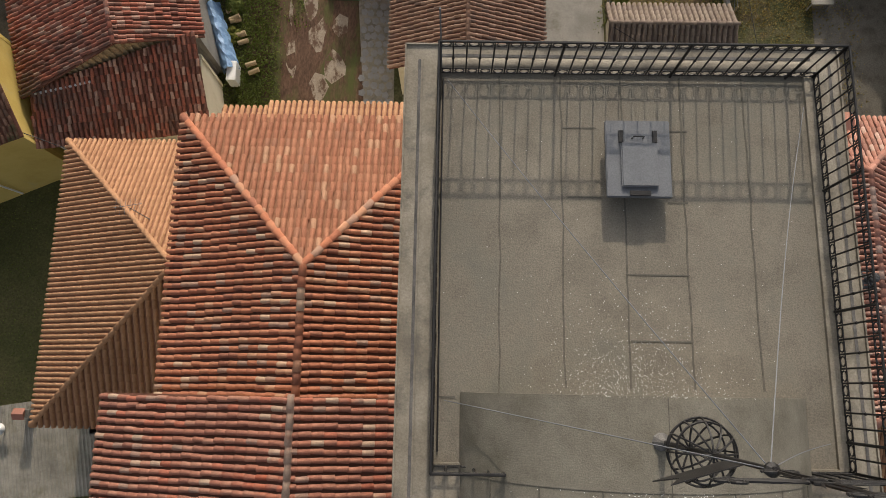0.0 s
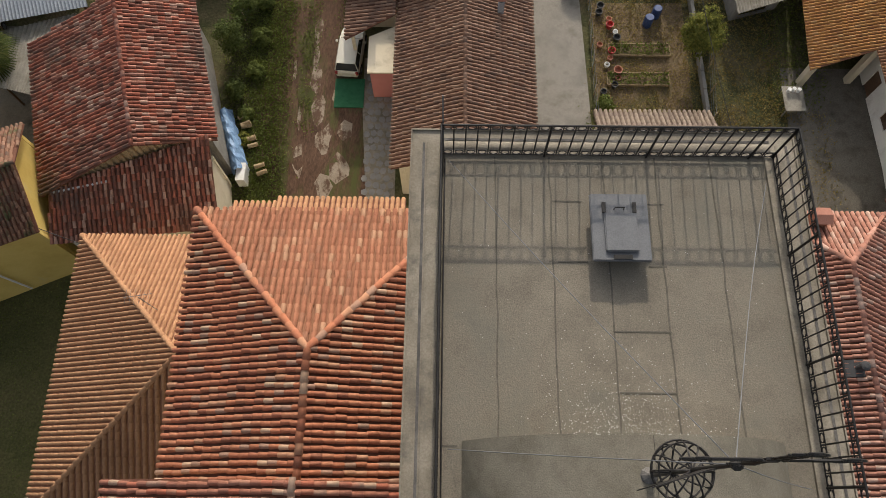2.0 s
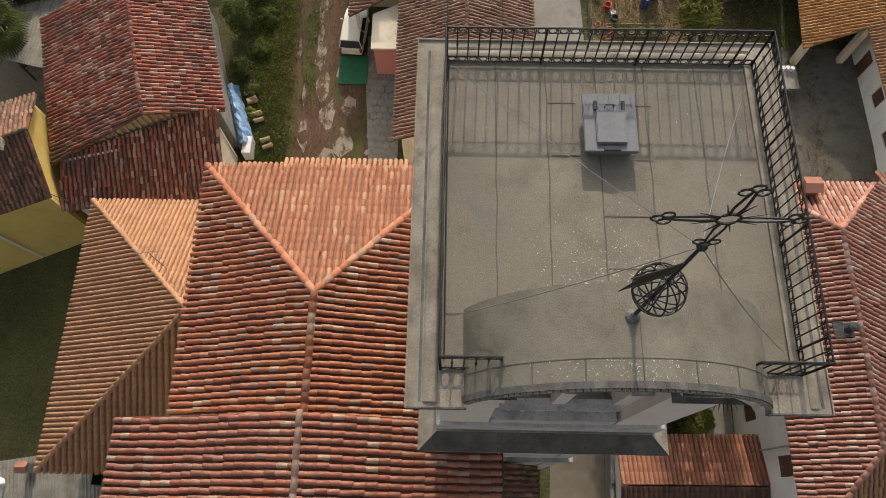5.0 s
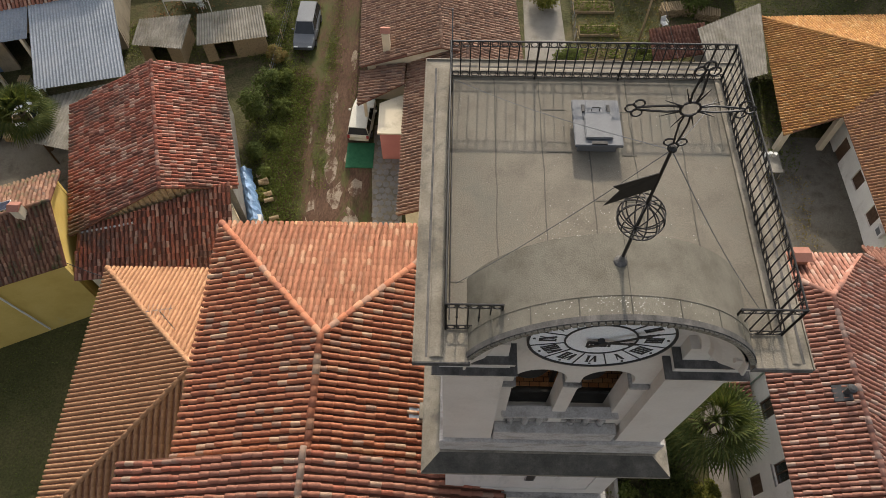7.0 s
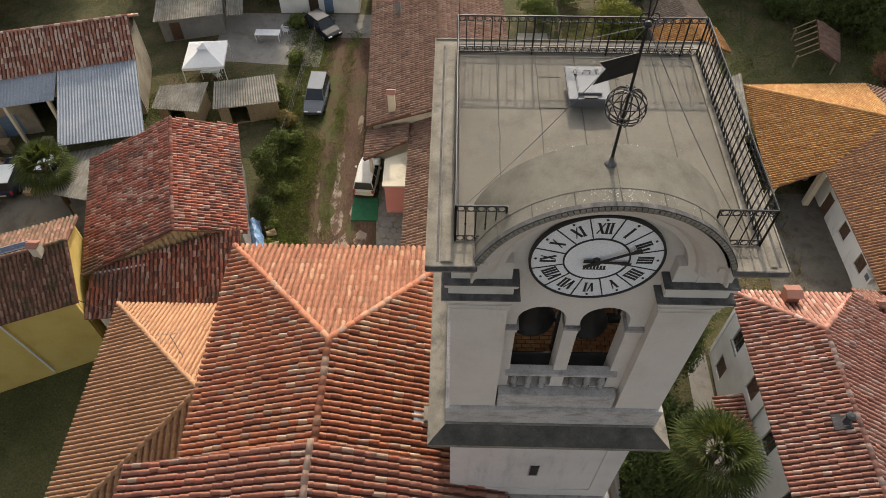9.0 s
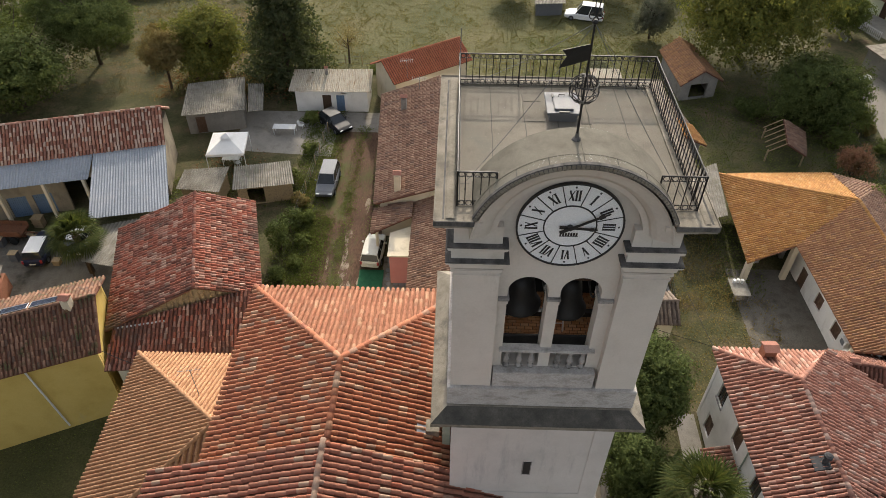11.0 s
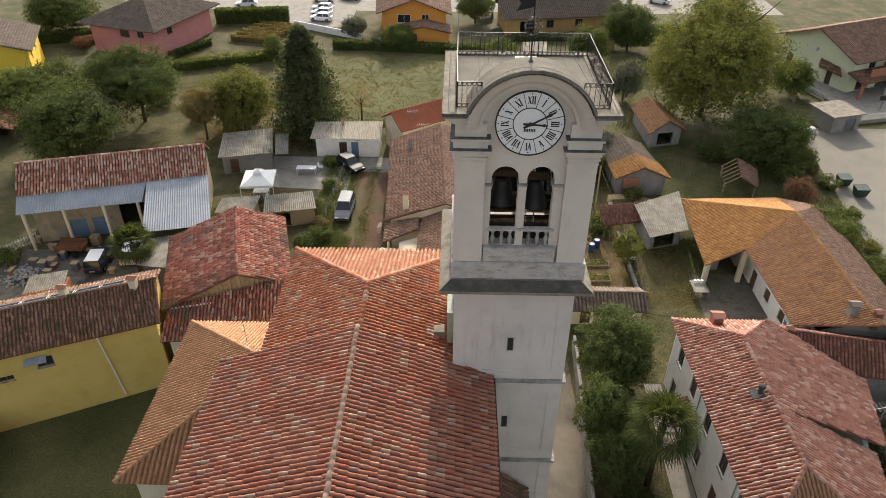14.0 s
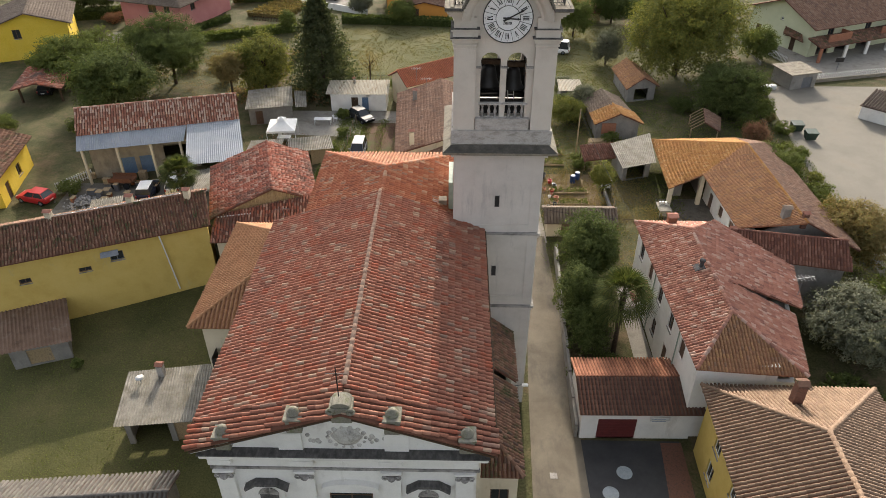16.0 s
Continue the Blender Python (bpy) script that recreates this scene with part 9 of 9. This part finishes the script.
# ---- small things in yards and gardens ----
PLASTIC_W = material("white plastic", [(0.62, 0.62, 0.61), (0.70, 0.70, 0.69)], 0.5, 4.0, bump=0)
RUST = material("rusty iron", [(0.12, 0.055, 0.03), (0.20, 0.09, 0.05), (0.08, 0.045, 0.03)], 0.9, 6.0, bump=0.4)


def chair(x, y, turn):
    z = ground_z(y)
    ob = thing("garden_chair", "white plastic garden chair on rough ground", "chair", group="garden chairs")
    part("seat", Geo().box(-0.24, 0.24, -0.22, 0.22, 0.4, 0.44), PLASTIC_W, ob, bevel=0.01)
    part("backrest", Geo().slab([(-0.24, 0.22, 0.44), (0.24, 0.22, 0.44), (0.22, 0.34, 0.86), (-0.22, 0.34, 0.86)], (0, 0.03, 0)), PLASTIC_W, ob)
    for sx in (-0.21, 0.21):
        part("armrest", Geo().box(sx - 0.03, sx + 0.03, -0.2, 0.24, 0.62, 0.65), PLASTIC_W, ob)
        for sy in (-0.19, 0.19):
            part("leg", Geo().tube([(sx, sy, 0.4), (sx * 1.15, sy * 1.15, 0)], 0.022, 6), PLASTIC_W, ob)
    ob.matrix_basis = Matrix.Translation((x, y, z)) @ Matrix.Rotation(radians(turn), 4, "Z")


for x, y, t in ((16.3, 37.6, 20), (-15.4, 45.4, 80), (-20.2, 39.0, 140), (-21.4, 39.8, 10)):
    chair(x, y, t)


def table(x, y, w, d, h, mat, label):
    z = ground_z(y)
    ob = thing("garden_table", label, "table", (x, y, z), "garden tables")
    part("tabletop", Geo().box(x - w / 2, x + w / 2, y - d / 2, y + d / 2, z + h - 0.05, z + h), mat, ob, bevel=0.01)
    for sx in (-1, 1):
        for sy in (-1, 1):
            part("leg", Geo().box(x + sx * (w / 2 - 0.08) - 0.03, x + sx * (w / 2 - 0.08) + 0.03, y + sy * (d / 2 - 0.08) - 0.03, y + sy * (d / 2 - 0.08) + 0.03, z - 0.05, z + h - 0.05), mat, ob)


table(-16.9, 44.6, 2.2, 0.9, 0.75, PLASTIC_W, "long pale table before the white hut")
table(-20.8, 39.4, 1.6, 1.0, 0.75, PLASTIC_W, "white table under the gazebo")
table(21.7, 24.3, 1.3, 1.8, 0.8, FIBRE, "grey work bench beside the farm court")
for k, (x, y) in enumerate(((21.4, 24.8), (21.7, 24.85), (22.0, 24.8))):
    solo("paint_tin", Geo().lathe([(0.12, 0), (0.12, 0.26), (0.13, 0.27), (0.13, 0.29), (0.1, 0.285)], (x, y, ground_z(24.3) + 0.8), 12), PLASTIC_W, "white tin standing on the work bench", "tin", group="tins")
# farm trailer and tools under the tin eaves
tr = thing("farm_trailer", "rusty farm trailer under the tin eaves", "trailer", (-36.3, 28.6, ground_z(28.6)))
part("bed", Geo().box(-37.6, -35.0, 27.9, 29.3, 0.15, 0.3), RUST, tr)
for y in (27.9, 29.3):
    part("side_board", Geo().box(-37.6, -35.0, y - 0.03, y + 0.03, 0.3, 0.7), RUST, tr)
for x in (-37.0, -35.7):
    for y in (27.85, 29.35):
        part("wheel", Geo().tube([(x, y - 0.1, -0.2), (x, y + 0.1, -0.2)], 0.34, 14), RUBBER, tr)
part("drawbar", Geo().tube([(-35.0, 28.6, 0.2), (-33.9, 28.8, -0.2)], 0.05, 6), RUST, tr)
rng = random.Random(31)
for k in range(26):
    x, y = rng.uniform(-40.5, -31), rng.uniform(24.6, 30.6)
    z = ground_z(y)
    h = rng.uniform(0.3, 1.0)
    m = rng.choice((RUST, WOOD_PALE, FIBRE, STEEL, IRON, BRICK))
    cr = thing("yard_crate", "worn crate of farm odds and ends", "crate", (x, y, z), "yard crates")
    w, d = rng.uniform(0.3, 0.8), rng.uniform(0.3, 0.7)
    part("bin", Geo().box(x - w / 2, x + w / 2, y - d / 2, y + d / 2, z - 0.05, z + h), m, cr, bevel=0.02)
    part("top_board", Geo().box(x - w / 2 - 0.04, x + w / 2 + 0.04, y - d / 2 - 0.04, y + d / 2 + 0.04, z + h + 0.001, z + h + 0.04), WOOD_PALE, cr)
g = Geo()
for k in range(160):
    x, y = rng.gauss(-39.2, 0.9), rng.gauss(25.0, 0.8)
    r = rng.uniform(0.06, 0.2)
    g.lathe([(r * 0.7, -r * 0.4), (r, 0), (r * 0.5, r * 0.6)], (x, y, ground_z(y) + max(0, 0.55 - 0.35 * math.hypot(x + 39.2, y - 25.0)) + 0.05), 5)
tagged(part("rubble_heap", g, STONE), "heap of grey rubble in the courtyard", "rubble", "", "stuff")
# patio and steps by the pink villa
for k in range(9):
    x, y = -58.5 + 0.25 * k, 70.5 + 1.0 * k
    solo("patio_slab", Geo().box(x - 1.6, x + 1.6, y - 0.42, y + 0.42, ground_z(y) - 0.05, ground_z(y) + 0.12), COPING, "pale concrete slab of the stepped patio", "slab", group="patio slabs")
for k, (x, y) in enumerate(((43.4, 56.6), (44.1, 56.9), (44.9, 57.0))):
    solo("white_bale", Geo().lathe([(0.4, 0), (0.48, 0.1), (0.48, 0.5), (0.36, 0.6)], (x, y, ground_z(y)), 14), PLASTIC_W, "round white wrapped bale beside the lot", "bale", group="bales", smooth=False)
ply = gable_house("play_house", "tiny garden shed with a red tile roof", [(22.6, 86.6), (25.4, 86.9), (25.2, 89.0), (22.4, 88.7)], 0.45, 1.9, 2.6, WOOD_PALE, T_BARN, 0.25, category="shed")
tun = thing("tunnel_shelter", "white canvas tunnel shelter with a red rim", "shelter", (4.5, 104, 0.5))
v = [(4.5 + 1.8 * math.cos(math.pi * j / 10), 102 + 4.5 * i, 0.5 + 2.4 * math.sin(math.pi * j / 10)) for i in range(2) for j in range(11)]
part("canvas", Geo().raw(v, [(j, j + 1, j + 12, j + 11) for j in range(10)]), CANVAS, tun, smooth=True)
part("rim", Geo().tube([(4.5 + 1.82 * math.cos(math.pi * j / 10), 101.98, 0.5 + 2.42 * math.sin(math.pi * j / 10)) for j in range(11)], 0.06, 6), RED_DOOR, tun)
car(15.6, 71.0, 75, WHITE_CAR, "white van parked beyond the meadow", 4.8, 1.9, 2.0, 1.0)
# clothes line of coloured garden things, bean poles
for k in range(22):
    x, y = rng.uniform(10, 15.2), rng.uniform(23.5, 31.5)
    solo("bean_pole", Geo().tube([(x, y, ground_z(y) - 0.1), (x + rng.uniform(-0.1, 0.1), y, ground_z(y) + rng.uniform(0.7, 1.5))], 0.015, 5), WOOD_PALE, "thin wooden stake in the vegetable bed", "stake", group="stakes")
# vines behind the villa
for k in range(6):
    hedge(-37.5 + 0.6 * k, 88.5 + 1.5 * k, -30.0 + 0.5 * k, 87.0 + 1.5 * k, 0.5, 0.9, L_AUTUMN, "row of brown vines behind a fence", 300 + k)
# air-conditioning unit and wall fittings of the yellow house and farmhouse
ac = thing("air_conditioner", "pale air-conditioning unit on the farmhouse wall", "air conditioner", (26.9, 18.2, 1.2))
part("casing", Geo().box(26.55, 26.85, 17.8, 18.6, 0.9, 1.5), WHITE_PAINT, ac, bevel=0.02)
part("fan_grille", Geo().box(26.535, 26.549, 17.95, 18.4, 1.0, 1.4), STEEL, ac)
hood = thing("window_hood", "small grey tin hood over a window of the yellow wall", "hood", (-28.8, 9.9, 3.6))
part("sheet", Geo().slab([(-29.5, 9.25, 3.55), (-28.2, 9.8, 3.55), (-28.35, 10.2, 3.85), (-29.65, 9.65, 3.85)], (0, 0, -0.03)), ZINC, hood)
bas = thing("garden_basket", "round wicker basket on the path by the church", "basket", (-11.6, -18.3, -3))
part("rim", Geo().lathe([(0.5, 0), (0.62, 0.55), (0.66, 0.6), (0.58, 0.6), (0.45, 0.1)], (-11.9, -18.0, ground_z(-18)), 18), BRICK, bas)


# ---- clutter of the gardens between tower and farmhouse ----
BLUE_DRUM = material("blue plastic drum", [(0.02, 0.045, 0.13), (0.028, 0.06, 0.17)], 0.5, 4.0, bump=0)
sh = thing("white_roofed_hut", "small garden hut with a pale ribbed sheet roof", "hut", (15.6, 53.0, -0.2))
corrugated("sheet_roof", (13.9, 51.2, 1.75), (17.3, 51.2, 1.75), (17.1, 54.6, 2.05), (14.0, 54.6, 2.05), SHEET_BUFF, sh, label="pale ribbed sheet roof")
shell(sh, [(14.2, 51.5), (17.0, 51.5), (16.9, 54.3), (14.2, 54.3)], -0.2, 1.7, GREY_WALL, [(0, 1.0, 0, 0.9, 1.6, "door", WOOD_PALE)], 0.15)
lo = thing("low_shelter", "low open shelter with an old brown tile roof", "shelter", (17, 34.5, -0.45))
roof_plane(lo, [(14.6, 32.6, 0.95), (19.0, 33.6, 0.95), (18.6, 36.0, 1.6), (14.4, 35.2, 1.6)], T_RUST, 0.25)
for x, y, z in ((14.8, 32.9, 0.9), (18.7, 33.8, 0.9), (16.7, 33.3, 0.9), (14.6, 35.0, 1.5), (18.4, 35.8, 1.5)):
    part("post", Geo().box(x - 0.06, x + 0.06, y - 0.06, y + 0.06, -0.6, z), WOOD_PALE, lo)
tk = thing("water_tank", "white plastic water tank in a wire cage", "tank", (16.5, 29.3, -0.5))
part("tub", Geo().box(15.95, 17.05, 28.8, 29.8, -0.4, 0.6), PLASTIC_W, tk, bevel=0.06)
for z in (-0.2, 0.1, 0.4):
    part("cage_bar", Geo().tube([(15.93, 28.78, z), (17.07, 28.78, z), (17.07, 29.82, z), (15.93, 29.82, z), (15.93, 28.78, z)], 0.015, 5), STEEL, tk)
for x in (15.95, 16.5, 17.05):
    part("cage_bar", Geo().tube([(x, 28.77, -0.45), (x, 28.77, 0.62)], 0.015, 5), STEEL, tk)
for x, y in ((13.7, 30.9), (13.1, 30.2)):
    z = ground_z(y)
    solo("water_drum", Geo().lathe([(0.27, 0), (0.29, 0.04), (0.29, 0.3), (0.305, 0.32), (0.29, 0.34), (0.29, 0.6), (0.305, 0.62), (0.29, 0.64), (0.29, 0.86), (0.26, 0.9)], (x, y, z), 16), BLUE_DRUM, "blue plastic drum beside the vegetable beds", "drum", group="drums")
rng = random.Random(52)


def wood_stack(x, y, w, h, turn, label):
    """Split logs piled in rows."""
    ob = thing("wood_stack", label, "wood stack", (x, y, ground_z(y)), "wood stacks")
    c, s_ = math.cos(radians(turn)), math.sin(radians(turn))
    for j in range(int(h / 0.17)):
        for i in range(int(w / 0.18)):
            u = (i - w / 0.36) * 0.18 + (0.09 if j % 2 else 0)
            cx, cy, cz = x + c * u, y + s_ * u, ground_z(y) + 0.08 + 0.165 * j
            k = rng.uniform(0.42, 0.55)
            part("log", Geo().tube([(cx + s_ * k, cy - c * k, cz), (cx - s_ * k, cy + c * k, cz)], rng.uniform(0.07, 0.095), 6), WOOD_PALE, ob)


wood_stack(17.6, 39.2, 2.6, 0.9, 8, "stack of split logs beside the shed")
wood_stack(19.9, 38.8, 1.8, 0.7, -10, "low stack of split logs beside the shed")
for x, y, w, d in ((11.0, 34.5, 3.2, 1.1), (11.2, 37.0, 3.0, 1.0), (11.0, 39.6, 3.2, 1.1), (12.2, 26.0, 4.0, 0.9), (12.4, 28.2, 4.0, 0.9)):
    bed_t = thing("raised_bed", "timber-edged vegetable bed with straggling plants", "garden bed", (x, y, ground_z(y)), "garden beds")
    z = ground_z(y)
    for y0 in (y - d / 2, y + d / 2):
        part("edge_board", Geo().box(x - w / 2, x + w / 2, y0 - 0.025, y0 + 0.025, z - 0.1, z + 0.22), WOOD_PALE, bed_t)
    for x0 in (x - w / 2, x + w / 2):
        part("edge_board", Geo().box(x0 - 0.025, x0 + 0.025, y - d / 2 + 0.03, y + d / 2 - 0.03, z - 0.1, z + 0.22), WOOD_PALE, bed_t)
    part("earth", Geo().box(x - w / 2 + 0.03, x + w / 2 - 0.03, y - d / 2 + 0.03, y + d / 2 - 0.03, z - 0.05, z + 0.16), SOIL, bed_t)
    prng = np.random.default_rng(int(x * 7 + y * 13))
    p = np.stack([prng.uniform(x - w / 2, x + w / 2, 420), prng.uniform(y - d / 2, y + d / 2, 420), z + 0.17 + prng.uniform(0, 0.45, 420) ** 1.5], 1)
    part("planting", leaves(p, 0.09, prng), L_MID, bed_t, kind="stuff")


def wire_fence(x0, y0, x1, y1, label, h=1.2):
    ob = thing("wire_fence", label, "fence", ((x0 + x1) / 2, (y0 + y1) / 2, ground_z((y0 + y1) / 2)), "wire fences")
    n = max(2, int(math.hypot(x1 - x0, y1 - y0) / 1.8))
    for k in range(n + 1):
        x, y = x0 + (x1 - x0) * k / n, y0 + (y1 - y0) * k / n
        part("post", Geo().tube([(x, y, ground_z(y) - 0.1), (x + rng.uniform(-0.05, 0.05), y, ground_z(y) + h + rng.uniform(-0.1, 0.15))], 0.045, 6), WOOD_PALE, ob)
    for z in (0.3, 0.7, 1.1):
        part("wire", Geo().tube([(x0, y0, ground_z(y0) + z), (x1, y1, ground_z(y1) + z)], 0.012, 4), STEEL, ob)


wire_fence(9.3, 23.0, 9.2, 50.0, "wire fence on timber posts along the gardens")
wire_fence(16.6, 23.0, 17.0, 29.0, "short wire fence beside the farm court")
wire_fence(9.3, 50.2, 22.0, 51.0, "wire fence behind the garden sheds")
wire_fence(-12.6, 46.8, -13.6, 30.0, "wire fence on timber posts beside the dirt track")
wire_fence(-22.0, 58.5, 8.0, 57.5, "wire fence along the meadow edge")
wire_fence(39.2, 56.0, 38.6, 12.0, "wire fence on posts above the gravel lot", 1.0)
